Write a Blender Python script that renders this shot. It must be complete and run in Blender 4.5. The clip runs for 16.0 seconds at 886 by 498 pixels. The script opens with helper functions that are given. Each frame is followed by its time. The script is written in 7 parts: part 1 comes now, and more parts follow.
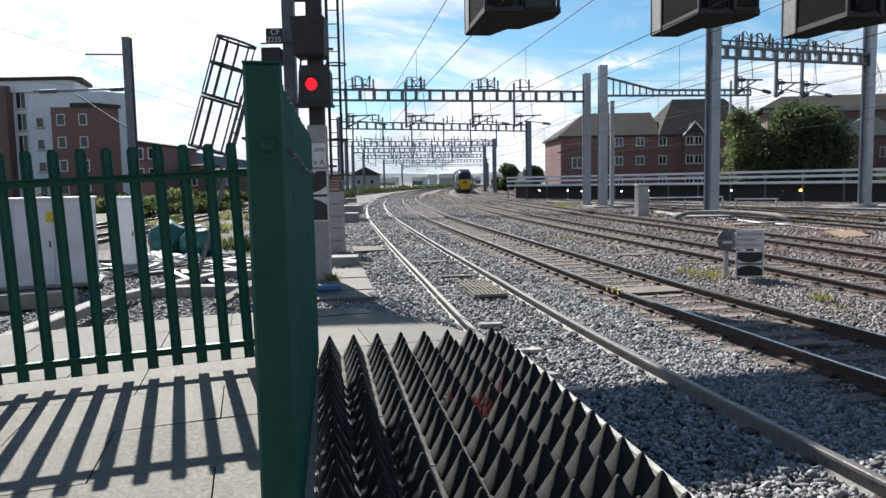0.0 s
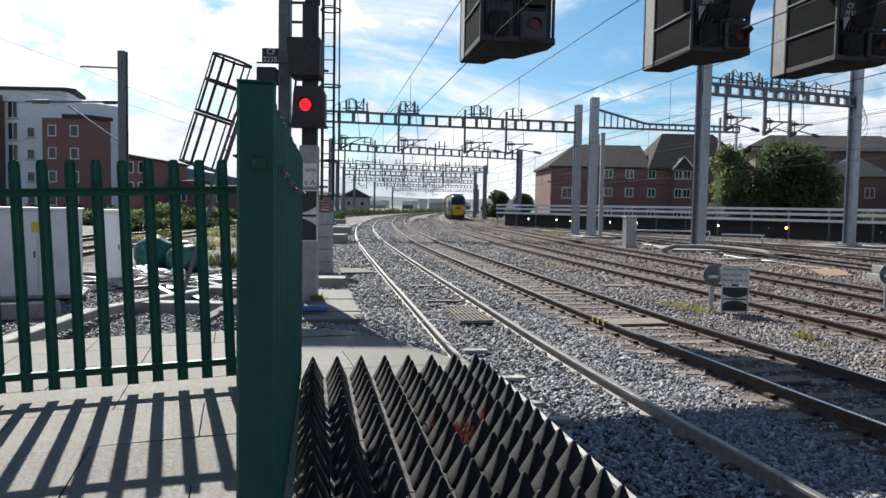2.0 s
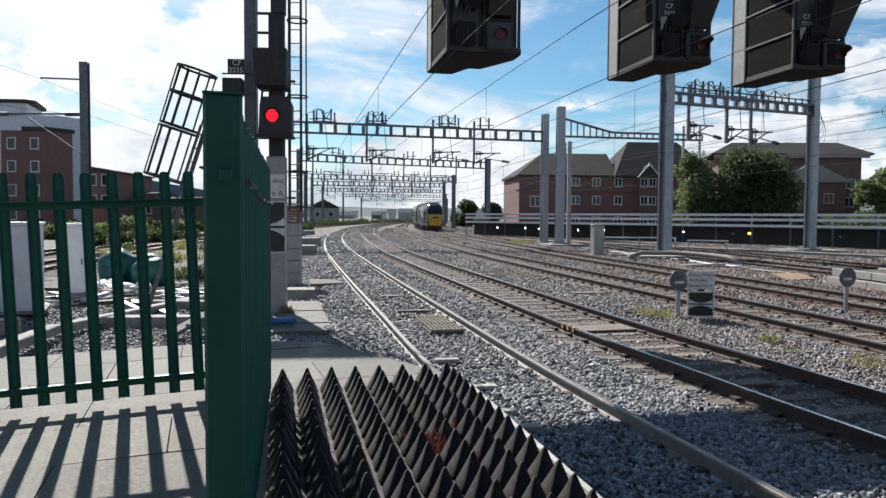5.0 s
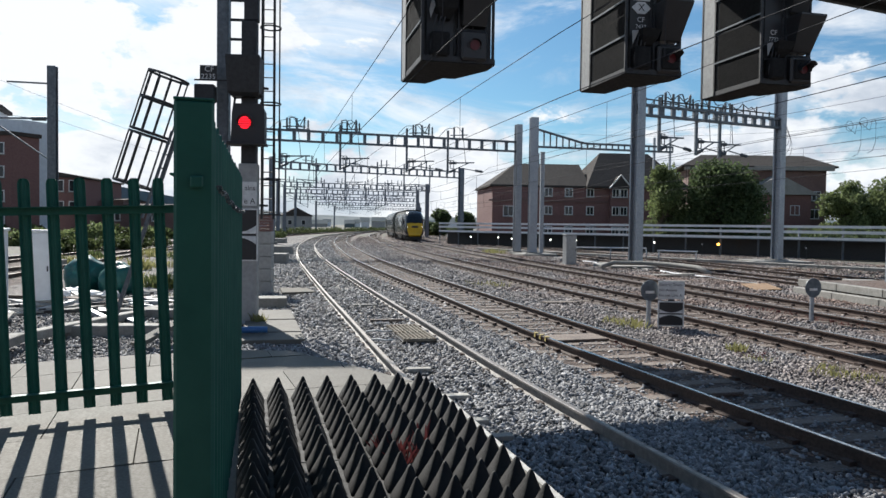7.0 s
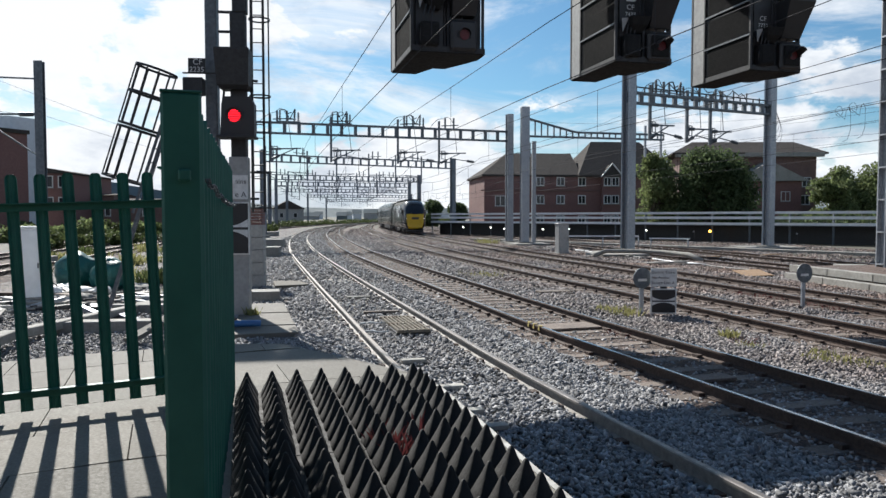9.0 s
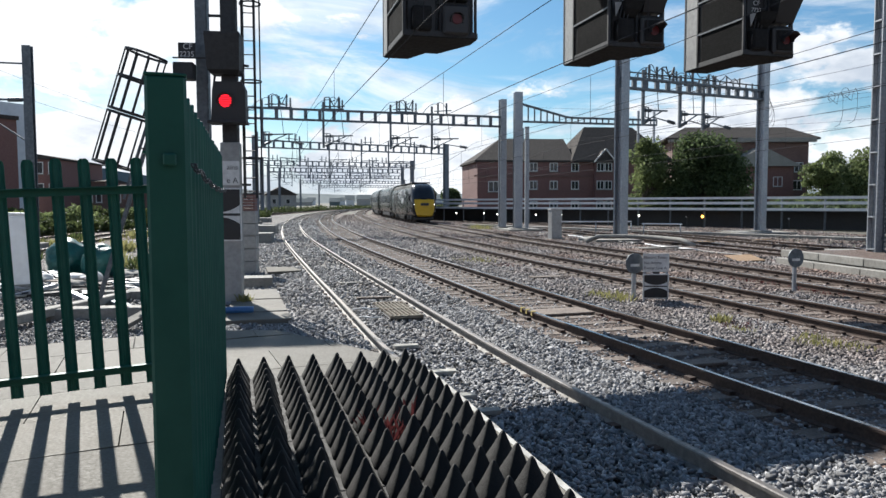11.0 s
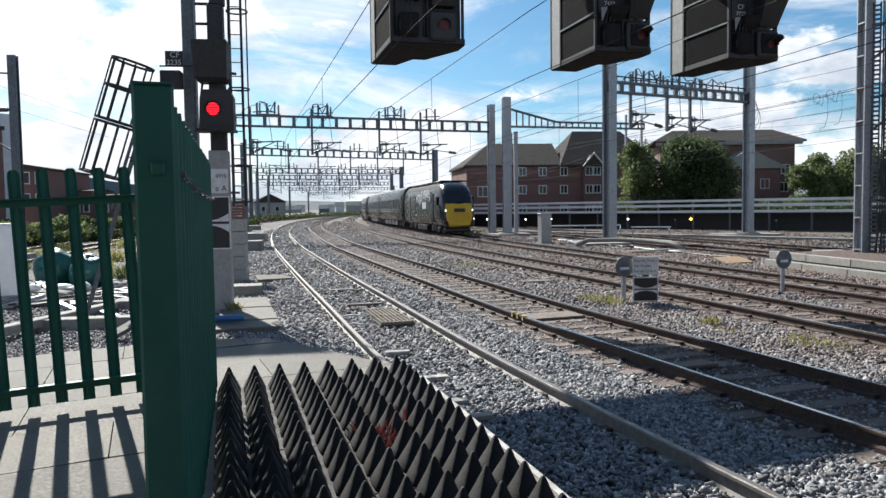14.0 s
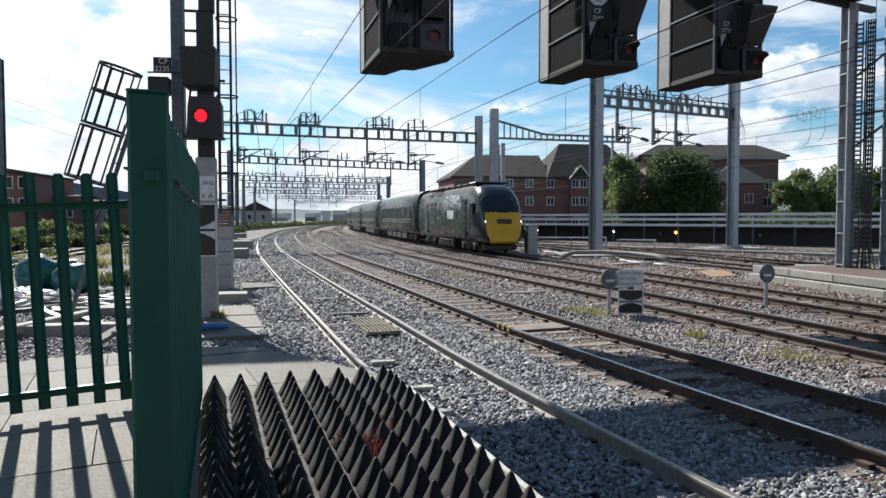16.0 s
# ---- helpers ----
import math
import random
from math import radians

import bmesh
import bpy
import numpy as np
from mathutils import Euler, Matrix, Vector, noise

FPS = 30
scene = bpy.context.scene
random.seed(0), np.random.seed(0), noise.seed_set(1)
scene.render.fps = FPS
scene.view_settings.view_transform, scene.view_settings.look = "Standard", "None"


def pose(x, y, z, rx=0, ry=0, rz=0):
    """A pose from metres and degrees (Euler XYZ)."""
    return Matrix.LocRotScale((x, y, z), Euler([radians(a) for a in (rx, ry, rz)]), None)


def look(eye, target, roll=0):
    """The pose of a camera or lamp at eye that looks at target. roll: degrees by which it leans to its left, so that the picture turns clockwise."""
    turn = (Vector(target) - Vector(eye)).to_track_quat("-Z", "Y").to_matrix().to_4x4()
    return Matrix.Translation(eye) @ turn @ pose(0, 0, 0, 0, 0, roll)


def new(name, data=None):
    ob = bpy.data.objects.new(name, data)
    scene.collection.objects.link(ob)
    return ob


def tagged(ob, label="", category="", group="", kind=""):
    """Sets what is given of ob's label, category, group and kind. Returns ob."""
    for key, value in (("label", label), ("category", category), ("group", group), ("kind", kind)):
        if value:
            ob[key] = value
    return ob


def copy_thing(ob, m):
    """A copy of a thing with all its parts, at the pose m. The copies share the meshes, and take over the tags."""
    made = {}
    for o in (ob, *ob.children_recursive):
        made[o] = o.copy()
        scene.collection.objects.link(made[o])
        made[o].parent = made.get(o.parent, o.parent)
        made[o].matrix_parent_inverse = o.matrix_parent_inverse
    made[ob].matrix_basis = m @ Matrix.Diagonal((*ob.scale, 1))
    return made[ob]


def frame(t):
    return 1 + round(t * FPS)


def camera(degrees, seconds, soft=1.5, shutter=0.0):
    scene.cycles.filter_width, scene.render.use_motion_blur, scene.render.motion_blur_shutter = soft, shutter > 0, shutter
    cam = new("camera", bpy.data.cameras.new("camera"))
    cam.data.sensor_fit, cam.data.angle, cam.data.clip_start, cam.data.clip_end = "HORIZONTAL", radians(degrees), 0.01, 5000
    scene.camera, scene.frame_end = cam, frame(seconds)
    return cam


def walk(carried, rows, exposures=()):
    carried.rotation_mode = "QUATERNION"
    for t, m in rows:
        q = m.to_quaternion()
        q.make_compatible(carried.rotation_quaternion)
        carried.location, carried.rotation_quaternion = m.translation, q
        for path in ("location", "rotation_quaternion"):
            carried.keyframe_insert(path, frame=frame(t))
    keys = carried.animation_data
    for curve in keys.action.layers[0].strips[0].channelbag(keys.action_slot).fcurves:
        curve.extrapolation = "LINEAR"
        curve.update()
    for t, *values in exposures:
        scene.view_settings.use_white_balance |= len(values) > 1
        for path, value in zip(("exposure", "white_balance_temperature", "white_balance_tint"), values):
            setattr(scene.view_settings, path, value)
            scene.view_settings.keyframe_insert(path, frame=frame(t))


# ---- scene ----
# camera: hand-held at the end of a station platform, turning slowly
cam = camera(63.0, 16.0)
PATH = [
    (0.0, -0.0078, 0.0030, 2.2020, 84.686, 1.084, 0.207),
    (0.5, -0.0064, 0.0027, 2.2030, 85.083, 1.170, 0.159),
    (1.0, -0.0076, 0.0046, 2.2038, 85.852, 1.019, 0.012),
    (1.5, -0.0071, 0.0021, 2.2039, 86.237, 0.217, -0.251),
    (2.0, -0.0061, -0.0003, 2.2018, 86.645, -1.026, -0.590),
    (2.5, -0.0051, 0.0021, 2.2020, 86.756, -1.059, -1.067),
    (3.0, -0.0064, 0.0011, 2.2013, 86.914, -0.774, -1.450),
    (3.5, -0.0068, -0.0032, 2.2004, 86.969, -0.474, -1.754),
    (4.0, -0.0037, -0.0070, 2.2015, 87.074, -0.231, -2.176),
    (6.5, -0.0049, -0.0125, 2.2001, 88.036, -0.863, -4.537),
    (7.0, -0.0043, -0.0089, 2.2011, 88.169, -0.774, -5.138),
    (7.5, -0.0027, -0.0101, 2.2007, 88.206, -0.668, -5.444),
    (8.0, -0.0030, -0.0087, 2.2001, 88.108, -0.455, -5.641),
    (8.5, -0.0009, -0.0100, 2.1993, 87.884, -0.178, -5.791),
    (9.0, -0.0012, -0.0011, 2.2000, 87.447, 0.028, -5.746),
    (9.5, 0.0108, 0.0088, 2.1969, 87.004, 0.240, -5.909),
    (12.0, 0.0078, 0.0088, 2.1978, 86.241, 0.075, -6.480),
    (12.5, 0.0093, 0.0057, 2.1969, 86.249, 0.245, -6.546),
    (13.0, 0.0086, 0.0083, 2.1971, 86.331, 0.449, -6.656),
    (13.5, 0.0085, 0.0050, 2.1979, 86.603, 0.637, -6.848),
    (14.0, 0.0094, 0.0063, 2.1982, 86.759, 0.788, -7.105),
    (14.5, 0.0085, 0.0093, 2.1978, 86.993, 0.592, -7.201),
    (15.0, 0.0065, 0.0104, 2.1981, 87.255, 0.339, -7.367),
    (15.5, 0.0082, 0.0067, 2.1990, 87.433, 0.141, -7.619),
    (16.0, -0.0036, -0.0078, 2.1993, 87.563, 0.023, -8.162),
]
walk(cam, [(t, pose(x, y, z, rx, ry, rz)) for t, x, y, z, rx, ry, rz in PATH],
     exposures=((0, 0.93), (2, 0.85), (4.2, 0.77), (7, 0.74), (9.5, 0.77), (12, 0.91), (14.5, 0.89), (16, 0.88)))

# ---- world, sun, exposure ----
SUN_EL, SUN_AZ = radians(37.5), radians(-22.0)      # azimuth from +y towards +x
scene.view_settings.use_white_balance = True
scene.view_settings.white_balance_temperature = 6150
scene.view_settings.white_balance_tint = 10


def make_world():
    w = bpy.data.worlds.new("sky")
    scene.world = w
    w.use_nodes = True
    nt = w.node_tree
    n, l = nt.nodes, nt.links
    bg = n["Background"]
    sky = n.new("ShaderNodeTexSky")
    sky.sky_type, sky.sun_disc = "NISHITA", False
    sky.sun_elevation, sky.sun_rotation = SUN_EL, SUN_AZ
    sky.air_density, sky.dust_density, sky.ozone_density = 1.0, 0.6, 2.0
    co = n.new("ShaderNodeTexCoord")

    def mth(op, a, b=None):
        m = n.new("ShaderNodeMath")
        m.operation = op
        for i, v in enumerate((a, b)):
            if v is None:
                continue
            if isinstance(v, (int, float)):
                m.inputs[i].default_value = v
            else:
                l.new(v, m.inputs[i])
        return m.outputs[0]

    def noise_tex(scale, detail, rough, vec, dist=0.0):
        t = n.new("ShaderNodeTexNoise")
        t.inputs["Scale"].default_value, t.inputs["Detail"].default_value = scale, detail
        t.inputs["Roughness"].default_value, t.inputs["Distortion"].default_value = rough, dist
        l.new(vec, t.inputs["Vector"])
        return t.outputs["Fac"]

    def ramp(fac, a, b):
        r = n.new("ShaderNodeMapRange")
        r.interpolation_type = "SMOOTHSTEP"
        r.inputs["From Min"].default_value, r.inputs["From Max"].default_value = a, b
        l.new(fac, r.inputs["Value"])
        return r.outputs["Result"]
    nrm = n.new("ShaderNodeVectorMath")
    nrm.operation = "NORMALIZE"
    l.new(co.outputs["Generated"], nrm.inputs[0])
    sep = n.new("ShaderNodeSeparateXYZ")
    l.new(nrm.outputs[0], sep.inputs[0])
    up = sep.outputs[2]

    def mapped(scale, loc, rot=(0, 0, 0)):
        mp = n.new("ShaderNodeMapping")
        mp.inputs["Scale"].default_value, mp.inputs["Location"].default_value, mp.inputs["Rotation"].default_value = scale, loc, rot
        l.new(nrm.outputs[0], mp.inputs["Vector"])
        return mp.outputs[0]
    # heaped clouds low down, streaked ones above, a bright veil round the sun
    heap = noise_tex(4.2, 10, 0.58, mapped((1.0, 1.0, 1.9), (0.31, 0.2, 0.35)), 0.2)
    streak = noise_tex(3.4, 9, 0.64, mapped((1.0, 1.0, 4.2), (1.7, 0.4, 0.1), (0.0, 0.22, 0.0)), 0.7)
    sund = Vector((math.sin(SUN_AZ) * math.cos(SUN_EL), math.cos(SUN_AZ) * math.cos(SUN_EL), math.sin(SUN_EL)))
    dotn = n.new("ShaderNodeVectorMath")
    dotn.operation = "DOT_PRODUCT"
    l.new(nrm.outputs[0], dotn.inputs[0])
    dotn.inputs[1].default_value = Vector((-0.50, 0.80, 0.36)).normalized()
    near = ramp(dotn.outputs["Value"], 0.86, 0.992)
    low = ramp(up, 0.22, 0.02)
    cover = mth("ADD", mth("ADD", heap, mth("MULTIPLY", low, 0.155)), mth("MULTIPLY", near, 0.11))
    c1 = ramp(cover, 0.565, 0.625)
    c2 = mth("MULTIPLY", ramp(mth("ADD", streak, mth("MULTIPLY", near, 0.06)), 0.38, 0.68), 0.88)
    # the sky clears overhead and whitens towards the horizon
    haze = mth("MULTIPLY", ramp(up, 0.13, 0.015), 0.92)
    cloud = mth("MULTIPLY", mth("MAXIMUM", mth("MAXIMUM", c1, c2), haze), mth("ADD", mth("MULTIPLY", ramp(up, 0.56, 0.37), 0.93), 0.07))
    tint = n.new("ShaderNodeMix")
    tint.data_type, tint.blend_type = "RGBA", "MULTIPLY"
    tint.inputs["Factor"].default_value = 1.0
    l.new(sky.outputs[0], tint.inputs[6])
    tint.inputs[7].default_value = (0.70, 1.02, 1.12, 1)
    mix = n.new("ShaderNodeMix")
    mix.data_type = "RGBA"
    l.new(cloud, mix.inputs["Factor"])
    l.new(tint.outputs[2], mix.inputs[6])
    shade = n.new("ShaderNodeMix")
    shade.data_type = "RGBA"
    l.new(ramp(mth("ADD", noise_tex(7.0, 7, 0.6, mapped((1.0, 1.0, 2.2), (0.1, 0.9, 0.6))), mth("MULTIPLY", near, 0.2)), 0.33, 0.62), shade.inputs["Factor"])
    shade.inputs[6].default_value = (7.0, 7.6, 8.4, 1)
    shade.inputs[7].default_value = (12.2, 12.2, 12.0, 1)
    l.new(shade.outputs[2], mix.inputs[7])
    l.new(mix.outputs[2], bg.inputs["Color"])
    bg.inputs["Strength"].default_value = 0.05
    sun = new("sun", bpy.data.lights.new("sun", "SUN"))
    sun.data.energy, sun.data.angle, sun.data.color = 5.0, radians(0.5), (1.0, 0.94, 0.84)
    sun.matrix_world = look(sund * 50, (0, 0, 0))


make_world()


# ---- materials ----
def material(name, base, alt=None, rough=0.7, metal=0.0, scale=8.0, bump=0.15, alt2=None, scale2=0.7, amount=0.5, fine=60.0, spread=0.0, gloss=0.5):
    """Two scales of colour variation, fine grain and relief, in object metres; spread varies pieces by their random number."""
    m = bpy.data.materials.new(name)
    m.use_nodes = True
    nt = m.node_tree
    n, l = nt.nodes, nt.links
    b = n["Principled BSDF"]
    alt = alt or tuple(c * 0.75 for c in base)
    alt2 = alt2 or tuple(c * 0.6 for c in base)
    geo = n.new("ShaderNodeNewGeometry")

    def tex(s, d, r=0.6):
        t = n.new("ShaderNodeTexNoise")
        t.inputs["Scale"].default_value, t.inputs["Detail"].default_value, t.inputs["Roughness"].default_value = s, d, r
        l.new(geo.outputs["Position"], t.inputs["Vector"])
        return t.outputs["Fac"]

    def rng(v, a, c, x=0.0, y=1.0):
        r = n.new("ShaderNodeMapRange")
        for k, val in zip(("From Min", "From Max", "To Min", "To Max"), (a, c, x, y)):
            r.inputs[k].default_value = val
        l.new(v, r.inputs["Value"])
        return r.outputs["Result"]

    def mix(f, a, c):
        x = n.new("ShaderNodeMix")
        x.data_type = "RGBA"
        l.new(f, x.inputs["Factor"])
        for s, v in ((6, a), (7, c)):
            if isinstance(v, tuple):
                x.inputs[s].default_value = (*v, 1)
            else:
                l.new(v, x.inputs[s])
        return x.outputs[2]
    grain = tex(scale, 6)
    blot = tex(scale2, 5)
    col = mix(rng(grain, 0.35, 0.65), base, alt)
    col = mix(rng(blot, 0.48, 0.72, 0.0, amount), col, alt2)
    if spread:
        info = n.new("ShaderNodeObjectInfo")
        hsv = n.new("ShaderNodeHueSaturation")
        l.new(rng(info.outputs["Random"], 0, 1, 1 - spread, 1 + spread), hsv.inputs["Value"])
        l.new(col, hsv.inputs["Color"])
        col = hsv.outputs[0]
    l.new(col, b.inputs["Base Color"])
    b.inputs["Metallic"].default_value = metal
    b.inputs["Specular IOR Level"].default_value = gloss
    l.new(rng(grain, 0.3, 0.7, max(rough - 0.12, 0.05), min(rough + 0.12, 1.0)), b.inputs["Roughness"])
    if bump:
        bp = n.new("ShaderNodeBump")
        bp.inputs["Strength"].default_value, bp.inputs["Distance"].default_value = bump, 0.6 / fine
        l.new(tex(fine, 4), bp.inputs["Height"])
        l.new(bp.outputs[0], b.inputs["Normal"])
    return m


def glow(name, colour, strength):
    m = bpy.data.materials.new(name)
    m.use_nodes = True
    b = m.node_tree.nodes["Principled BSDF"]
    b.inputs["Base Color"].default_value = (*colour, 1)
    b.inputs["Emission Color"].default_value = (*colour, 1)
    b.inputs["Emission Strength"].default_value = strength
    return m


def island_tint(m, lo, hi):
    """Varies the value of loose pieces of one mesh."""
    nt = m.node_tree
    n, l = nt.nodes, nt.links
    b = n["Principled BSDF"]
    src = b.inputs["Base Color"].links[0].from_socket
    geo, r, h = n.new("ShaderNodeNewGeometry"), n.new("ShaderNodeMapRange"), n.new("ShaderNodeHueSaturation")
    r.inputs["To Min"].default_value, r.inputs["To Max"].default_value = lo, hi
    l.new(geo.outputs["Random Per Island"], r.inputs["Value"])
    l.new(r.outputs["Result"], h.inputs["Value"])
    l.new(src, h.inputs["Color"])
    l.new(h.outputs[0], b.inputs["Base Color"])
    return m


M = {}
M["ballast"] = material("ballast", (0.19, 0.180, 0.170), (0.105, 0.098, 0.092), 0.85, scale=5, bump=0.9, alt2=(0.16, 0.115, 0.09), scale2=0.35, amount=0.8, fine=26)
M["stone"] = (material("stone", (0.270, 0.269, 0.272), (0.188, 0.187, 0.190), 0.8, scale=30, bump=0.3, alt2=(0.17, 0.145, 0.125), scale2=0.25, amount=0.45, fine=90))
M["rail_grey"] = material("rail_grey", (0.21, 0.195, 0.18), (0.15, 0.14, 0.13), 0.7, 0.1, scale=16, bump=0.15, alt2=(0.16, 0.13, 0.11), scale2=1.2)


def pebbled(m, scale, dark):
    """Adds stone-sized cells, relief and painted dark shade in gaps to a ground material."""
    nt = m.node_tree
    n, l = nt.nodes, nt.links
    b = n["Principled BSDF"]
    src = b.inputs["Base Color"].links[0].from_socket
    geo, vo, vd = n.new("ShaderNodeNewGeometry"), n.new("ShaderNodeTexVoronoi"), n.new("ShaderNodeTexVoronoi")
    vd.feature = "DISTANCE_TO_EDGE"
    for v in (vo, vd):
        v.inputs["Scale"].default_value = scale
        l.new(geo.outputs["Position"], v.inputs["Vector"])
    sep = n.new("ShaderNodeSeparateColor")
    l.new(vo.outputs["Color"], sep.inputs[0])
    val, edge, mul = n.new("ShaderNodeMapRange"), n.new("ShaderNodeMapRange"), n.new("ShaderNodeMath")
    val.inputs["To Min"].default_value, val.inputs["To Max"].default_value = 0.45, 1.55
    # colour darkens at cell edges in place of the shade between stones
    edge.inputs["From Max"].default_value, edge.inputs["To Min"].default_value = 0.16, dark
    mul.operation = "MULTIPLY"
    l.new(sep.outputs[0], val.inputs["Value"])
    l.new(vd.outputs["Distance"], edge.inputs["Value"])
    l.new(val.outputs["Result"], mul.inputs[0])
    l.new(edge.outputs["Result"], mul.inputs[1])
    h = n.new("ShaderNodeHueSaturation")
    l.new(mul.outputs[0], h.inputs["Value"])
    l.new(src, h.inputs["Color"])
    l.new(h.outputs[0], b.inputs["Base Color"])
    bp = b.inputs["Normal"].links[0].from_node
    l.new(vd.outputs["Distance"], bp.inputs["Height"])
    bp.inputs["Strength"].default_value, bp.inputs["Distance"].default_value = 1.0, 0.06
    return m


def rusted(m, colour):
    """Iron dust over the busy running lines: brown blotches that thicken across the yard."""
    nt = m.node_tree
    n, l = nt.nodes, nt.links
    b = n["Principled BSDF"]
    src = b.inputs["Base Color"].links[0].from_socket
    geo, dot, r, no, r2, mu, mx = (n.new(k) for k in ("ShaderNodeNewGeometry", "ShaderNodeVectorMath", "ShaderNodeMapRange", "ShaderNodeTexNoise", "ShaderNodeMapRange", "ShaderNodeMath", "ShaderNodeMix"))
    dot.operation, mu.operation, mx.data_type = "DOT_PRODUCT", "MULTIPLY", "RGBA"
    dot.inputs[1].default_value = (1, 0.12, 0)
    l.new(geo.outputs["Position"], dot.inputs[0])
    l.new(dot.outputs["Value"], r.inputs["Value"])
    r.inputs["From Min"].default_value, r.inputs["From Max"].default_value = 4.5, 11.0
    no.inputs["Scale"].default_value, no.inputs["Detail"].default_value = 0.45, 6
    l.new(geo.outputs["Position"], no.inputs["Vector"])
    l.new(no.outputs["Fac"], r2.inputs["Value"])
    r2.inputs["From Min"].default_value, r2.inputs["From Max"].default_value = 0.36, 0.60
    r2.inputs["To Min"].default_value, r2.inputs["To Max"].default_value = 0.25, 0.95
    l.new(r.outputs["Result"], mu.inputs[0])
    l.new(r2.outputs["Result"], mu.inputs[1])
    l.new(mu.outputs[0], mx.inputs["Factor"])
    l.new(src, mx.inputs[6])
    mx.inputs[7].default_value = (*colour, 1)
    l.new(mx.outputs[2], b.inputs["Base Color"])


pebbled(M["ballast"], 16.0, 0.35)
rusted(M["ballast"], (0.125, 0.082, 0.064))
rusted(M["stone"], (0.175, 0.118, 0.094))
island_tint(M["stone"], 0.38, 1.6)
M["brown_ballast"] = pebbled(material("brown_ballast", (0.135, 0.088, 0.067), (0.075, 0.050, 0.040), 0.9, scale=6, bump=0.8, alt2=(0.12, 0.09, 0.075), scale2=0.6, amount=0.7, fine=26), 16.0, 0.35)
M["far_ground"] = material("far_ground", (0.10, 0.092, 0.070), (0.065, 0.062, 0.045), 0.9, scale=3, bump=0.5, alt2=(0.065, 0.08, 0.035), scale2=0.08, amount=0.8, fine=10)
M["rail_head"] = material("rail_head", (0.66, 0.63, 0.60), (0.50, 0.46, 0.43), 0.24, 1.0, scale=14, bump=0.05, scale2=1.0)
M["rail_worn"] = material("rail_worn", (0.30, 0.27, 0.24), (0.20, 0.17, 0.15), 0.45, 0.7, scale=14, bump=0.08, scale2=1.0)
M["rail_rust"] = material("rail_rust", (0.075, 0.045, 0.033), (0.045, 0.030, 0.024), 0.85, 0.0, scale=25, bump=0.3, alt2=(0.03, 0.027, 0.026), scale2=1.5)
M["timber"] = material("timber", (0.185, 0.148, 0.122), (0.105, 0.083, 0.069), 0.85, scale=30, bump=0.5, alt2=(0.05, 0.042, 0.038), scale2=2, spread=0.25)
M["sleeper"] = material("sleeper", (0.40, 0.385, 0.345), (0.30, 0.285, 0.25), 0.9, scale=18, bump=0.3, alt2=(0.20, 0.18, 0.16), scale2=2, spread=0.15)
M["concrete"] = material("concrete", (0.29, 0.28, 0.255), (0.22, 0.21, 0.19), 0.85, scale=12, bump=0.25, alt2=(0.17, 0.16, 0.14), scale2=0.9, amount=0.6, spread=0.08)
M["paving"] = material("paving", (0.175, 0.164, 0.142), (0.136, 0.127, 0.108), 0.85, scale=70, bump=0.25, alt2=(0.125, 0.113, 0.092), scale2=2.6, amount=0.7, fine=90, spread=0.13)
M["worn_white"] = material("worn_white_paint", (0.48, 0.47, 0.44), (0.36, 0.35, 0.32), 0.8, scale=20, bump=0.2, alt2=(0.20, 0.19, 0.17), scale2=5, amount=0.8)
M["joint"] = material("joint", (0.14, 0.128, 0.105), None, 0.95, scale=20)
M["green"] = material("green_paint", (0.022, 0.118, 0.092), (0.018, 0.100, 0.078), 0.50, scale=9, bump=0.06, alt2=(0.026, 0.14, 0.10), scale2=3, amount=0.6, fine=160, gloss=0.3)
M["rubber"] = material("rubber", (0.012, 0.0117, 0.0112), (0.018, 0.017, 0.016), 0.75, scale=22, bump=0.5, alt2=(0.05, 0.046, 0.040), scale2=5, amount=0.35, fine=110, gloss=0.35)
M["galv"] = material("galvanised", (0.36, 0.38, 0.41), (0.28, 0.30, 0.33), 0.5, 0.55, scale=10, bump=0.08, alt2=(0.22, 0.235, 0.26), scale2=1.2, spread=0.08)
M["galv_dark"] = material("weathered_steel", (0.15, 0.17, 0.19), (0.10, 0.115, 0.13), 0.55, 0.45, scale=10, bump=0.08, alt2=(0.07, 0.08, 0.09), scale2=1.2)
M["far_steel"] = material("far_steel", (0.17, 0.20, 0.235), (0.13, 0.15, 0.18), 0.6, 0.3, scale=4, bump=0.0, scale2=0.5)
M["white_pipe"] = material("white_paint", (0.74, 0.75, 0.76), (0.62, 0.63, 0.65), 0.4, scale=6, bump=0.05, alt2=(0.5, 0.5, 0.51), scale2=0.6, amount=0.4)
M["black"] = material("black_paint", (0.022, 0.022, 0.024), (0.030, 0.030, 0.032), 0.5, scale=12, bump=0.06)
M["dark"] = material("dark_metal", (0.027, 0.028, 0.031), (0.020, 0.021, 0.023), 0.6, scale=12, bump=0.05)
M["grey_panel"] = material("grey_panel", (0.36, 0.36, 0.35), (0.29, 0.29, 0.285), 0.6, scale=9, bump=0.08, alt2=(0.22, 0.22, 0.21), scale2=1.5)
M["brick"] = material("brick_wall", (0.200, 0.105, 0.094), (0.155, 0.085, 0.078), 0.9, scale=5, bump=0.25, alt2=(0.19, 0.105, 0.095), scale2=0.4, fine=14)
M["brick_dark"] = material("dark_brick", (0.175, 0.105, 0.090), (0.13, 0.085, 0.075), 0.9, scale=5, bump=0.25, scale2=0.4, fine=14)
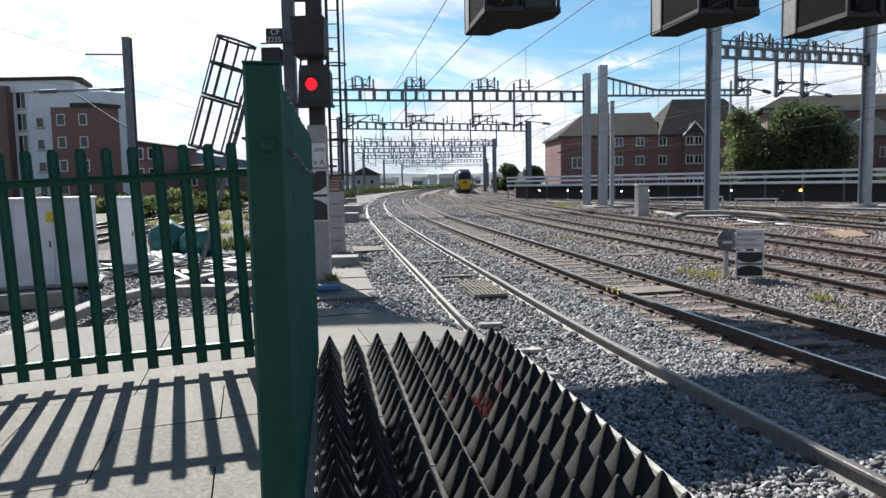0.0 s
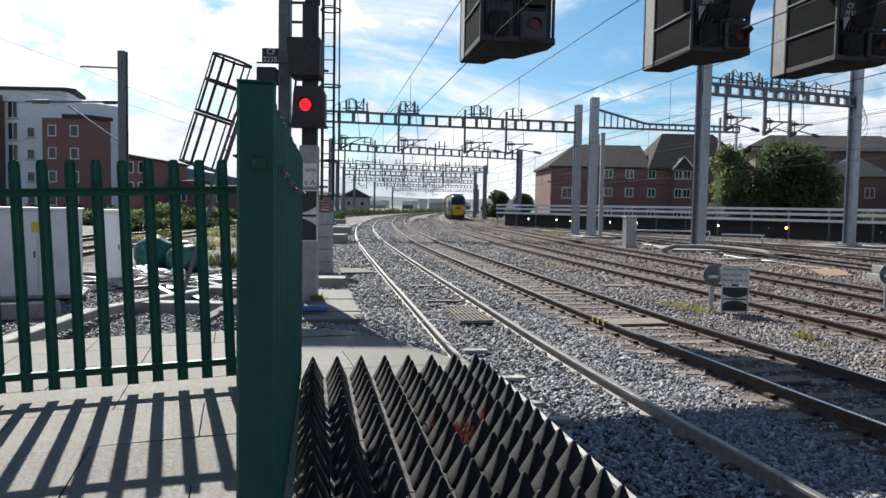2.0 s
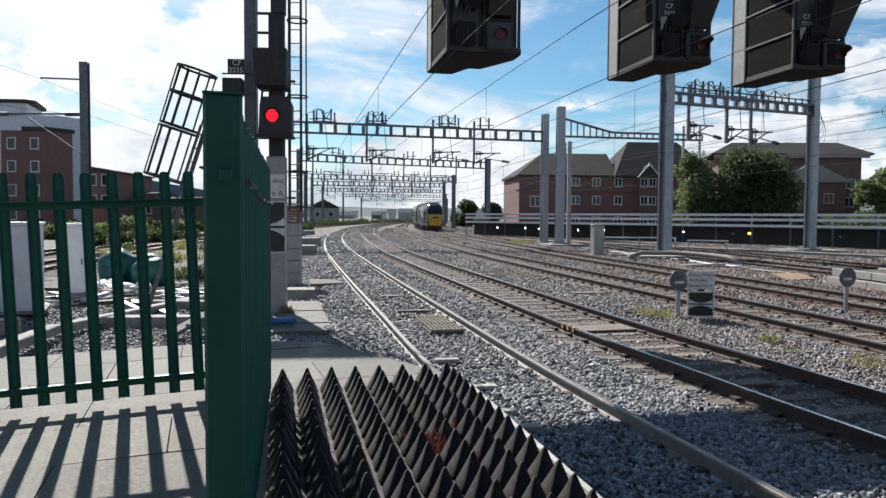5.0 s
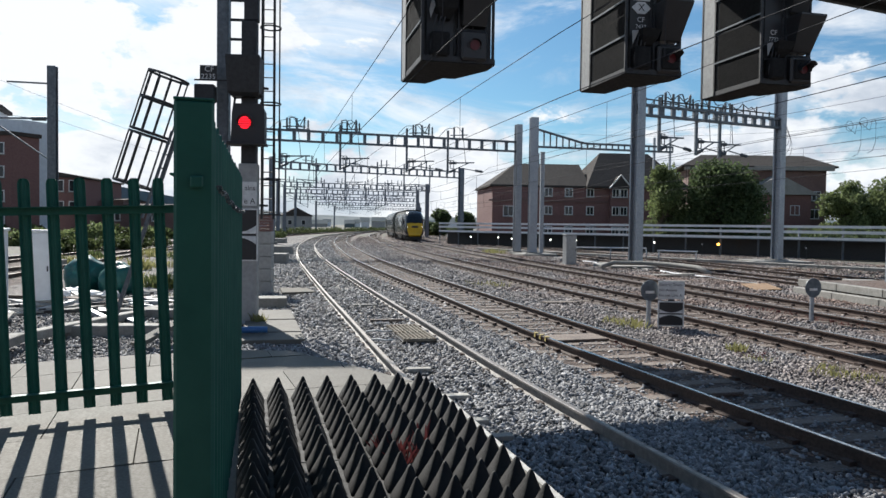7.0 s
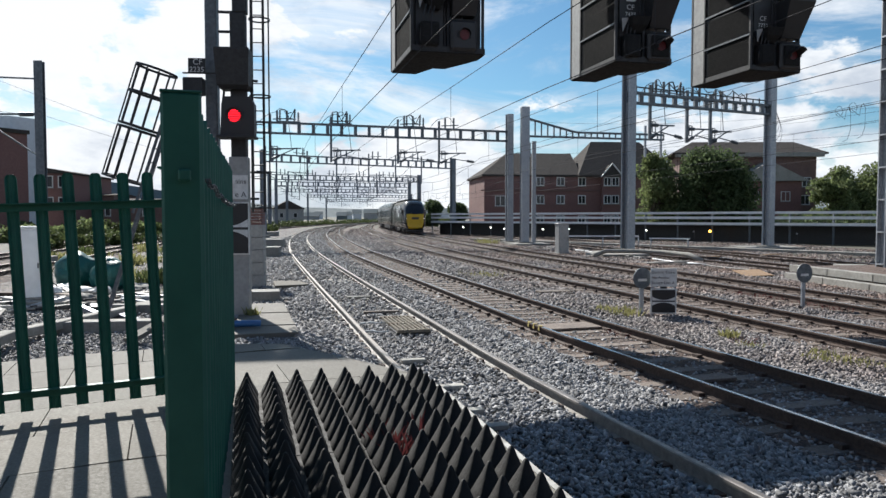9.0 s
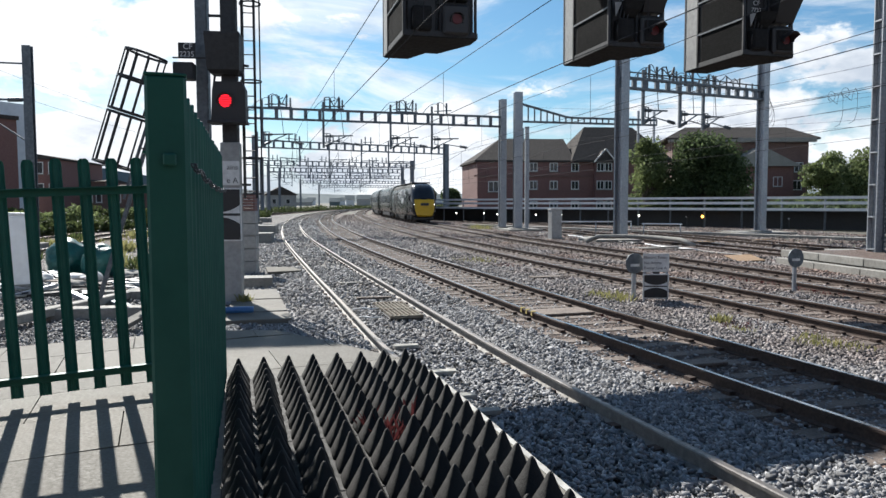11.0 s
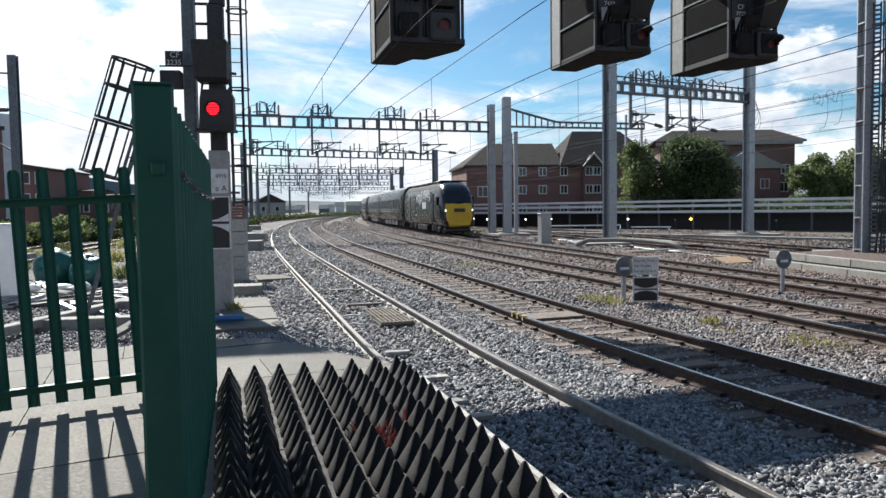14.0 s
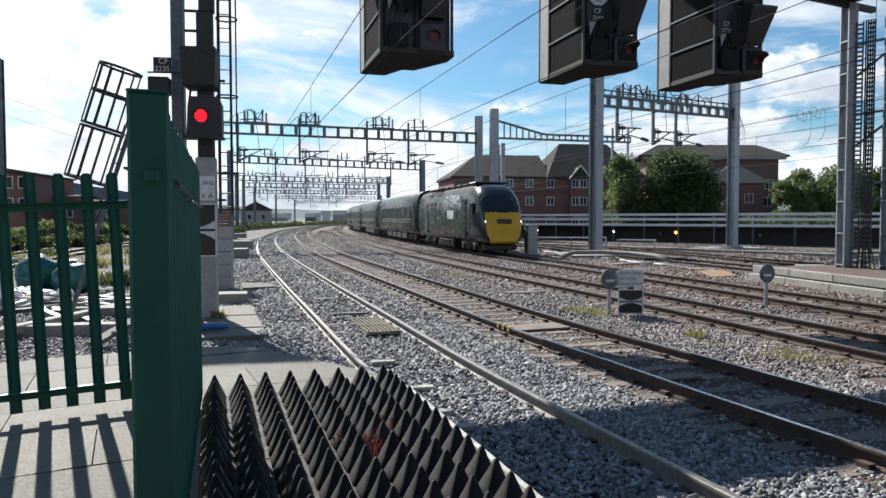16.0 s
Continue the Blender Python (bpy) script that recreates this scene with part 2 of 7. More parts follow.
M["slate"] = material("roof_slate", (0.068, 0.060, 0.055), (0.050, 0.045, 0.042), 0.95, scale=4, bump=0.3, scale2=0.5, fine=8, gloss=0.1)
M["render_white"] = material("white_render", (0.66, 0.69, 0.73), (0.58, 0.61, 0.65), 0.85, scale=2, bump=0.05, scale2=0.3, amount=0.25)
M["white_frame"] = material("white_frame", (0.75, 0.75, 0.74), None, 0.5, scale=8, bump=0.0, amount=0.2)
M["window_glass"] = material("window_glass", (0.02, 0.024, 0.03), (0.014, 0.016, 0.02), 0.17, scale=1, bump=0.0, gloss=0.5)
M["leaf"] = island_tint(material("leaf", (0.095, 0.115, 0.045), (0.065, 0.085, 0.034), 0.6, scale=3, bump=0.0, alt2=(0.07, 0.10, 0.03), scale2=0.5), 0.5, 1.5)
M["bark"] = material("bark", (0.10, 0.08, 0.06), (0.06, 0.05, 0.04), 0.9, scale=12, bump=0.5)
# the bluish haze of distance is put into this colour
M["haze_tone"] = material("far_haze_tone", (0.12, 0.15, 0.165), (0.10, 0.13, 0.135), 0.95, scale=0.02, bump=0.0, alt2=(0.075, 0.10, 0.09), scale2=0.006)
M["train_navy"] = material("nose_paint", (0.006, 0.008, 0.014), (0.008, 0.010, 0.017), 0.2, scale=3, bump=0.01, gloss=0.5)
M["train_green"] = material("train_paint", (0.007, 0.015, 0.014), (0.009, 0.018, 0.016), 0.25, scale=3, bump=0.02, alt2=(0.03, 0.04, 0.035), scale2=0.8, amount=0.4, gloss=0.45)
M["train_yellow"] = material("yellow_paint", (0.62, 0.38, 0.008), (0.54, 0.33, 0.008), 0.38, scale=5, bump=0.02, alt2=(0.5, 0.33, 0.02), scale2=1.5, amount=0.3)
M["train_roof"] = material("train_roof", (0.05, 0.053, 0.052), (0.036, 0.039, 0.038), 0.85, scale=4, bump=0.05, gloss=0.2)
M["wire"] = material("wire", (0.045, 0.045, 0.05), None, 0.85, 0.0, scale=5, bump=0.0, gloss=0.1)
def leafy(m, share_through=0.4):
    """Lets light through thin leaves."""
    nt = m.node_tree
    n, l = nt.nodes, nt.links
    b = n["Principled BSDF"]
    tr, mx = n.new("ShaderNodeBsdfTranslucent"), n.new("ShaderNodeMixShader")
    l.new(b.inputs["Base Color"].links[0].from_socket, tr.inputs["Color"])
    mx.inputs[0].default_value = share_through
    l.new(b.outputs[0], mx.inputs[1])
    l.new(tr.outputs[0], mx.inputs[2])
    l.new(mx.outputs[0], n["Material Output"].inputs["Surface"])
    b.inputs["Specular IOR Level"].default_value = 0.12
    return m


leafy(M["leaf"])
M["mesh_dark"] = material("mesh_dark", (0.024, 0.024, 0.024), (0.018, 0.018, 0.019), 0.85, scale=12, bump=0.05, gloss=0.12)
M["red_lamp"] = glow("red_lamp", (1.0, 0.008, 0.02), 1.5)
M["red_dim"] = glow("red_dim", (0.07, 0.006, 0.008), 0.05)
M["amber_lamp"] = glow("amber_lamp", (1.0, 0.42, 0.05), 5.0)
M["white_lamp"] = glow("white_lamp", (1.0, 0.93, 0.8), 4.0)


# ---- mesh helpers ----
def mesh_object(name, bm, mat, parent=None, label="", m=None, smooth=False):
    me = bpy.data.meshes.new(name)
    bm.normal_update()
    if smooth:
        for f in bm.faces:
            f.smooth = True
    bm.to_mesh(me)
    bm.free()
    for k in (mat if isinstance(mat, (list, tuple)) else [mat]):
        me.materials.append(k)
    ob = new(name, me)
    if parent is not None:
        ob.parent = parent
    if m is not None:
        ob.matrix_basis = m
    if label:
        ob["label"] = label
    return ob


def part(name, bm, mat, parent, label="", m=None, smooth=False):
    return mesh_object(name, bm, mat, parent, label, m, smooth)


def share(name, src, parent, m):
    ob = new(name, src.data)
    ob.parent = parent
    ob.matrix_basis = m
    return ob


def thing(name, m, label, category, group="", kind=""):
    e = new(name)
    e.empty_display_size = 0.2
    e.matrix_basis = m
    return tagged(e, label, category, group, kind)


def box(bm, c, s, bevel=0.0, rot=None, mi=0):
    """A box of size s centred at c, its edges bevelled."""
    m = Matrix.Translation(c) @ (rot or Matrix()) @ Matrix.Diagonal((*s, 1))
    r = bmesh.ops.create_cube(bm, size=1, matrix=m)
    vs = r["verts"]
    fs = {f for v in vs for f in v.link_faces}
    for f in fs:
        f.material_index = mi
    if bevel:
        es = {e for v in vs for e in v.link_edges}
        bmesh.ops.bevel(bm, geom=list(es), offset=bevel, segments=1, affect="EDGES", material=-1)


def tube(bm, a, b, r, n=8, r2=None, mi=0, cap=True):
    a, b = Vector(a), Vector(b)
    d = b - a
    q = d.to_track_quat("Z", "Y").to_matrix().to_4x4()
    res = bmesh.ops.create_cone(bm, cap_ends=cap, segments=n, radius1=r, radius2=r if r2 is None else r2, depth=d.length,
                                matrix=Matrix.Translation((a + b) / 2) @ q)
    for f in {f for v in res["verts"] for f in v.link_faces}:
        f.material_index = mi


def beam(bm, a, b, w, h, mi=0):
    """A bar of width w and height h from a to b."""
    a, b = Vector(a), Vector(b)
    d = b - a
    q = d.to_track_quat("Y", "Z").to_matrix().to_4x4()
    box(bm, (a + b) / 2, (w, d.length, h), rot=q, mi=mi)


def prism(bm, poly, z0, z1, mi=0):
    """A vertical prism over a plan polygon."""
    lo = [bm.verts.new((x, y, z0)) for x, y in poly]
    hi = [bm.verts.new((x, y, z1)) for x, y in poly]
    k = len(poly)
    fs = [bm.faces.new(hi), bm.faces.new(lo[::-1])]
    for i in range(k):
        fs.append(bm.faces.new((lo[i], lo[(i + 1) % k], hi[(i + 1) % k], hi[i])))
    for f in fs:
        f.material_index = mi
    bmesh.ops.recalc_face_normals(bm, faces=fs)


def loft(bm, rings, mi=0, closed=True, caps=True):
    """Skins rings of points, each of the same count."""
    vs = [[bm.verts.new(p) for p in r] for r in rings]
    k = len(vs[0])
    fs = []
    for a, b in zip(vs, vs[1:]):
        for i in range(k if closed else k - 1):
            fs.append(bm.faces.new((a[i], a[(i + 1) % k], b[(i + 1) % k], b[i])))
    if caps:
        fs += [bm.faces.new(vs[0][::-1]), bm.faces.new(vs[-1])]
    for f in fs:
        f.material_index = mi
    return fs


# ---- the tracks' lines in plan: x over y ----
LINES = {
    1: ((-12, 5.9), (0, 3.15), (6, 1.87), (10, 1.10), (16, 0.15), (23, -0.95), (35, -2.75), (43, -3.85), (57, -5.5), (73, -7.0), (100, -8.6), (140, -9.2), (220, -5.0), (420, 16.0)),
    2: ((-12, 9.4), (0, 6.7), (7.5, 5.05), (10.2, 4.52), (13, 3.95), (17, 3.30), (21.5, 2.6), (29.5, 1.35), (38, 0.1), (45, -0.8), (58, -2.1), (78, -3.8), (95, -4.8), (140, -5.9), (220, -2.0), (420, 19.5)),
    3: ((-12, 12.4), (0, 10.4), (9.7, 8.9), (14.2, 8.3), (19, 7.65), (25.3, 6.65), (33, 5.6), (42, 4.5), (49, 3.8), (58, 2.95), (75, 1.8), (96, 0.6), (140, -0.8), (220, 2.0), (420, 23.5)),
    4: ((-12, 14.2), (0, 13.2), (9, 12.5), (18.6, 11.6), (29, 10.4), (40, 9.05), (55, 7.78), (66, 6.88), (88, 5.25), (103, 4.6), (128, 3.4), (160, 3.2), (220, 5.5), (420, 27.0)),
    5: ((-12, 18.6), (0, 18.4), (25, 17.4), (34, 16.6), (43, 15.6), (60, 14.0), (88, 11.4), (128, 9.0), (220, 10.5), (420, 31.0)),
    6: ((-12, 22.5), (0, 22.3), (30, 20.9), (42, 20.0), (58, 18.6), (88, 15.5), (128, 12.8), (220, 14.0), (420, 34.5)),
    7: ((-12, -13.0), (20, -14.0), (60, -17.0), (120, -17.5), (220, -10.0), (420, 8.0)),
    8: ((-12, -17.0), (20, -18.0), (60, -21.0), (120, -21.5), (220, -14.0), (420, 4.0)),
}


def line_x(k, y):
    """Smooth x of line k at y (monotone-ish Hermite through its points)."""
    p = LINES[k]
    ys, xs = [a for a, _ in p], [b for _, b in p]
    i = max(0, min(len(p) - 2, int(np.searchsorted(ys, y)) - 1))

    def slope(j):
        if j <= 0 or j >= len(p) - 1:
            a, b = (0, 1) if j <= 0 else (len(p) - 2, len(p) - 1)
            return (xs[b] - xs[a]) / (ys[b] - ys[a])
        return (xs[j + 1] - xs[j - 1]) / (ys[j + 1] - ys[j - 1])
    h = ys[i + 1] - ys[i]
    t = (y - ys[i]) / h
    return ((2 * t**3 - 3 * t**2 + 1) * xs[i] + (t**3 - 2 * t**2 + t) * h * slope(i) + (3 * t**2 - 2 * t**3) * xs[i + 1] + (t**3 - t**2) * h * slope(i + 1))


def line_dir(k, y):
    return Vector((line_x(k, y + 0.3) - line_x(k, y - 0.3), 0.6, 0)).normalized()


def line_at(k, y, off=0.0, z=0.0):
    d = line_dir(k, y)
    return Vector((line_x(k, y) + d.y * off, y - d.x * off, z))


def sweep(bm, pts, r, n=5):
    """One unbroken round bar through pts."""
    pts = [Vector(q) for q in pts]
    rings = []
    for i, q in enumerate(pts):
        d = (pts[min(i + 1, len(pts) - 1)] - pts[max(i - 1, 0)]).normalized()
        m = d.to_track_quat("Z", "Y").to_matrix()
        rr = r(q) if callable(r) else r
        rings.append([q + m @ Vector((rr * math.cos(2 * math.pi * j / n), rr * math.sin(2 * math.pi * j / n), 0)) for j in range(n)])
    loft(bm, rings)


def steps(a, b):
    out, y = [], a
    while y < b:
        out.append(y)
        y += 0.8 if y < 30 else 2.0 if y < 100 else 8.0
    return out + [b]


PROFILE = ((-0.07, 0.0), (0.07, 0.0), (0.07, 0.012), (0.012, 0.03), (0.012, 0.115), (0.036, 0.125), (0.036, 0.15), (0.026, 0.159), (-0.026, 0.159), (-0.036, 0.15), (-0.036, 0.125), (-0.012, 0.115), (-0.012, 0.03), (-0.07, 0.012))


def make_rail(parent, k, off, y0, y1, head):
    bm = bmesh.new()
    rings = []
    for y in steps(y0, y1):
        rings.append([line_at(k, y, off + px, pz) for px, pz in PROFILE])
    fs = loft(bm, rings)
    nseg = len(PROFILE)
    for j, f in enumerate(fs[:-2]):
        if j % nseg == 7:
            f.material_index = 1
    return part("rail", bm, [M["rail_grey"] if k == 1 else M["rail_rust"], head], parent)


def make_track(k, y0, y1, label, kind="timber", head="rail_head", near=90.0, dz=0.0):
    tr = thing("railway_track", pose(0, 0, dz), label, "railway track", "tracks")
    for off in (-0.753, 0.753):
        make_rail(tr, k, off, y0, y1, M[head])
    if k > 1:
        wide = 1.35 if k < 5 else 1.9
        bm = bmesh.new()
        loft(bm, [[line_at(k, y, -wide - 0.3, -0.02), line_at(k, y, -wide, -0.004), line_at(k, y, wide, -0.004), line_at(k, y, wide + 0.3, -0.02)] for y in steps(y0, y1)], caps=False, closed=False)
        bmesh.ops.recalc_face_normals(bm, faces=bm.faces[:])
        part("track_bed", bm, M["brown_ballast"], tr, "rust-stained brown ballast bed")
    bm = bmesh.new()
    if kind == "concrete":
        box(bm, (0, 0, -0.035), (2.5, 0.26, 0.07), 0.012)
    else:
        box(bm, (0, 0, -0.03), (2.6, 0.25, 0.075), 0.008)
    first = None
    y = y0 + 0.3
    far = bmesh.new()
    while y < y1 - 4:
        d = line_dir(k, y)
        m = pose(line_x(k, y), y, 0.0, 0, 0, math.degrees(-math.atan2(d.x, d.y)) + random.uniform(-0.6, 0.6))
        if y < near:
            if first is None:
                first = part("sleeper", bm, M["sleeper" if kind == "concrete" else "timber"], tr, m=m)
            else:
                share("sleeper", first, tr, m)
        else:
            box(far, m.translation + Vector((0, 0, -0.03)), (2.5, 0.25, 0.07))
        y += 0.68 if y < 180 else 3.0
    ob = part("sleeper_run", far, M["timber"], tr)
    ob["kind"] = "stuff"
    # chairs and clips beside the rails
    bm = bmesh.new()
    y = y0 + 0.3
    while y < min(near, 45):
        d = line_dir(k, y)
        rot = Matrix.Rotation(-math.atan2(d.x, d.y), 4, "Z")
        for off in (-0.753, 0.753):
            for s in (-0.10, 0.10):
                box(bm, line_at(k, y, off + s, 0.028), (0.09, 0.13, 0.05), rot=rot)
        y += 0.68
    ob = part("rail_chair", bm, M["rail_rust"], tr)
    ob["kind"] = "stuff"
    return tr


# ---- ground ----
def make_ground():
    bm = bmesh.new()
    ys = [-60, -30, -12] + [y for y in range(-8, 60, 4)] + [60, 80, 100, 140, 200, 300, 500, 900, 2000, 4500]
    xs = [-4500, -1500, -500, -200, -100, -60, -40, -30, -24, -16, -12, -8, -4, 0, 4, 8, 12, 16, 20, 24, 30, 40, 60, 100, 200, 500, 1500, 4500]
    grid = [[bm.verts.new((x, y, -0.012)) for x in xs] for y in ys]
    for j in range(len(ys) - 1):
        for i in range(len(xs) - 1):
            f = bm.faces.new((grid[j][i], grid[j][i + 1], grid[j + 1][i + 1], grid[j + 1][i]))
            cx, cy = (xs[i] + xs[i + 1]) / 2, (ys[j] + ys[j + 1]) / 2
            f.material_index = 0 if (-26 < cx < 26 and cy < 140) else 1
    g = mesh_object("ground", bm, [M["ballast"], M["far_ground"]])
    tagged(g, "grey crushed-stone ballast with rusty stained patches between tracks", "ground", kind="structure")


make_ground()

EDGE = ((1.68, -3.0), (0.80, 2.3), (0.428, 4.45), (0.27, 4.82), (0.03, 5.15), (-0.30, 5.55), (-0.69, 6.05), (-1.2, 6.12), (-6.5, 5.75), (-6.5, -3.0))
PZ = 1.15
FALL = 0.036            # the paving falls away towards -x


def make_platform():
    bm = bmesh.new()
    prism(bm, [(x * 0.995 - 0.004, y) for x, y in EDGE], -0.05, PZ - 0.26)
    p = mesh_object("platform", bm, M["joint"])
    tagged(p, "concrete station platform end paved with pale slabs", "platform", kind="structure")
    # paving slabs laid along the fence, cut to the platform's outline
    along_dir = Vector((0.964, 0.266, 0))
    side = Vector((-0.266, 0.964, 0))
    n = 0
    o = Vector((-1.3, 4.1, 0))
    for j in range(-15, 4):
        for i in range(-7, 6):
            w, d = 0.90, 0.60
            c = o + along_dir * ((i + (0.5 if j % 2 else 0.0)) * w) + side * (j * d)
            bm = bmesh.new()
            box(bm, (0, 0, 0), (w - 0.006, d - 0.006, 0.30))
            m = Matrix.Translation((c.x, c.y, PZ - 0.15 + random.uniform(-0.0015, 0.0015))) @ Matrix.Rotation(math.atan2(0.266, 0.964), 4, "Z")
            bm.transform(m)
            for q in bm.verts:
                q.co.z -= FALL * max(0.0, -0.9 - q.co.x)
            k = len(EDGE)
            for a, b in ((EDGE[q], EDGE[(q + 1) % k]) for q in range(k)):
                e = Vector((b[0] - a[0], b[1] - a[1], 0))
                nrm = Vector((e.y, -e.x, 0)).normalized()
                geom = bm.verts[:] + bm.edges[:] + bm.faces[:]
                r = bmesh.ops.bisect_plane(bm, geom=geom, plane_co=(a[0], a[1], 0), plane_no=nrm, clear_outer=True)
                cut = [g for g in r["geom_cut"] if isinstance(g, bmesh.types.BMEdge)]
                if cut:
                    bmesh.ops.holes_fill(bm, edges=cut)
            if len(bm.faces) < 4:
                bm.free()
                continue
            part("slab", bm, M["paving"], p)
    # white painted line along the edge
    bm = bmesh.new()
    prism(bm, ((1.672, -2.98), (0.795, 2.3), (0.422, 4.44), (0.394, 4.44), (0.767, 2.29), (1.645, -2.99)), PZ, PZ + 0.004)
    part("edge_line", bm, M["worn_white"], p, "white painted platform edge line")


make_platform()

def make_sky_blockers():
    """Unseen wall and roofs added behind the camera, closing the place and blocking skylight."""
    for nm, c, s, mt in (("wall_south", (0, -14.0, 4.5), (60, 0.4, 9.0), "brick_dark"), ("canopy_roof", (-4.5, -8.5, 4.6), (13.0, 10.0, 0.35), "dark"), ("canopy_roof_2", (16.0, -9.0, 5.2), (16.0, 9.0, 0.35), "dark")):
        bm = bmesh.new()
        box(bm, c, s, 0.02)
        tagged(mesh_object(nm, bm, M[mt]), "plain unseen wall and roofs added to block skylight", "building", kind="structure")
    for x in (-9.5, -0.5, 9.0, 23.0):
        bm = bmesh.new()
        box(bm, (x, -6.0, 2.4), (0.25, 0.25, 4.9), 0.02)
        tagged(mesh_object("canopy_column", bm, M["dark"]), "plain unseen dark column added under the sky-blocking roof", "column", kind="structure")


make_sky_blockers()


# ---- anti-trespass rubber pyramids ----
def make_hats():
    v, w = Vector((0.168, -0.986, 0)), Vector((-0.986, -0.168, 0))
    o = Vector((0.26, 4.38, PZ))
    pc, pr = 0.141, 0.151
    bm = bmesh.new()
    s = 0.062
    rings = [[(a * s * k, b * 0.068 * k, z) for a, b in ((-1, -0.8), (-0.8, -1), (0.8, -1), (1, -0.8), (1, 0.8), (0.8, 1), (-0.8, 1), (-1, 0.8))]
             for z, k in ((0.0, 1.0), (0.012, 0.97), (0.045, 0.74), (0.085, 0.45), (0.118, 0.235), (0.133, 0.15), (0.141, 0.075), (0.1435, 0.02))]
    loft(bm, rings)
    proto = None
    ang = math.atan2(v.x, -v.y)
    for pi in range(7):
        for pj in range(2):
            c = o + v * (pi * 4 * pr) + w * (pj * 4 * pc)
            e = thing("anti_trespass_panel", Matrix.Translation(c) @ Matrix.Rotation(ang, 4, "Z"), "black rubber anti-trespass panel with rows of pointed pyramids", "rubber panel", "anti-trespass panels on the platform end")
            b2 = bmesh.new()
            box(b2, (-1.5 * pc, -1.5 * pr, 0.009), (4 * pc - 0.006, 4 * pr - 0.006, 0.018), 0.003)
            part("base_sheet", b2, M["rubber"], e)
            for i in range(4):
                for j in range(4):
                    m = pose(-j * pc, -i * pr, 0.016, random.uniform(-2, 2), random.uniform(-2, 2), random.uniform(-3, 3))
                    if proto is None:
                        proto = part("pyramid", bm, M["rubber"], e, m=m, smooth=True)
                    else:
                        share("pyramid", proto, e, m)


make_hats()


# ---- palisade fence ----
def pale_mesh(h):
    bm = bmesh.new()
    prof = ((-0.0295, 0.0), (-0.019, 0.011), (-0.007, 0.005), (0.0, 0.007), (0.007, 0.005), (0.019, 0.011), (0.0295, 0.0))
    th = 0.003
    rings = []
    for z, k in ((0.0, 1.0), (h - 0.03, 1.0), (h - 0.012, 0.86), (h - 0.003, 0.62), (h, 0.4)):
        rings.append([(x * k, -y, z) for x, y in prof] + [(x * k, -y + th, z) for x, y in reversed(prof)])
    loft(bm, rings)
    bmesh.ops.recalc_face_normals(bm, faces=bm.faces[:])
    return bm


PALE = []


def make_fence(a, b, label, first, flip, chain=False, lift=0.0):
    a, b = Vector((*a, PZ)), Vector((*b, PZ))
    d = b - a
    L = d.length
    ang = math.atan2(d.y, d.x)
    a.z -= lift * L
    f = thing("palisade_fence", Matrix.Translation(a) @ Matrix.Rotation(ang, 4, "Z") @ Matrix.Rotation(-math.atan(lift), 4, "Y"), label, "fence", "palisade fences")
    sy = -1 if flip else 1
    for z in (0.145, 1.137):
        bm = bmesh.new()
        box(bm, (L / 2, sy * 0.024, z), (L, 0.005, 0.045), 0.001)
        box(bm, (L / 2, sy * 0.045, z + 0.02), (L, 0.045, 0.005), 0.001)
        part("rail", bm, M["green"], f)
    s = first
    while s < L:
        m = pose(s, sy * 0.004, 0.052 + random.uniform(-0.004, 0.004), 0, random.uniform(-0.4, 0.4), 180 if flip else 0)
        if not PALE:
            PALE.append(part("pale", pale_mesh(1.263), M["green"], f, m=m))
        else:
            share("pale", PALE[0], f, m)
        s += 0.1335
    return f


make_fence((-4.30, 3.345), (-0.84, 4.30), "green painted steel palisade fence across the platform end", 0.03, True, lift=0.037)
near_fence = make_fence((-0.392, 1.63), (-0.790, 4.25), "green painted steel palisade fence beside black rubber panels", 0.06, False)


def make_gate_post():
    p = thing("fence_post", pose(-0.392, 1.565, PZ, 0, 0, 13), "thick green square steel post at the fence end", "post")
    bm = bmesh.new()
    box(bm, (0, 0, 0.652), (0.080, 0.080, 1.304), 0.006)
    part("shaft", bm, M["green"], p)
    bm = bmesh.new()
    box(bm, (0, 0, 1.306), (0.082, 0.082, 0.005), 0.002)
    part("cap", bm, M["green"], p)
    bm = bmesh.new()
    box(bm, (0.005, -0.0475, 1.135), (0.026, 0.012, 0.024), 0.003)
    part("bolt_head", bm, M["green"], p)
    bm = bmesh.new()
    box(bm, (0, 0, 0.006), (0.17, 0.17, 0.012), 0.002)
    part("base_plate", bm, M["green"], p)


make_gate_post()


def make_chain():
    """A slack chain from the post along the pales."""
    g = thing("chain", pose(0, 0, PZ), "thin dark steel chain hanging along the fence", "chain")
    pts = []
    a, b = Vector((-0.362, 1.60, 1.13)), Vector((-0.748, 4.05, 1.12))
    for i in range(71):
        k = i / 70
        p = a.lerp(b, k)
        p.z -= 0.022 * 4 * k * (1 - k) + 0.006 * math.sin(k * 40)
        p.x += 0.014
        pts.append(p)
    first = None
    for i, (p, q) in enumerate(zip(pts, pts[1:])):
        m = Matrix.Translation((p + q) / 2) @ (q - p).to_track_quat("Y", "Z").to_matrix().to_4x4() @ Matrix.Rotation(radians(90 * (i % 2)), 4, "Y")
        if first is None:
            bm = bmesh.new()
            box(bm, (0.0045, 0, 0), (0.003, 0.040, 0.003))
            box(bm, (-0.0045, 0, 0), (0.003, 0.040, 0.003))
            box(bm, (0, 0.02, 0), (0.009, 0.003, 0.003))
            box(bm, (0, -0.02, 0), (0.009, 0.003, 0.003))
            first = part("link", bm, M["galv_dark"], g, m=m)
        else:
            share("link", first, g, m)


make_chain()

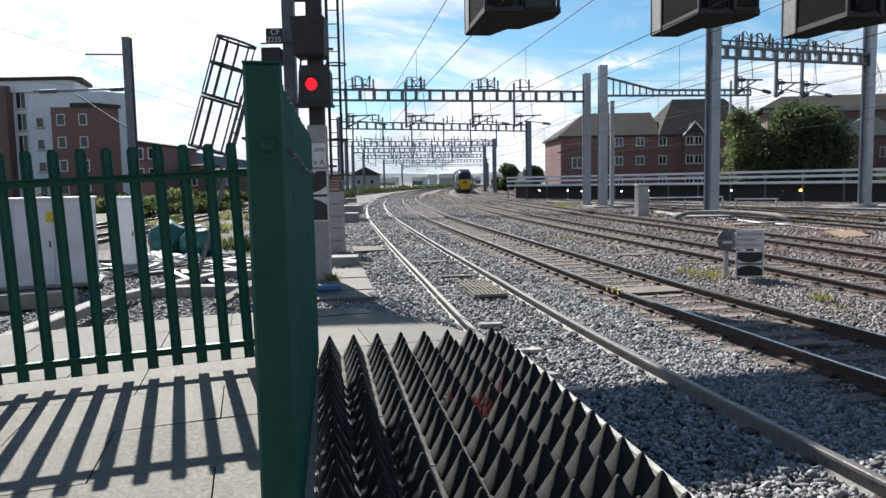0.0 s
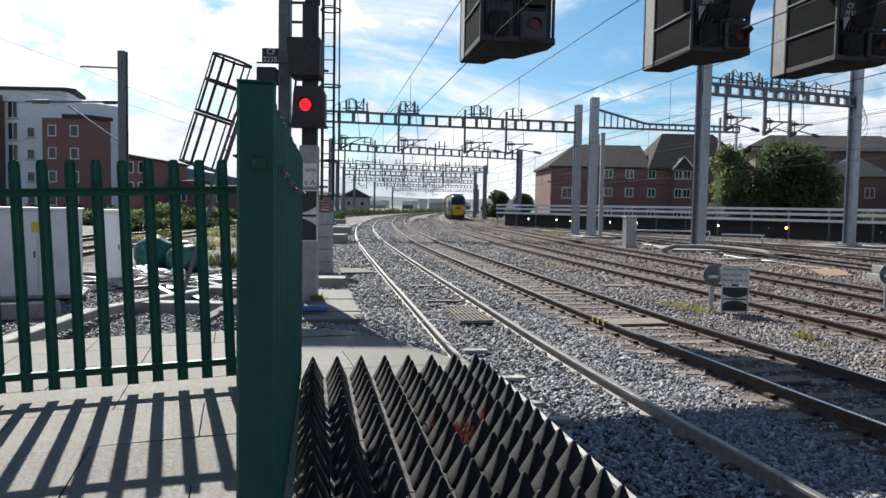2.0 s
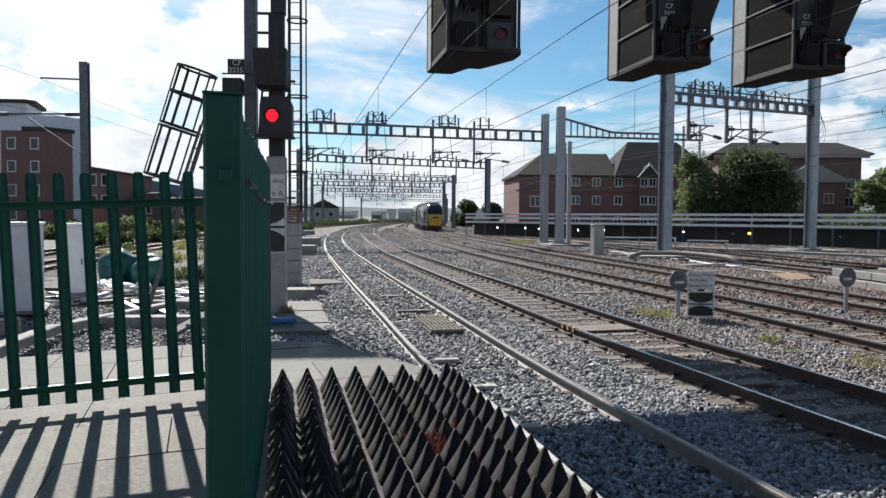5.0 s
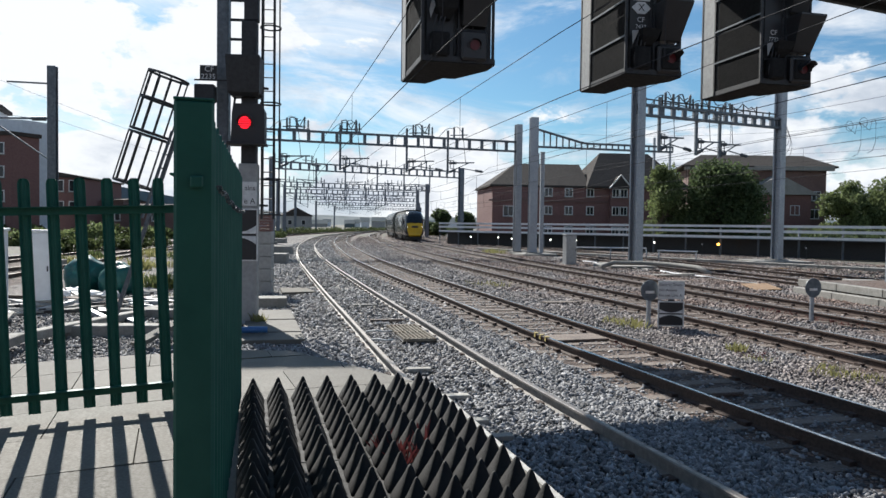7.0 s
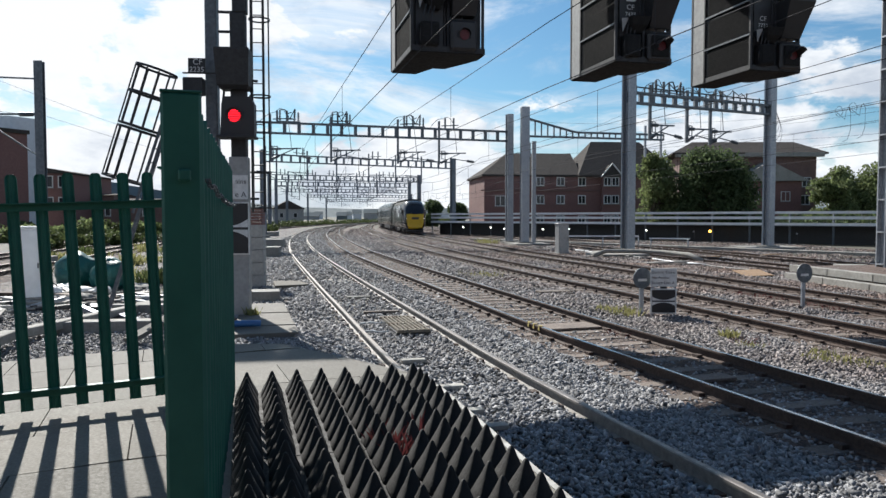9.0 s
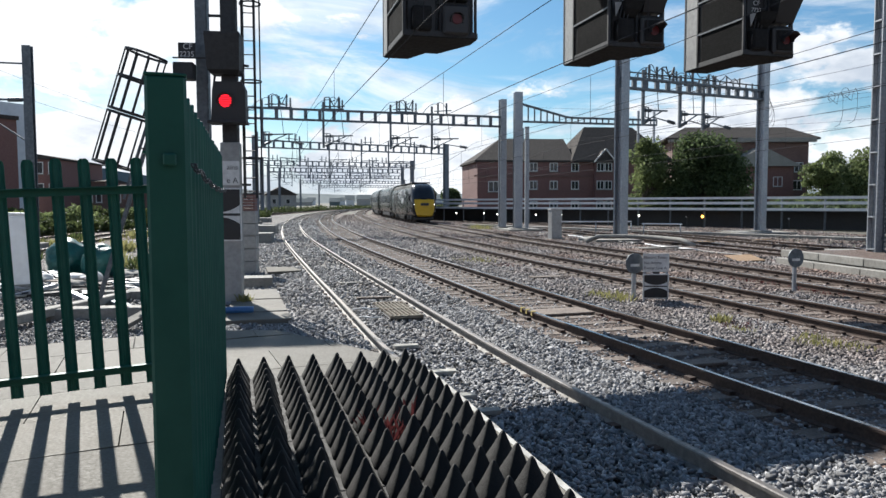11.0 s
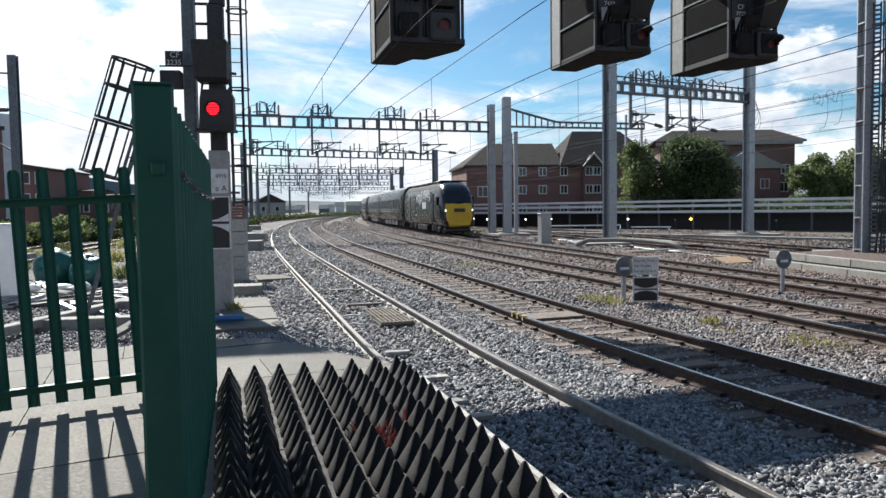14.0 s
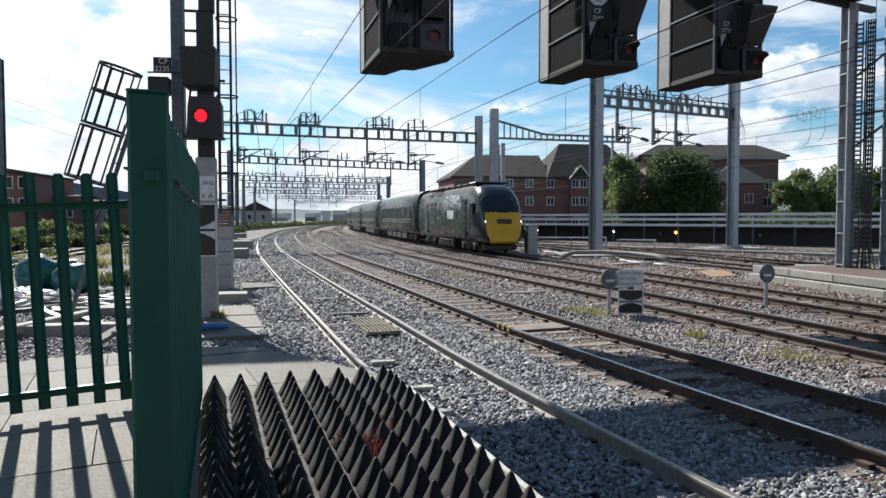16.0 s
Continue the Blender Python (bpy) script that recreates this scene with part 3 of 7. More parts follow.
for k, a, b, lab, kd, hd in ((1, -6, 420, "curving railway track with worn grey rails half buried in ballast", "concrete", "rail_worn"),
                             (2, -6, 420, "curving railway track with bright-topped rusty rails on dark timber sleepers", "timber", "rail_head"),
                             (3, 0, 420, "curving railway track with polished rails on timber sleepers", "timber", "rail_head"),
                             (4, 0, 420, "railway track with rusty rails that the train runs on", "timber", "rail_head"),
                             (5, 5, 420, "rusty railway track beyond the overhead line masts", "timber", "rail_head"),
                             (6, 5, 420, "rusty railway track near the white railings", "timber", "rail_head"),
                             (7, 20, 300, "railway track behind the fence beside the cabinets", "timber", "rail_head"),
                             (8, 20, 300, "railway track behind the fence beyond the first", "timber", "rail_head")):
    make_track(k, a, b, lab, kd, hd)


# ---- loose ballast stones on the near ground ----
def line_tables():
    ys = np.arange(-6.0, 90.0, 0.25)
    return ys, {k: np.array([line_x(k, y) for y in ys]) for k in (1, 2, 3, 4)}


def make_stones():
    rs = np.random.RandomState(5)
    ys, tab = line_tables()
    P = []
    for y0, y1, x0, x1, n in ((3.5, 9.0, 0.2, 7.0, 40000), (9.0, 15.0, -2.5, 10.5, 42000), (15.0, 24.0, -4.0, 12.0, 24000), (24.0, 40.0, -5.5, 13.0, 16000), (40.0, 58.0, -9.0, 12.0, 12000), (58.0, 85.0, -11.0, 11.0, 10000), (15.0, 24.0, 12.0, 15.5, 5000), (24.0, 34.0, 12.0, 19.0, 6000), (30.0, 62.0, 12.0, 33.0, 14000), (85.0, 135.0, -15.0, 12.0, 7000), (6.1, 14.0, -7.5, -0.9, 14000), (14.0, 22.0, -11.0, -3.0, 9000), (22.0, 44.0, -15.0, -4.5, 13000)):
        P.append(np.stack([rs.uniform(x0, x1, n), rs.uniform(y0, y1, n), rs.normal(0, 0.007, n), np.full(n, 1.0 if y0 < 9 else 1.1 if y0 < 15 else 1.35 if y0 < 24 else 1.7 if y0 < 30 else 2.0 if y0 < 58 else 2.5 if y0 < 80 else 3.0)], 1))
    P = np.concatenate(P)
    keep = np.ones(len(P), bool)
    for k in (1, 2, 3, 4):
        off = np.abs(P[:, 0] - np.interp(P[:, 1], ys, tab[k]))
        keep &= ~((off > 0.66) & (off < 0.85))
        inside = off < 1.28
        if k == 1:
            lift = np.clip(1.7 - off, 0, 0.6) / 0.6 * 0.028
            P[:, 2] += lift
            keep &= ~((off < 0.66) & (rs.rand(len(P)) < 0.25))
            # sleeper ends lie bare beside the platform
            keep &= ~((off > 0.85) & (off < 1.27) & (P[:, 0] < np.interp(P[:, 1], ys, tab[1])) & (P[:, 1] < 9.5) & (rs.rand(len(P)) < 0.7))
        else:
            keep &= ~(inside & (rs.rand(len(P)) < 0.80))
            P[inside, 2] -= 0.016
    # the platform and the slabs stay clear
    ex = np.interp(P[:, 1], [-3, 2.3, 4.45, 4.82, 5.15, 5.55, 6.02, 6.03], [1.58, 0.705, 0.335, 0.22, 0.02, -0.30, -0.69, -9])
    keep &= P[:, 0] > ex + 0.03
    keep &= ~((P[:, 0] < -1.4 + (13.5 - P[:, 1]) * 0.17) & (P[:, 0] > -3.4) & (P[:, 1] > 13.2) & (P[:, 1] < 18.3))
    P = P[keep]
    n = len(P)
    cube = np.array([(-1, -1, -1), (1, -1, -1), (1, 1, -1), (-1, 1, -1), (-1, -1, 1), (1, -1, 1), (1, 1, 1), (-1, 1, 1)], float)
    size = (0.011 + 0.014 * rs.rand(n, 1) ** 1.5) * P[:, 3:4]
    scl = size * np.array([1.55, 1.0, 0.72]) * (0.65 + 0.7 * rs.rand(n, 3))
    V = cube[None] * (1 + 0.75 * (rs.rand(n, 8, 3) - 0.72)) * scl[:, None, :]
    turn = rs.uniform(0, math.pi, n)
    q = np.stack([np.cos(turn), 0.38 * rs.normal(size=n), 0.38 * rs.normal(size=n), np.sin(turn)], 1)
    q /= np.linalg.norm(q, axis=1)[:, None]
    w, x, y, z = q.T
    R = np.stack([1 - 2 * (y * y + z * z), 2 * (x * y - z * w), 2 * (x * z + y * w), 2 * (x * y + z * w), 1 - 2 * (x * x + z * z), 2 * (y * z - x * w), 2 * (x * z - y * w), 2 * (y * z + x * w), 1 - 2 * (x * x + y * y)], 1).reshape(n, 3, 3)
    V = np.einsum("nij,nkj->nki", R, V) + P[:, None, :3] + np.array([0, 0, 0.004])
    faces = np.array([(0, 3, 2, 1), (4, 5, 6, 7), (0, 1, 5, 4), (1, 2, 6, 5), (2, 3, 7, 6), (3, 0, 4, 7)])
    Fs = (faces[None] + (np.arange(n) * 8)[:, None, None]).reshape(-1, 4)
    me = bpy.data.meshes.new("ballast_stones")
    me.vertices.add(n * 8)
    me.vertices.foreach_set("co", V.reshape(-1))
    me.loops.add(n * 24)
    me.loops.foreach_set("vertex_index", Fs.reshape(-1))
    me.polygons.add(n * 6)
    me.polygons.foreach_set("loop_start", np.arange(n * 6) * 4)
    me.polygons.foreach_set("loop_total", np.full(n * 6, 4))
    me.update(calc_edges=True)
    me.materials.append(M["stone"])
    ob = new("ballast_stones", me)
    tagged(ob, "loose angular grey ballast stones between the tracks", "ballast", kind="stuff")


make_stones()


# ---- overhead line portals ----
def ladder_boom(bm, a, b, h, pitch=1.0, t=0.14):
    """A boom of two chords with upright battens."""
    a, b = Vector(a), Vector(b)
    up = Vector((0, 0, h))
    beam(bm, a, b, t * 2.0, t)
    beam(bm, a + up, b + up, t * 2.0, t)
    n = max(2, int((b - a).length / pitch))
    for i in range(n + 1):
        p = a.lerp(b, i / n)
        beam(bm, p, p + up, t * 1.7, t * 1.7)


I_SECTION = ((-0.5, -0.5), (0.5, -0.5), (0.5, -0.34), (0.11, -0.34), (0.11, 0.34), (0.5, 0.34), (0.5, 0.5), (-0.5, 0.5), (-0.5, 0.34), (-0.11, 0.34), (-0.11, -0.34), (-0.5, -0.34))


def make_portal(a, b, z, h, drops, label, mast=0.5, steel="far_steel", left=True, right=True, rise=0.5, post=None, clusters=(), top_rail=False, tilt=0.0):
    """A portal over the tracks from plan point a to b: masts, boom, drop tubes with cantilever arms."""
    c = Vector((*a, 0))
    p = thing("overhead_line_portal", Matrix.Translation(c), label, "portal", "overhead line portals")
    d = Vector((b[0] - a[0], b[1] - a[1], 0))
    u = d.normalized()
    rot = Matrix.Rotation(math.atan2(u.y, u.x), 4, "Z")
    for on, q in ((left, Vector()), (right, d)):
        if not on:
            continue
        bm = bmesh.new()
        top = z + h + rise
        prism(bm, [tuple((q + rot @ Vector((x * mast, y * mast, 0)))[:2]) for x, y in I_SECTION], 0, top)
        part("mast", bm, M[post or steel], p)
        bm = bmesh.new()
        box(bm, q + Vector((0, 0, 0.12)), (mast * 1.9, mast * 1.9, 0.24), 0.02, rot=rot)
        part("base_plinth", bm, M["concrete"], p)
    bm = bmesh.new()
    ladder_boom(bm, Vector((0, 0, z)), d + Vector((0, 0, z + tilt)), h)
    part("boom", bm, M[steel], p)
    for s in drops:
        q = u * s
        bm = bmesh.new()
        beam(bm, q + Vector((0, 0, z - 2.0)), q + Vector((0, 0, z + h + 0.6)), 0.16, 0.16)
        part("drop_tube", bm, M[steel], p)
        bm = bmesh.new()
        g = -1 if int(s) % 2 and not clusters else 1
        beam(bm, q + Vector((0, 0, z - 1.15)), q + u * 2.2 * g + Vector((0, 0, z - 1.05)), 0.09, 0.09)
        beam(bm, q + Vector((0, 0, z - 1.9)), q + u * 1.7 * g + Vector((0, 0, z - 1.1)), 0.07, 0.07)
        beam(bm, q + u * 0.9 * g + Vector((0, 0, z - 1.5)), q + u * 3.0 * g + Vector((0, 0, z - 1.75)), 0.06, 0.06)
        part("cantilever_arm", bm, M[steel], p)
        if clusters:
            # level arm with a strut box and a ribbed insulator
            bm = bmesh.new()
            up = Vector((0, 0, 1))
            for k in (0.22, 0.50):
                beam(bm, q + u * k + up * (z - 1.55), q + u * k + up * (z - 0.95), 0.05, 0.05)
            beam(bm, q + u * 0.22 + up * (z - 1.55), q + u * 0.50 + up * (z - 1.55), 0.05, 0.05)
            beam(bm, q + up * (z - 0.95), q + u * 0.50 + up * (z - 0.95), 0.05, 0.05)
            part("strut", bm, M[steel], p)
        bm = bmesh.new()
        for e in (0.5, 1.2):
            tube(bm, q + u * e * g + Vector((0, 0, z + h)), q + u * e * g + Vector((0, 0, z + h + 0.9)), 0.08, 6)
        beam(bm, q + u * 0.2 * g + Vector((0, 0, z + h + 0.25)), q + u * 1.6 * g + Vector((0, 0, z + h + 0.35)), 0.07, 0.07)
        part("insulator", bm, M[steel], p)
        if not post:
            continue
        # ribbed insulators on the arms, looping jumper cables above the boom
        for k0, k1, za, zb in ((0.15, 0.75, -1.15, -1.12), (0.15, 0.65, -1.86, -1.62), (2.3, 2.9, -1.66, -1.74)):
            bm = bmesh.new()
            a0, b0 = q + u * k0 * g + Vector((0, 0, z + za)), q + u * k1 * g + Vector((0, 0, z + zb))
            for i in range(5):
                tube(bm, a0.lerp(b0, (i + 0.1) / 5), a0.lerp(b0, (i + 0.6) / 5), 0.11, 8)
            tube(bm, a0, b0, 0.06, 6)
            part("ribbed_insulator", bm, M["galv_dark"], p)
        for k0, k1, za, zb, dip in ((0.5, 1.2, h + 0.9, h + 0.5, 0.12 + 0.3 * ((s * 7) % 1)), (-0.7, 0.5, h + 0.1, h + 0.8, 0.1 + 0.25 * ((s * 3) % 1)), (1.2, 1.5, h + 0.9, -1.1, 0.06)):
            bm = bmesh.new()
            pts = []
            for i in range(9):
                k = i / 8
                pts.append(q + u * (k0 + (k1 - k0) * k) * g + Vector((0, 0.15, z + za + (zb - za) * k + dip * math.sin(math.pi * k))))
            for a0, b0 in zip(pts, pts[1:]):
                tube(bm, a0, b0, 0.022, 5)
            part("jumper_cable", bm, M["dark"], p)
    up = Vector((0, 0, 1))
    for s in clusters:
        # a pair of switch insulators with a bent link between them
        q = u * s + up * (z + h)
        bm = bmesh.new()
        beam(bm, q - u * 0.85 + up * 0.10, q + u * 0.85 + up * 0.10, 0.14, 0.10)
        beam(bm, q - u * 0.85 + up * 0.32, q + u * 0.55 + up * 0.28, 0.06, 0.06)
        part("switch_base", bm, M[steel], p)
        for e, top, lean in ((-0.6, 0.92, 0.0), (0.42, 1.05, 0.06), (0.72, 0.82, 0.0)):
            bm = bmesh.new()
            a0, b0 = q + u * e + up * 0.12, q + u * (e + lean) + up * top
            tube(bm, a0, b0, 0.045, 6)
            for i in range(6):
                tube(bm, a0.lerp(b0, (i + 0.8) / 7), a0.lerp(b0, (i + 1.2) / 7), 0.085, 8)
            part("ribbed_insulator", bm, M["galv_dark"], p)
        bm = bmesh.new()
        for a0, b0 in (((-0.6, 0.92), (-0.25, 0.98)), ((-0.25, 0.98), (0.10, 0.30)), ((0.10, 0.30), (0.46, 1.02)), ((-0.15, 0.62), (0.22, 0.80))):
            beam(bm, q + u * a0[0] + up * a0[1], q + u * b0[0] + up * b0[1], 0.05, 0.06)
        part("switch_link", bm, M["dark"], p)
    if top_rail:
        # equipment rail on short posts, with slack jumpers at its far end
        bm = bmesh.new()
        a0, b0 = u * 0.6 + up * (z + h + 0.36), d - u * 0.6 + up * (z + h + 0.30 + tilt)
        beam(bm, a0, b0, 0.07, 0.07)
        part("equipment_rail", bm, M["dark"], p)
        rr = random.Random(12)
        for i in range(19):
            q = a0.lerp(b0, i / 18)
            bm = bmesh.new()
            tube(bm, q - up * 0.45, q + up * rr.choice((0.0, 0.0, 0.0, 0.1, 0.35)), 0.045, 6)
            part("rail_post", bm, M["dark"], p)
        for i in range(4):
            bm = bmesh.new()
            o = d + up * (z + h - 0.1 - 0.25 * i)
            r = 0.75 + 0.14 * i
            sweep(bm, [o + u * (r * 1.25 * math.sin(k * 0.35)) + up * (r * math.cos(k * 0.35) - r * 0.4) for k in range(9)], 0.014, 5)
            part("jumper_cable", bm, M["wire"], p)
        for i in range(3):
            bm = bmesh.new()
            o = a0.lerp(b0, 0.12 + 0.26 * i)
            sweep(bm, [o + u * (0.32 * k) + up * (0.14 * math.sin(k * 1.9 + i) + 0.34 * math.sin(math.pi * k / 8)) for k in range(9)], 0.03, 5)
            part("jumper_cable", bm, M["dark"], p)
    return p


make_portal((-9.2, 53.0), (11.15, 57.5), 8.25, 0.75, (2.1, 6.5, 11.6, 14.9), "grey steel overhead line portal spanning the curving tracks", 0.5, "galv_dark", rise=1.4, post="galv", clusters=(3.4, 7.2, 12.9))
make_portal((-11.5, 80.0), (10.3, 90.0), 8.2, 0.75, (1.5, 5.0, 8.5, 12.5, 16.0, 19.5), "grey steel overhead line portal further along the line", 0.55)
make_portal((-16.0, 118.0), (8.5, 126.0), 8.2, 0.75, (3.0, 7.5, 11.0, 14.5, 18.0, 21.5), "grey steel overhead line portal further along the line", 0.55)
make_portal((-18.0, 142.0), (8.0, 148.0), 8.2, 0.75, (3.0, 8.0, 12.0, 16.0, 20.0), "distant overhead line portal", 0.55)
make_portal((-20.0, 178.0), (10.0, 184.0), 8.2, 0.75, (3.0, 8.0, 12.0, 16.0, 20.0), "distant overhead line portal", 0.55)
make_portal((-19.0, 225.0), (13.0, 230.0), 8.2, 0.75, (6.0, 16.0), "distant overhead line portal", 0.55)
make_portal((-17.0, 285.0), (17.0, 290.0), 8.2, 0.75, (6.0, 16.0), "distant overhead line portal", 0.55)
make_portal((14.8, 40.5), (27.2, 47.2), 8.74, 0.58, (1.8, 5.2, 7.5), "grey steel overhead line portal over the tracks by the white railings", 0.58, "galv_dark", rise=2.6, post="galv", clusters=(4.1,), top_rail=True, tilt=0.42)



def text_mesh(name, words, size, mat, parent, m, align="CENTER"):
    cu = bpy.data.curves.new(name, "FONT")
    cu.body, cu.size, cu.align_x, cu.align_y, cu.extrude = words, size, align, "CENTER", 0.002
    tmp = bpy.data.objects.new(name, cu)
    scene.collection.objects.link(tmp)
    bpy.context.view_layer.update()
    me = bpy.data.meshes.new_from_object(tmp.evaluated_get(bpy.context.evaluated_depsgraph_get()))
    bpy.data.objects.remove(tmp)
    me.materials.clear()
    me.materials.append(mat)
    ob = new(name, me)
    ob.parent, ob.matrix_basis = parent, m
    return ob


def ring(bm, c, r, t, axis="Y", n=20, mi=0):
    """A flat hoop of bar thickness t round c."""
    c = Vector(c)
    up = Vector((0, 1, 0)) if axis == "Y" else Vector((0, 0, 1))
    secs = []
    for i in range(n):
        a = 2 * math.pi * i / n
        d = Vector((math.cos(a), 0, math.sin(a))) if axis == "Y" else Vector((math.cos(a), math.sin(a), 0))
        secs.append([bm.verts.new(c + d * (r + x * t / 2) + up * (z * t * 0.8)) for x, z in ((-1, -1), (1, -1), (1, 1), (-1, 1))])
    fs = []
    for i in range(n):
        p, q = secs[i], secs[(i + 1) % n]
        for k in range(4):
            fs.append(bm.faces.new((p[k], p[(k + 1) % 4], q[(k + 1) % 4], q[k])))
    for f in fs:
        f.material_index = mi
    bmesh.ops.recalc_face_normals(bm, faces=fs)


# ---- mast with a tapered cantilever boom beside the first portal ----
def make_cantilever_mast():
    e = thing("overhead_line_mast", pose(12.0, 55.6, 0), "tall grey steel mast with a long tapered lattice arm", "mast")
    bm = bmesh.new()
    prism(bm, [(x * 0.62, y * 0.62) for x, y in I_SECTION], 0, 10.7)
    part("mast", bm, M["galv"], e)
    bm = bmesh.new()
    box(bm, (0, 0, 0.12), (1.3, 1.3, 0.24), 0.03)
    part("base_plinth", bm, M["concrete"], e)
    bm = bmesh.new()
    u = Vector((11.2, 0.8, 0))
    a, b = Vector((0.3, 0, 8.45)), Vector((0.3, 0, 8.36)) + u
    beam(bm, a, b, 0.22, 0.14)
    n = 22
    top = []
    for i in range(n + 1):
        k = i / n
        p = a.lerp(b, k)
        h = 1.35 - 0.95 * min(1.0, k / 0.34)
        q = p + Vector((0, 0, h if k < 0.34 else 0.40))
        top.append(q)
        beam(bm, p, q, 0.10, 0.10)
    for p, q in zip(top, top[1:]):
        beam(bm, p, q, 0.22, 0.14)
    part("lattice_arm", bm, M["galv_dark"], e)
    for k in (0.86, 0.98):
        bm = bmesh.new()
        p = a.lerp(b, k)
        beam(bm, p + Vector((0, 0, -1.4)), p + Vector((0, 0, 1.1)), 0.16, 0.16)
        part("drop_tube", bm, M["galv"], e)
    bm = bmesh.new()
    box(bm, (0.36, 0, 7.4), (0.14, 0.3, 1.1))
    part("bracket", bm, M["galv"], e)
    f = thing("slim_mast", pose(12.9, 56.4, 0), "slim grey steel mast behind the larger masts", "mast")
    bm = bmesh.new()
    box(bm, (0, 0, 4.05), (0.3, 0.3, 8.1), 0.02)
    part("shaft", bm, M["galv"], f)
    bm = bmesh.new()
    box(bm, (0, 0, 8.12), (0.34, 0.34, 0.04))
    part("cap", bm, M["galv"], f)


make_cantilever_mast()


# ---- signal gantry over the tracks: beam, towers, three caged signals ----
BEAM_A, BEAM_B = Vector((-3.43, 15.9, 0)), Vector((18.6, 23.5, 0))


def make_gantry():
    g = thing("signal_gantry", Matrix.Translation(BEAM_A), "grey steel signal gantry with a dark overhead lattice beam", "gantry")
    d = BEAM_B - BEAM_A
    u = d.normalized()
    v = Vector((-u.y, u.x, 0))
    rot = Matrix.Rotation(math.atan2(u.y, u.x), 4, "Z")
    z0, z1 = 9.85, 10.9
    near = u * 4.4
    bm = bmesh.new()
    for s in (-0.6, 0.6):
        for z in (z0, z1):
            beam(bm, near + v * s + Vector((0, 0, z)), d + v * s + u * 1.2 + Vector((0, 0, z)), 0.2, 0.2)
        n = 16
        for i in range(n):
            p, q = near.lerp(d, i / n) + v * s, near.lerp(d, (i + 1) / n) + v * s
            beam(bm, p + Vector((0, 0, z0 if i % 2 else z1)), q + Vector((0, 0, z1 if i % 2 else z0)), 0.1, 0.1)
    box(bm, (near + d) / 2 + Vector((0, 0, z0 + 0.13)), ((d - near).length, 1.1, 0.05), rot=rot)
    part("beam", bm, M["dark"], g)
    bm = bmesh.new()
    box(bm, (0, 0.55, 4.65), (0.25, 0.3, 9.3), 0.02)
    part("leg", bm, M["galv_dark"], g)
    # unseen walkway with solid sides, added below the beam's near end to cast shadow
    w0, w1 = u * 0.2, u * 4.6
    for s, zt in ((-0.5, 8.98), (0.62, 9.6)):
        bm = bmesh.new()
        box(bm, (w0 + w1) / 2 + v * s + Vector((0, 0, (8.06 + zt) / 2)), (4.4, 0.05, zt - 8.06), rot=rot)
        part("screen", bm, M["galv_dark"], g)
    bm = bmesh.new()
    box(bm, (w0 + w1) / 2 + Vector((0, 0, 8.08)), (4.4, 1.3, 0.08), rot=rot)
    part("walkway_floor", bm, M["galv_dark"], g)
    # shallower unseen sides carry on below the beam, lengthening its shadow
    w2 = u * 9.0
    for s in (-0.62, 0.62):
        bm = bmesh.new()
        box(bm, (w1 + w2) / 2 + v * s + Vector((0, 0, 9.07)), (4.36, 0.05, 0.68), rot=rot)
        part("screen", bm, M["galv_dark"], g)
    bm = bmesh.new()
    box(bm, (w1 + w2) / 2 + Vector((0, 0, 8.80)), (4.36, 1.18, 0.06), rot=rot)
    part("walkway_floor", bm, M["galv_dark"], g)
    for k in (0.25, 2.4, 4.55):
        bm = bmesh.new()
        beam(bm, u * k + v * 0.62 + Vector((0, 0, 8.05)), u * k + v * 0.62 + Vector((0, 0, 9.95 if k > 4 else 9.5)), 0.08, 0.08)
        part("hanger", bm, M["galv_dark"], g)
    # small unseen plates added at the ladder's head to shade the platform nose
    bm = bmesh.new()
    for i in range(3):
        box(bm, Vector((-0.42 - 0.56 * i, -0.18 - 0.04 * i, 9.30)), (0.53, 0.95 - 0.1 * (i == 2), 0.05))
    beam(bm, (0.0, 0.3, 9.24), (-1.8, 0.2, 9.24), 0.06, 0.08)
    beam(bm, (0.0, -0.6, 9.24), (-1.8, -0.6, 9.24), 0.06, 0.08)
    part("landing", bm, M["galv_dark"], g)
    # the tower on the far side of the tracks
    for off, w in ((Vector((-0.32, 0.55, 0)), 0.42), (Vector((0.55, -0.62, 0)), 0.5)):
        bm = bmesh.new()
        c = d + off
        box(bm, c + Vector((0, 0, 4.95)), (0.10, w, 9.9))
        for s in (-1, 1):
            box(bm, c + Vector((-0.02, s * w / 2, 4.95)), (0.36, 0.05, 9.9))
        for i in range(8):
            box(bm, c + Vector((-0.08, 0, 0.5 + 1.15 * i)), (0.26, w - 0.06, 0.05))
        box(bm, c + Vector((0, 0, 0.03)), (0.7, 0.8, 0.06))
        part("tower_leg", bm, M["galv"], g)
    for i in range(7):
        z = 0.9 + 1.25 * i
        a, b = d + Vector((-0.32, 0.4, z)), d + Vector((0.55, -0.5, z + (1.0 if i % 2 else 0.1)))
        bm = bmesh.new()
        beam(bm, a, b, 0.08, 0.08)
        part("brace", bm, M["galv_dark"], g)
    for s in (-0.13, 0.16):
        bm = bmesh.new()
        c = d + Vector((-0.05 + s * 0.9, 0.10 - s * 0.9, 0))
        for e in (-0.11, 0.11):
            beam(bm, c + Vector((e * 0.7, -e * 0.7, 0.35)), c + Vector((e * 0.7, -e * 0.7, 9.2)), 0.03, 0.05)
        z = 0.45
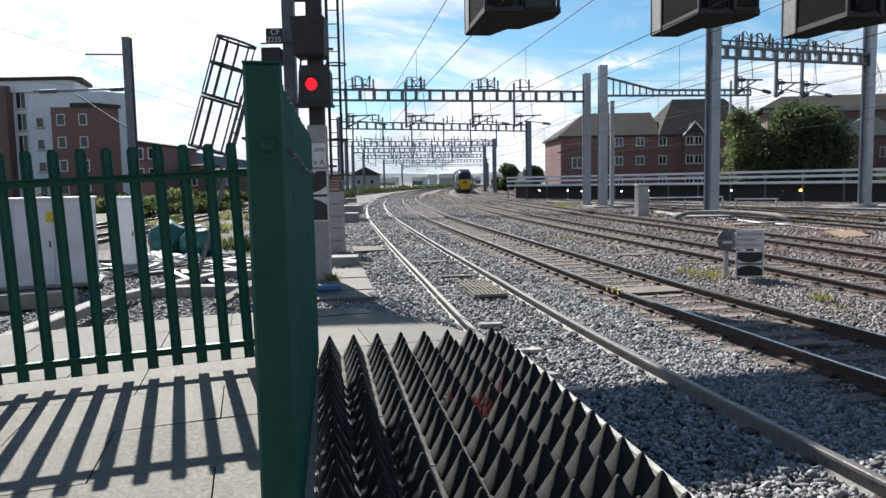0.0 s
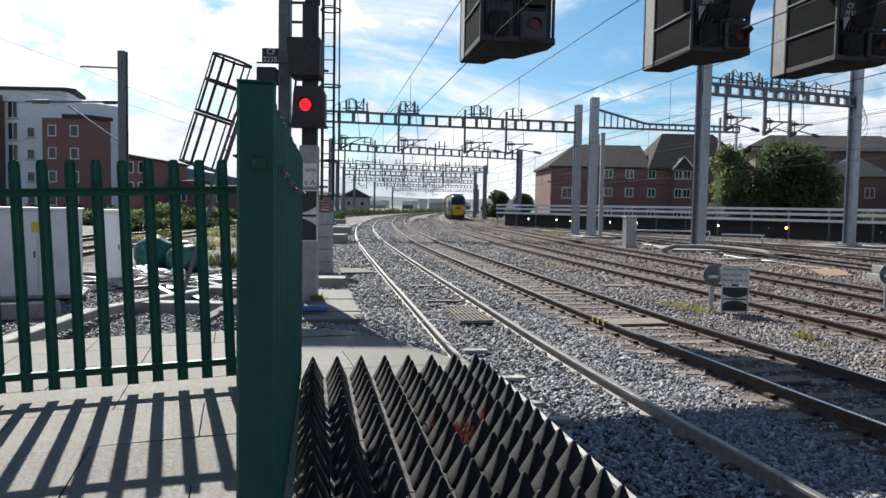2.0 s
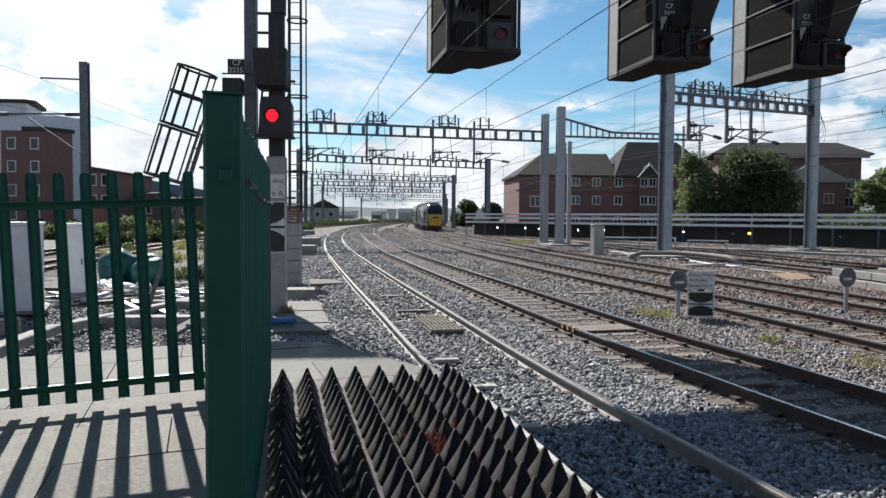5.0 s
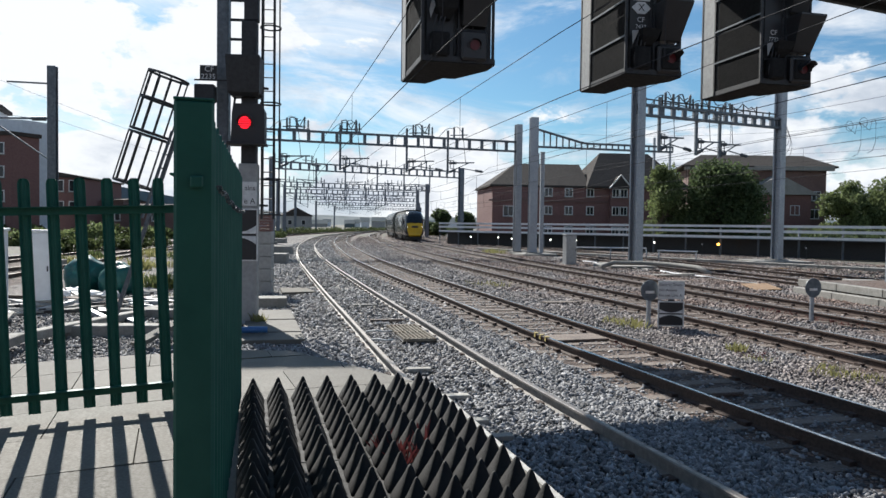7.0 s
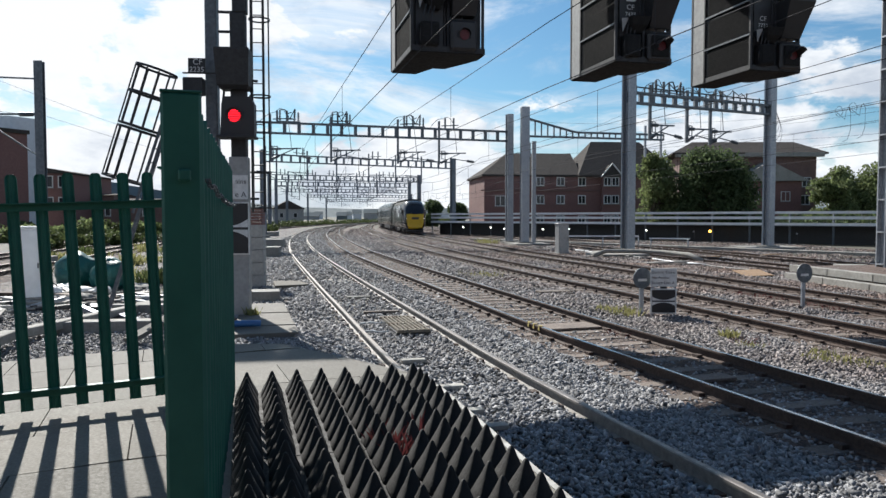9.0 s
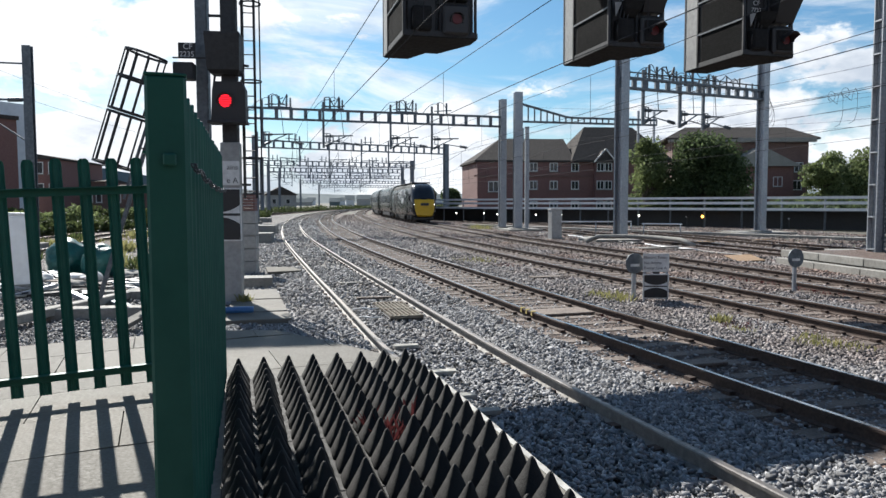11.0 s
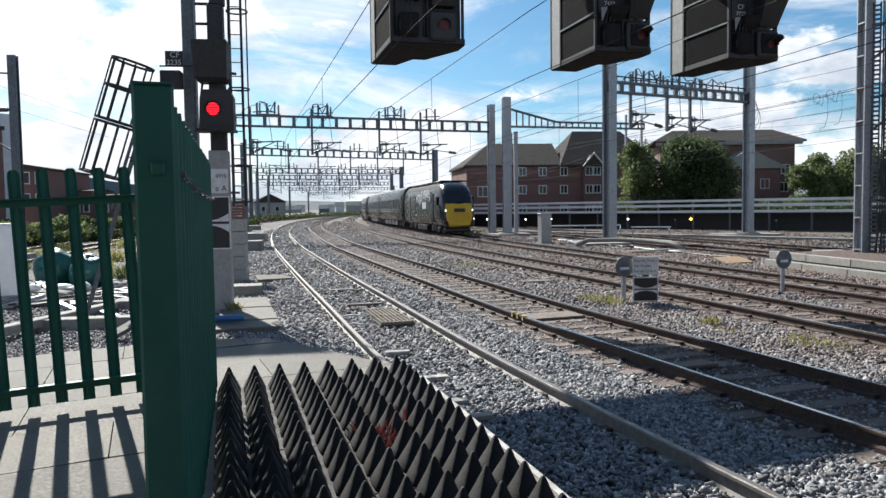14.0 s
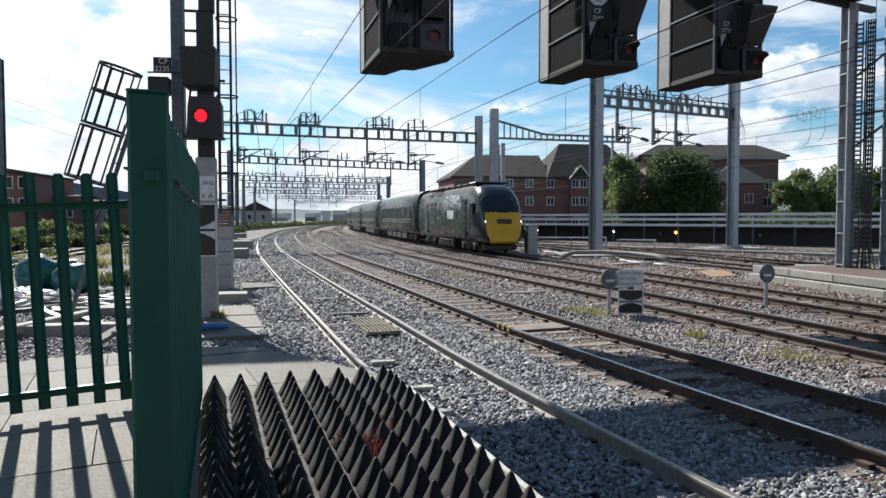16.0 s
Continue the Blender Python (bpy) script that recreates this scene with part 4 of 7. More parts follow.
        while z < 9.1:
            beam(bm, c + Vector((-0.077, 0.077, z)), c + Vector((0.077, -0.077, z)), 0.03, 0.07)
            z += 0.16
        part("cable_tray", bm, M["galv_dark"], g)
    for i in range(5):
        bm = bmesh.new()
        o = d + Vector((-0.10 + i * 0.05, 0.05 - i * 0.05, 0))
        pts = [o + Vector((0, -0.06, 9.2)), o + Vector((0.01, -0.07, 5.0)), o + Vector((-0.01, -0.06, 1.3)), o + Vector((-0.2 + 0.09 * i, -0.1, 0.45)), o + Vector((-0.34 + 0.16 * i, -0.1, 0.0))]
        for a, b in zip(pts, pts[1:]):
            tube(bm, a, b, 0.025, 6)
        part("cable", bm, M["black"], g)
    return g


make_gantry()


def lens_hood(bm, c, r, length, drop=0.0):
    """A half-round hood that juts towards -y from c."""
    c = Vector(c)
    n = 9
    pts = [(math.cos(math.pi * (i / n * 1.3 - 0.15)), math.sin(math.pi * (i / n * 1.3 - 0.15))) for i in range(n + 1)]
    rings = []
    for y, k in ((0, 1.0), (-length, 1.0)):
        outer = [c + Vector((x * r * k, y if z > 0 else y * 0.4, z * r * k - drop * (-y))) for x, z in pts]
        inner = [c + Vector((x * (r - 0.015) * k, y if z > 0 else y * 0.4, z * (r - 0.015) * k - drop * (-y))) for x, z in reversed(pts)]
        rings.append(outer + inner)
    loft(bm, rings)


def flared_hood(bm, cx, y0, rows):
    """A deep indicator hood: rows of height, width, depth towards the viewer."""
    rings = [[(cx - w / 2, y0, z), (cx + w / 2, y0, z), (cx + w / 2, y0 - dd, z), (cx - w / 2, y0 - dd, z)] for z, w, dd in rows]
    loft(bm, rings[::-1])
    bmesh.ops.recalc_face_normals(bm, faces=bm.faces[:])


def make_caged_signal(x, y, number, sign_x, first):
    g = thing("gantry_signal", pose(x, y, 5.9, 0, 0, 8), "black colour-light signal in a dark mesh cage hung below the gantry", "railway signal", "signals on the gantry")
    W, L, H = (1.70, 2.55, 3.5) if first else (1.50, 2.55, 3.5)
    floor = ((0, 0), (W * 0.97, 0.0), (W, 0.06), (W, 0.62), (W * 0.70, 1.75), (W * 0.52, 1.75), (W * 0.36, L), (0, L)) if first else ((0, 0), (W * 0.97, 0.0), (W, 0.06), (W, 0.55), (W * 0.72, 1.5), (W * 0.56, 1.5), (W * 0.48, L), (0, L))
    bm = bmesh.new()
    prism(bm, floor, -0.03, 0.02)
    part("floor_plate", bm, M["mesh_dark"], g)
    bm = bmesh.new()
    n = len(floor)
    for p, q in zip(floor, floor[1:] + floor[:1]):
        beam(bm, (p[0], p[1], 0.05), (q[0], q[1], 0.05), 0.03, 0.12)
    part("kick_plate", bm, M["dark"], g)
    bm = bmesh.new()
    box(bm, (0.0, L - 0.30, H / 2), (0.04, 0.60, H), 0.004)
    for z in (0.4, 1.5, 2.6):
        for q in (0.08, 0.52):
            tube(bm, (-0.028, L - q, z), (-0.012, L - q, z), 0.018, 6)
    part("end_panel", bm, M["grey_panel"], g, "pale grey solid end panel")
    bm = bmesh.new()
    box(bm, (floor[-2][0] / 2, L, H / 2), (floor[-2][0], 0.04, H), 0.004)
    part("back_panel", bm, M["dark"], g)
    # louvred mesh side between flat bars
    for i in range(4):
        z0 = 0.07 + i * 0.85
        bm = bmesh.new()
        z = z0
        while z < z0 + 0.76:
            beam(bm, (0, 0.04, z), (0, L - 0.6, z), 0.012, 0.020)
            z += 0.048
        part("mesh_panel", bm, M["mesh_dark"], g)
        bm = bmesh.new()
        beam(bm, (-0.02, 0.0, z0 + 0.80), (-0.02, L - 0.6, z0 + 0.80), 0.03, 0.04)
        part("rail", bm, M["galv_dark"], g)
    bm = bmesh.new()
    box(bm, (0.10, (L - 0.6) / 2, H / 2), (0.012, L - 0.66, H - 0.06))
    part("inner_sheet", bm, M["mesh_dark"], g)
    for p in ((0, 0), (0, L - 0.6), (0, L), (W * 0.5, 0.07), (W - 0.03, 0.10)):
        bm = bmesh.new()
        box(bm, (p[0], p[1], H / 2), (0.06, 0.06, H), 0.004)
        part("upright", bm, M["dark"], g)
    # back board behind the number, boxes and conduits under it
    bm = bmesh.new()
    box(bm, (0.52, 0.16, 1.78), (0.92, 0.06, 3.4), 0.01)
    part("back_board", bm, M["black"], g)
    for c, sz in (((0.40, 0.0, 0.36), (0.42, 0.26, 0.52)),):
        bm = bmesh.new()
        box(bm, c, sz, 0.03)
        box(bm, (c[0], c[1] - sz[1] / 2 - 0.012, c[2]), (sz[0] * 0.8, 0.02, sz[2] * 0.8), 0.008)
        part("junction_box", bm, M["mesh_dark"], g)
    for k in range(3):
        bm = bmesh.new()
        sx = 0.22 + 0.10 * k
        sweep(bm, [(sx, -0.02, 0.06), (sx - 0.04, -0.08, 0.35), (sx + 0.03, -0.10, 0.75), (sx + 0.10, -0.06, 1.0)], 0.018, 6)
        part("conduit", bm, M["black"], g)
    bm = bmesh.new()
    flared_hood(bm, 0.52, 0.12, ((0.92, 0.24, 0.16), (1.12, 0.44, 0.34), (1.40, 0.56, 0.46)) if first else ((0.66, 0.24, 0.18), (0.82, 0.40, 0.34), (1.00, 0.48, 0.42)))
    part("lower_hood", bm, M["mesh_dark"], g)
    bm = bmesh.new()
    loft(bm, [[(0.14, yy, 0.66), (0.30, yy, 1.0), (0.12, yy, 0.98)] for yy in (-0.06, -0.075)] if not first else [[(0.18, yy, 0.92), (0.38, yy, 1.46), (0.20, yy, 1.32), (0.15, yy, 1.10)] for yy in (-0.03, -0.045)])
    bmesh.ops.recalc_face_normals(bm, faces=bm.faces[:])
    part("pale_flap", bm, M["grey_panel"], g, "pale grey triangular flap")
    # lower head with the red aspect
    cx, hc = W - (0.52 if first else 0.40), 0.36
    bm = bmesh.new()
    box(bm, (cx, 0.04, hc), (0.62, 0.32, 0.66), 0.05)
    h = part("signal_head", bm, M["black"], g)
    if not first:
        bm = bmesh.new()
        box(bm, (cx, -0.14, hc), (0.46, 0.06, 0.50), 0.02)
        part("face_plate", bm, M["mesh_dark"], h)
    fy = -0.125 if first else -0.172
    bm = bmesh.new()
    tube(bm, (cx, fy, hc), (cx, fy - 0.02, hc), 0.11, 20)
    part("red_lens", bm, M["red_dim"], h, "dim red signal lens")
    bm = bmesh.new()
    lens_hood(bm, (cx, fy, hc), 0.155, 0.10 if first else 0.34, 0.0)
    part("hood", bm, M["black"], h)
    # deep flared hood above it
    bm = bmesh.new()
    flared_hood(bm, cx, 0.25, ((0.80, 0.54, 0.34), (0.98, 0.56, 0.44), (1.62, 0.74, 0.76), (1.67, 0.72, 0.76)))
    part("hooded_indicator", bm, M["black"], g)
    if not first:
        bm = bmesh.new()
        flared_hood(bm, cx - 0.12, 0.25, ((1.78, 0.44, 0.36), (1.98, 0.50, 0.46), (2.32, 0.66, 0.62), (2.36, 0.64, 0.62)))
        part("upper_indicator", bm, M["black"], g)
    else:
        bm = bmesh.new()
        box(bm, (cx, 0.05, 2.6), (0.66, 0.4, 1.6), 0.03)
        part("upper_box", bm, M["black"], g)
        bm = bmesh.new()
        box(bm, (W / 2 + 0.1, 0.30, H / 2), (W - 0.25, 0.03, H), 0.004)
        part("rear_screen", bm, M["dark"], g)
    for sx in (cx - 0.40, cx - 0.33, cx + 0.33):
        bm = bmesh.new()
        tube(bm, (sx, 0.12, 0.02), (sx, 0.12, 3.5), 0.03, 8)
        part("support_pipe", bm, M["dark"], g)
    for z in (0.05, 0.74, 1.72):
        bm = bmesh.new()
        beam(bm, (cx - 0.42, 0.08, z), (cx + 0.35, 0.08, z), 0.05, 0.04)
        for q in (-0.28, 0.0, 0.28):
            tube(bm, (cx + q, 0.06, z - 0.05), (cx + q, 0.06, z + 0.06), 0.022, 6)
        part("bracket", bm, M["dark"], g)
    if number:
        text_mesh("number_text", "CF", 0.17, M["white_frame"], g, pose(0.44, 0.12, 1.30, 90))
        text_mesh("number_text", number, 0.14, M["white_frame"], g, pose(0.44, 0.12, 1.13, 90))
    if sign_x:
        bm = bmesh.new()
        prism(bm, ((-0.25, 0), (-0.1, -0.14), (0.1, -0.14), (0.25, 0), (0.1, 0.14), (-0.1, 0.14)), 0, 0.012)
        part("x_plate", bm, M["white_frame"], g, "white lozenge plate with a black letter", m=pose(0.44, 0.12, 1.58, 90))
        text_mesh("x_letter", "X", 0.24, M["black"], g, pose(0.44, 0.102, 1.58, 90))
        bm = bmesh.new()
        box(bm, (0.44, 0.11, 1.90), (0.44, 0.012, 0.30))
        part("notice_plate", bm, M["white_frame"], g)


make_caged_signal(0.93, 16.18, "", False, True)
make_caged_signal(5.80, 16.81, "7437", True, False)
make_caged_signal(9.50, 17.45, "7723", False, False)


# ---- the signal on its post beside the platform end ----
def bow_tie(parent, m, w, h):
    """A black board with a white waisted band split by a black line, white border."""
    bm = bmesh.new()
    box(bm, (0, 0, 0), (w, 0.02, h), 0.006)
    part("board", bm, M["white_frame"], parent, m=m)
    bm = bmesh.new()
    box(bm, (0, -0.012, 0), (w - 0.06, 0.006, h - 0.06))
    part("black_field", bm, M["black"], parent, m=m)
    for s in (-1, 1):
        bm = bmesh.new()
        n = 10
        hw = w / 2 - 0.035
        lo, hi = [], []
        for i in range(n + 1):
            x = -hw + 2 * hw * i / n
            q = (abs(x) / hw) ** 2
            lo.append((x, s * (0.02 * h + 0.004)))
            hi.append((x, s * h * (0.05 + 0.13 * q)))
        vs = [bm.verts.new((x, -0.019, z)) for x, z in lo + hi[::-1]]
        f = bm.faces.new(vs)
        r = bmesh.ops.extrude_face_region(bm, geom=[f])
        bmesh.ops.translate(bm, vec=(0, 0.003, 0), verts=[g for g in r["geom"] if isinstance(g, bmesh.types.BMVert)])
        bmesh.ops.recalc_face_normals(bm, faces=bm.faces[:])
        part("white_band", bm, M["white_frame"], parent, m=m)


def make_post_signal():
    g = thing("signal_post", pose(-2.83, 16.1, 0), "tall colour-light signal showing red on a grey steel post", "railway signal")
    bm = bmesh.new()
    box(bm, (0, 0.1, 1.75), (0.40, 0.34, 3.5), 0.02)
    part("cabinet_post", bm, M["grey_panel"], g)
    bm = bmesh.new()
    box(bm, (0.0, 0.15, 5.0), (0.32, 0.3, 3.2), 0.02)
    part("upper_post", bm, M["dark"], g)
    bm = bmesh.new()
    box(bm, (0, 0.1, 0.03), (0.62, 0.6, 0.06), 0.01)
    part("base_plate", bm, M["galv"], g)
    bm = bmesh.new()
    rings = [[(x, -0.12, z) for x, z in ((-0.36, 3.95), (0.36, 3.95), (0.36, 4.62), (0.28, 4.78), (-0.26, 4.78), (-0.33, 4.62))],
             [(x, 0.18, z) for x, z in ((-0.36, 3.95), (0.36, 3.95), (0.36, 4.62), (0.28, 4.78), (-0.26, 4.78), (-0.33, 4.62))]]
    loft(bm, rings[::-1])
    bmesh.ops.recalc_face_normals(bm, faces=bm.faces[:])
    h = part("signal_head", bm, M["black"], g)
    bm = bmesh.new()
    tube(bm, (-0.06, -0.115, 4.37), (-0.06, -0.14, 4.37), 0.128, 24)
    part("red_lens", bm, M["red_lamp"], h, "lit red signal lens")
    for i in range(4):
        bm = bmesh.new()
        box(bm, (-0.06, -0.150, 4.295 + 0.050 * i), (0.27, 0.016, 0.022))
        part("lens_louvre", bm, M["black"], h)
    bm = bmesh.new()
    lens_hood(bm, (-0.06, -0.12, 4.37), 0.19, 0.06)
    part("hood", bm, M["black"], h)
    bm = bmesh.new()
    box(bm, (0.0, -0.1, 3.91), (0.80, 0.5, 0.06), 0.01)
    part("foot_shelf", bm, M["dark"], g)
    bm = bmesh.new()
    rings = []
    for z, w, dd in ((4.93, 0.56, 0.36), (5.0, 0.66, 0.5), (5.72, 0.72, 0.62), (5.76, 0.70, 0.62)):
        rings.append([(-0.06 - w / 2, 0.2, z), (-0.06 + w / 2, 0.2, z), (-0.06 + w / 2, 0.2 - dd, z), (-0.06 - w / 2, 0.2 - dd, z)])
    loft(bm, rings[::-1])
    bmesh.ops.recalc_face_normals(bm, faces=bm.faces[:])
    part("hooded_indicator", bm, M["dark"], g)
    bm = bmesh.new()
    box(bm, (0.04, 0.15, 7.95), (0.30, 0.28, 2.7), 0.02)
    for q in range(5):
        beam(bm, (-0.42, 0.12, 6.2 + 0.42 * q), (0.0, 0.12, 6.2 + 0.42 * q), 0.05, 0.05)
    part("post_head", bm, M["dark"], g)
    for sx in (-0.34, 0.31):
        bm = bmesh.new()
        beam(bm, (sx, 0.05, 4.6), (sx * 0.8, 0.05, 5.1), 0.04, 0.04)
        part("bracket", bm, M["dark"], g)
    bm = bmesh.new()
    box(bm, (-0.90, -0.05, 4.98), (0.42, 0.3, 0.36), 0.02)
    part("side_box", bm, M["dark"], g)
    bm = bmesh.new()
    beam(bm, (-1.15, 0.0, 5.28), (-0.2, 0.0, 5.28), 0.03, 0.03)
    part("plate_arm", bm, M["dark"], g)
    bm = bmesh.new()
    box(bm, (-0.84, -0.06, 5.42), (0.36, 0.012, 0.33), 0.003)
    part("number_plate", bm, M["dark"], g, "dark plate with white signal number")
    text_mesh("number_text", "CF", 0.17, M["white_frame"], g, pose(-0.82, -0.07, 5.50, 90))
    text_mesh("number_text", "2235", 0.155, M["white_frame"], g, pose(-0.84, -0.07, 5.34, 90))
    # boards on the post
    bm = bmesh.new()
    box(bm, (-0.12, -0.09, 2.84), (0.64, 0.02, 0.52), 0.006)
    part("notice_board", bm, M["white_frame"], g, "white notice board with black letters")
    text_mesh("notice_text", "ains", 0.15, M["black"], g, pose(0.17, -0.102, 2.96, 90), "RIGHT")
    text_mesh("notice_text", "e A", 0.17, M["black"], g, pose(0.17, -0.102, 2.68, 90), "RIGHT")
    bow_tie(g, pose(-0.20, -0.10, 1.95), 0.86, 1.14)


make_post_signal()


def make_ladder():
    g = thing("access_ladder", pose(-2.47, 16.5, 0), "tall dark steel access ladder with a safety cage up the post", "ladder")
    for s in (-0.13, 0.13):
        bm = bmesh.new()
        beam(bm, (s, 0, 2.3), (s, 0, 9.4), 0.05, 0.05)
        part("stile", bm, M["dark"], g)
    for z in (2.6, 5.2, 7.8):
        bm = bmesh.new()
        beam(bm, (-0.5, -0.25, z), (0.0, 0.0, z), 0.05, 0.05)
        part("wall_bracket", bm, M["dark"], g)
    z = 2.45
    while z < 9.3:
        bm = bmesh.new()
        tube(bm, (-0.13, 0, z), (0.13, 0, z), 0.013, 6)
        part("rung", bm, M["dark"], g)
        z += 0.3
    for s in (-0.16, 0.2):
        bm = bmesh.new()
        tube(bm, (s, 0.34, 2.4), (s, 0.34, 9.4), 0.018, 6)
        part("cage_bar", bm, M["dark"], g)
    for z in (2.4, 3.2, 4.9, 6.6, 8.3):
        bm = bmesh.new()
        ring(bm, (0.02, 0.2, z), 0.23, 0.02, "Z", 14)
        part("hoop", bm, M["dark"], g)


make_ladder()


def make_tilted_cage():
    """A folded-down hooped safety cage, leaning beside the post."""
    g = thing("ladder_cage", pose(-5.08, 15.6, 2.98, 0, 17.5, 0), "leaning dark steel hooped ladder safety cage", "ladder cage")
    R0 = 0.41
    for a, b in ((0.0, 1.05), (1.12, 2.35)):
        for z in (a, b) if a == 0.0 else (a, 1.8, b):
            bm = bmesh.new()
            ring(bm, (0, 0, z), R0, 0.03, "Z", 20)
            part("hoop", bm, M["dark"], g)
        for i in range(11):
            q = 2 * math.pi * i / 11
            bm = bmesh.new()
            p = Vector((R0 * math.cos(q), R0 * math.sin(q), 0))
            beam(bm, p + Vector((0, 0, a)), p + Vector((0, 0, b)), 0.028, 0.012)
            part("bar", bm, M["dark"], g)
    bm = bmesh.new()
    beam(bm, (0.42, 0.2, -3.2), (0.45, 0.2, 1.3), 0.09, 0.07)
    beam(bm, (0.42, -0.15, -0.6), (0.45, -0.15, 1.3), 0.05, 0.05)
    part("stile", bm, M["galv_dark"], g)
    for i in range(6):
        bm = bmesh.new()
        tube(bm, (0.43, -0.15, -0.4 + 0.3 * i), (0.43, 0.2, -0.4 + 0.3 * i), 0.014, 6)
        part("rung", bm, M["dark"], g)


make_tilted_cage()


# ---- trackside signs ----
def make_disc(x, y, rz):
    d = thing("disc_marker", pose(x, y, 0, 0, 0, rz), "grey round marker disc on a short steel post", "marker", "disc markers")
    bm = bmesh.new()
    box(bm, (0, 0.03, 0.42), (0.09, 0.06, 0.95), 0.006)
    part("post", bm, M["galv"], d)
    bm = bmesh.new()
    tube(bm, (0, -0.012, 0.84), (0, 0.0, 0.84), 0.23, 26)
    part("disc", bm, M["galv_dark"], d)
    bm = bmesh.new()
    box(bm, (0, -0.016, 0.80), (0.22, 0.006, 0.06))
    part("white_bar", bm, M["white_frame"], d)


make_disc(10.39, 16.4, 10)
make_disc(5.99, 15.45, 10)


def make_line_sign():
    g = thing("warning_sign", pose(6.42, 15.3, 0, 0, 0, -8), "white and black electrification limit sign on a steel frame", "sign")
    bm = bmesh.new()
    box(bm, (0, 0, 0.86), (0.57, 0.02, 0.40), 0.006)
    part("notice_board", bm, M["white_frame"], g)
    for words, z in (("Electric Trains", 0.975), ("No Access", 0.86), ("Except Line A", 0.745)):
        text_mesh("notice_text", words, 0.088, M["black"], g, pose(-0.265, -0.012, z, 90), "LEFT")
    bow_tie(g, pose(0, 0, 0.34), 0.57, 0.56)
    for s in (-0.24, 0.24):
        bm = bmesh.new()
        box(bm, (s, 0.03, 0.5), (0.05, 0.04, 1.06))
        part("post", bm, M["galv"], g)
    bm = bmesh.new()
    box(bm, (0, -0.002, 0.635), (0.14, 0.01, 0.05))
    part("small_plate", bm, M["dark"], g)


make_line_sign()


# ---- trackside cabinets, pads and pipes beyond the tracks ----
def make_cabinet(name, x, y, z, w, d, h, rz, mat, label, roof=True, doors=2):
    c = thing(name, pose(x, y, z, 0, 0, rz), label, "cabinet")
    bm = bmesh.new()
    box(bm, (0, 0, h / 2), (w, d, h), 0.015)
    b = part("body", bm, mat, c)
    if roof:
        bm = bmesh.new()
        box(bm, (0, 0, h + 0.03), (w + 0.08, d + 0.08, 0.06), 0.012)
        part("roof", bm, mat, c)
    for i in range(doors):
        bm = bmesh.new()
        dw = w / doors
        box(bm, (-w / 2 + dw * (i + 0.5), -d / 2 - 0.012, h / 2 + 0.03), (dw - 0.03, 0.02, h - 0.16), 0.006)
        dr = part("door", bm, mat, c)
        bm = bmesh.new()
        box(bm, (-w / 2 + dw * (i + 0.5) + dw * 0.4, -d / 2 - 0.03, h * 0.5), (0.03, 0.03, 0.14), 0.005)
        part("handle", bm, M["dark"], dr)
    bm = bmesh.new()
    box(bm, (0, 0, 0.03), (w + 0.2, d + 0.25, 0.07), 0.01)
    part("plinth", bm, M["concrete"], c)
    return c


M["cabinet"] = material("cabinet_paint", (0.74, 0.76, 0.78), (0.68, 0.70, 0.72), 0.5, scale=5, bump=0.04, alt2=(0.40, 0.40, 0.40), scale2=1.0, amount=0.5)
make_cabinet("trackside_cabinet", 11.3, 41.9, 0, 0.66, 0.5, 1.75, 12, M["grey_panel"], "pale grey trackside equipment cabinet beside the rusty tracks", doors=1)
wc = make_cabinet("equipment_cabinet", -8.85, 15.6, 0.12, 2.2, 1.0, 1.85, 20, M["cabinet"], "large pale grey equipment cabinet with warning labels behind the fence", doors=3)
M["label_yellow"] = material("yellow_label", (0.75, 0.58, 0.05), None, 0.5, scale=20, bump=0.0, amount=0.1)
M["label_orange"] = material("orange_label", (0.75, 0.36, 0.03), None, 0.5, scale=20, bump=0.0, amount=0.1)
for px, pz, mt in ((0.33, 1.50, "label_yellow"), (-0.98, 1.22, "label_orange"), (-0.75, 1.40, "white_frame")):
    bm = bmesh.new()
    box(bm, (px, -0.527, pz), (0.17, 0.006, 0.22))
    part("warning_label", bm, M[mt], wc)
make_cabinet("relay_cabinet", -8.85, 19.8, 0.0, 0.62, 0.6, 1.9, 15, M["cabinet"], "narrow grey relay cabinet with a white cap behind the fence", doors=1)


def make_slab(name, poly, z0, z1, mat, label, category, kind=""):
    bm = bmesh.new()
    prism(bm, poly, z0, z1)
    bmesh.ops.bevel(bm, geom=bm.edges[:], offset=0.012, segments=1, affect="EDGES")
    return tagged(mesh_object(name, bm, mat), label, category, kind=kind)


make_slab("mast_foundation", ((12.2, 40.2), (12.6, 38.2), (17.2, 38.6), (17.0, 42.6), (13.5, 42.4)), -0.05, 0.14, M["concrete"], "pale concrete mast foundation among the tracks", "foundation")
make_slab("mast_foundation", ((25.2, 45.6), (29.2, 46.0), (29.2, 49.0), (25.2, 48.8)), -0.05, 0.14, M["concrete"], "pale concrete mast foundation beside the railings", "foundation")
make_slab("mast_foundation", ((10.6, 56.5), (10.9, 53.6), (13.6, 53.9), (13.6, 57.3)), -0.05, 0.16, M["concrete"], "pale concrete foundation below two masts", "foundation")
make_slab("mast_foundation", ((9.6, 88.6), (10.0, 87.0), (13.0, 87.4), (12.8, 89.6)), -0.05, 0.5, M["concrete"], "pale concrete foundation below a far mast", "foundation")


def make_pipe(name, pts, r, mat, label, category):
    bm = bmesh.new()
    sweep(bm, pts, r, 10)
    return tagged(mesh_object(name, bm, mat, smooth=True), label, category)


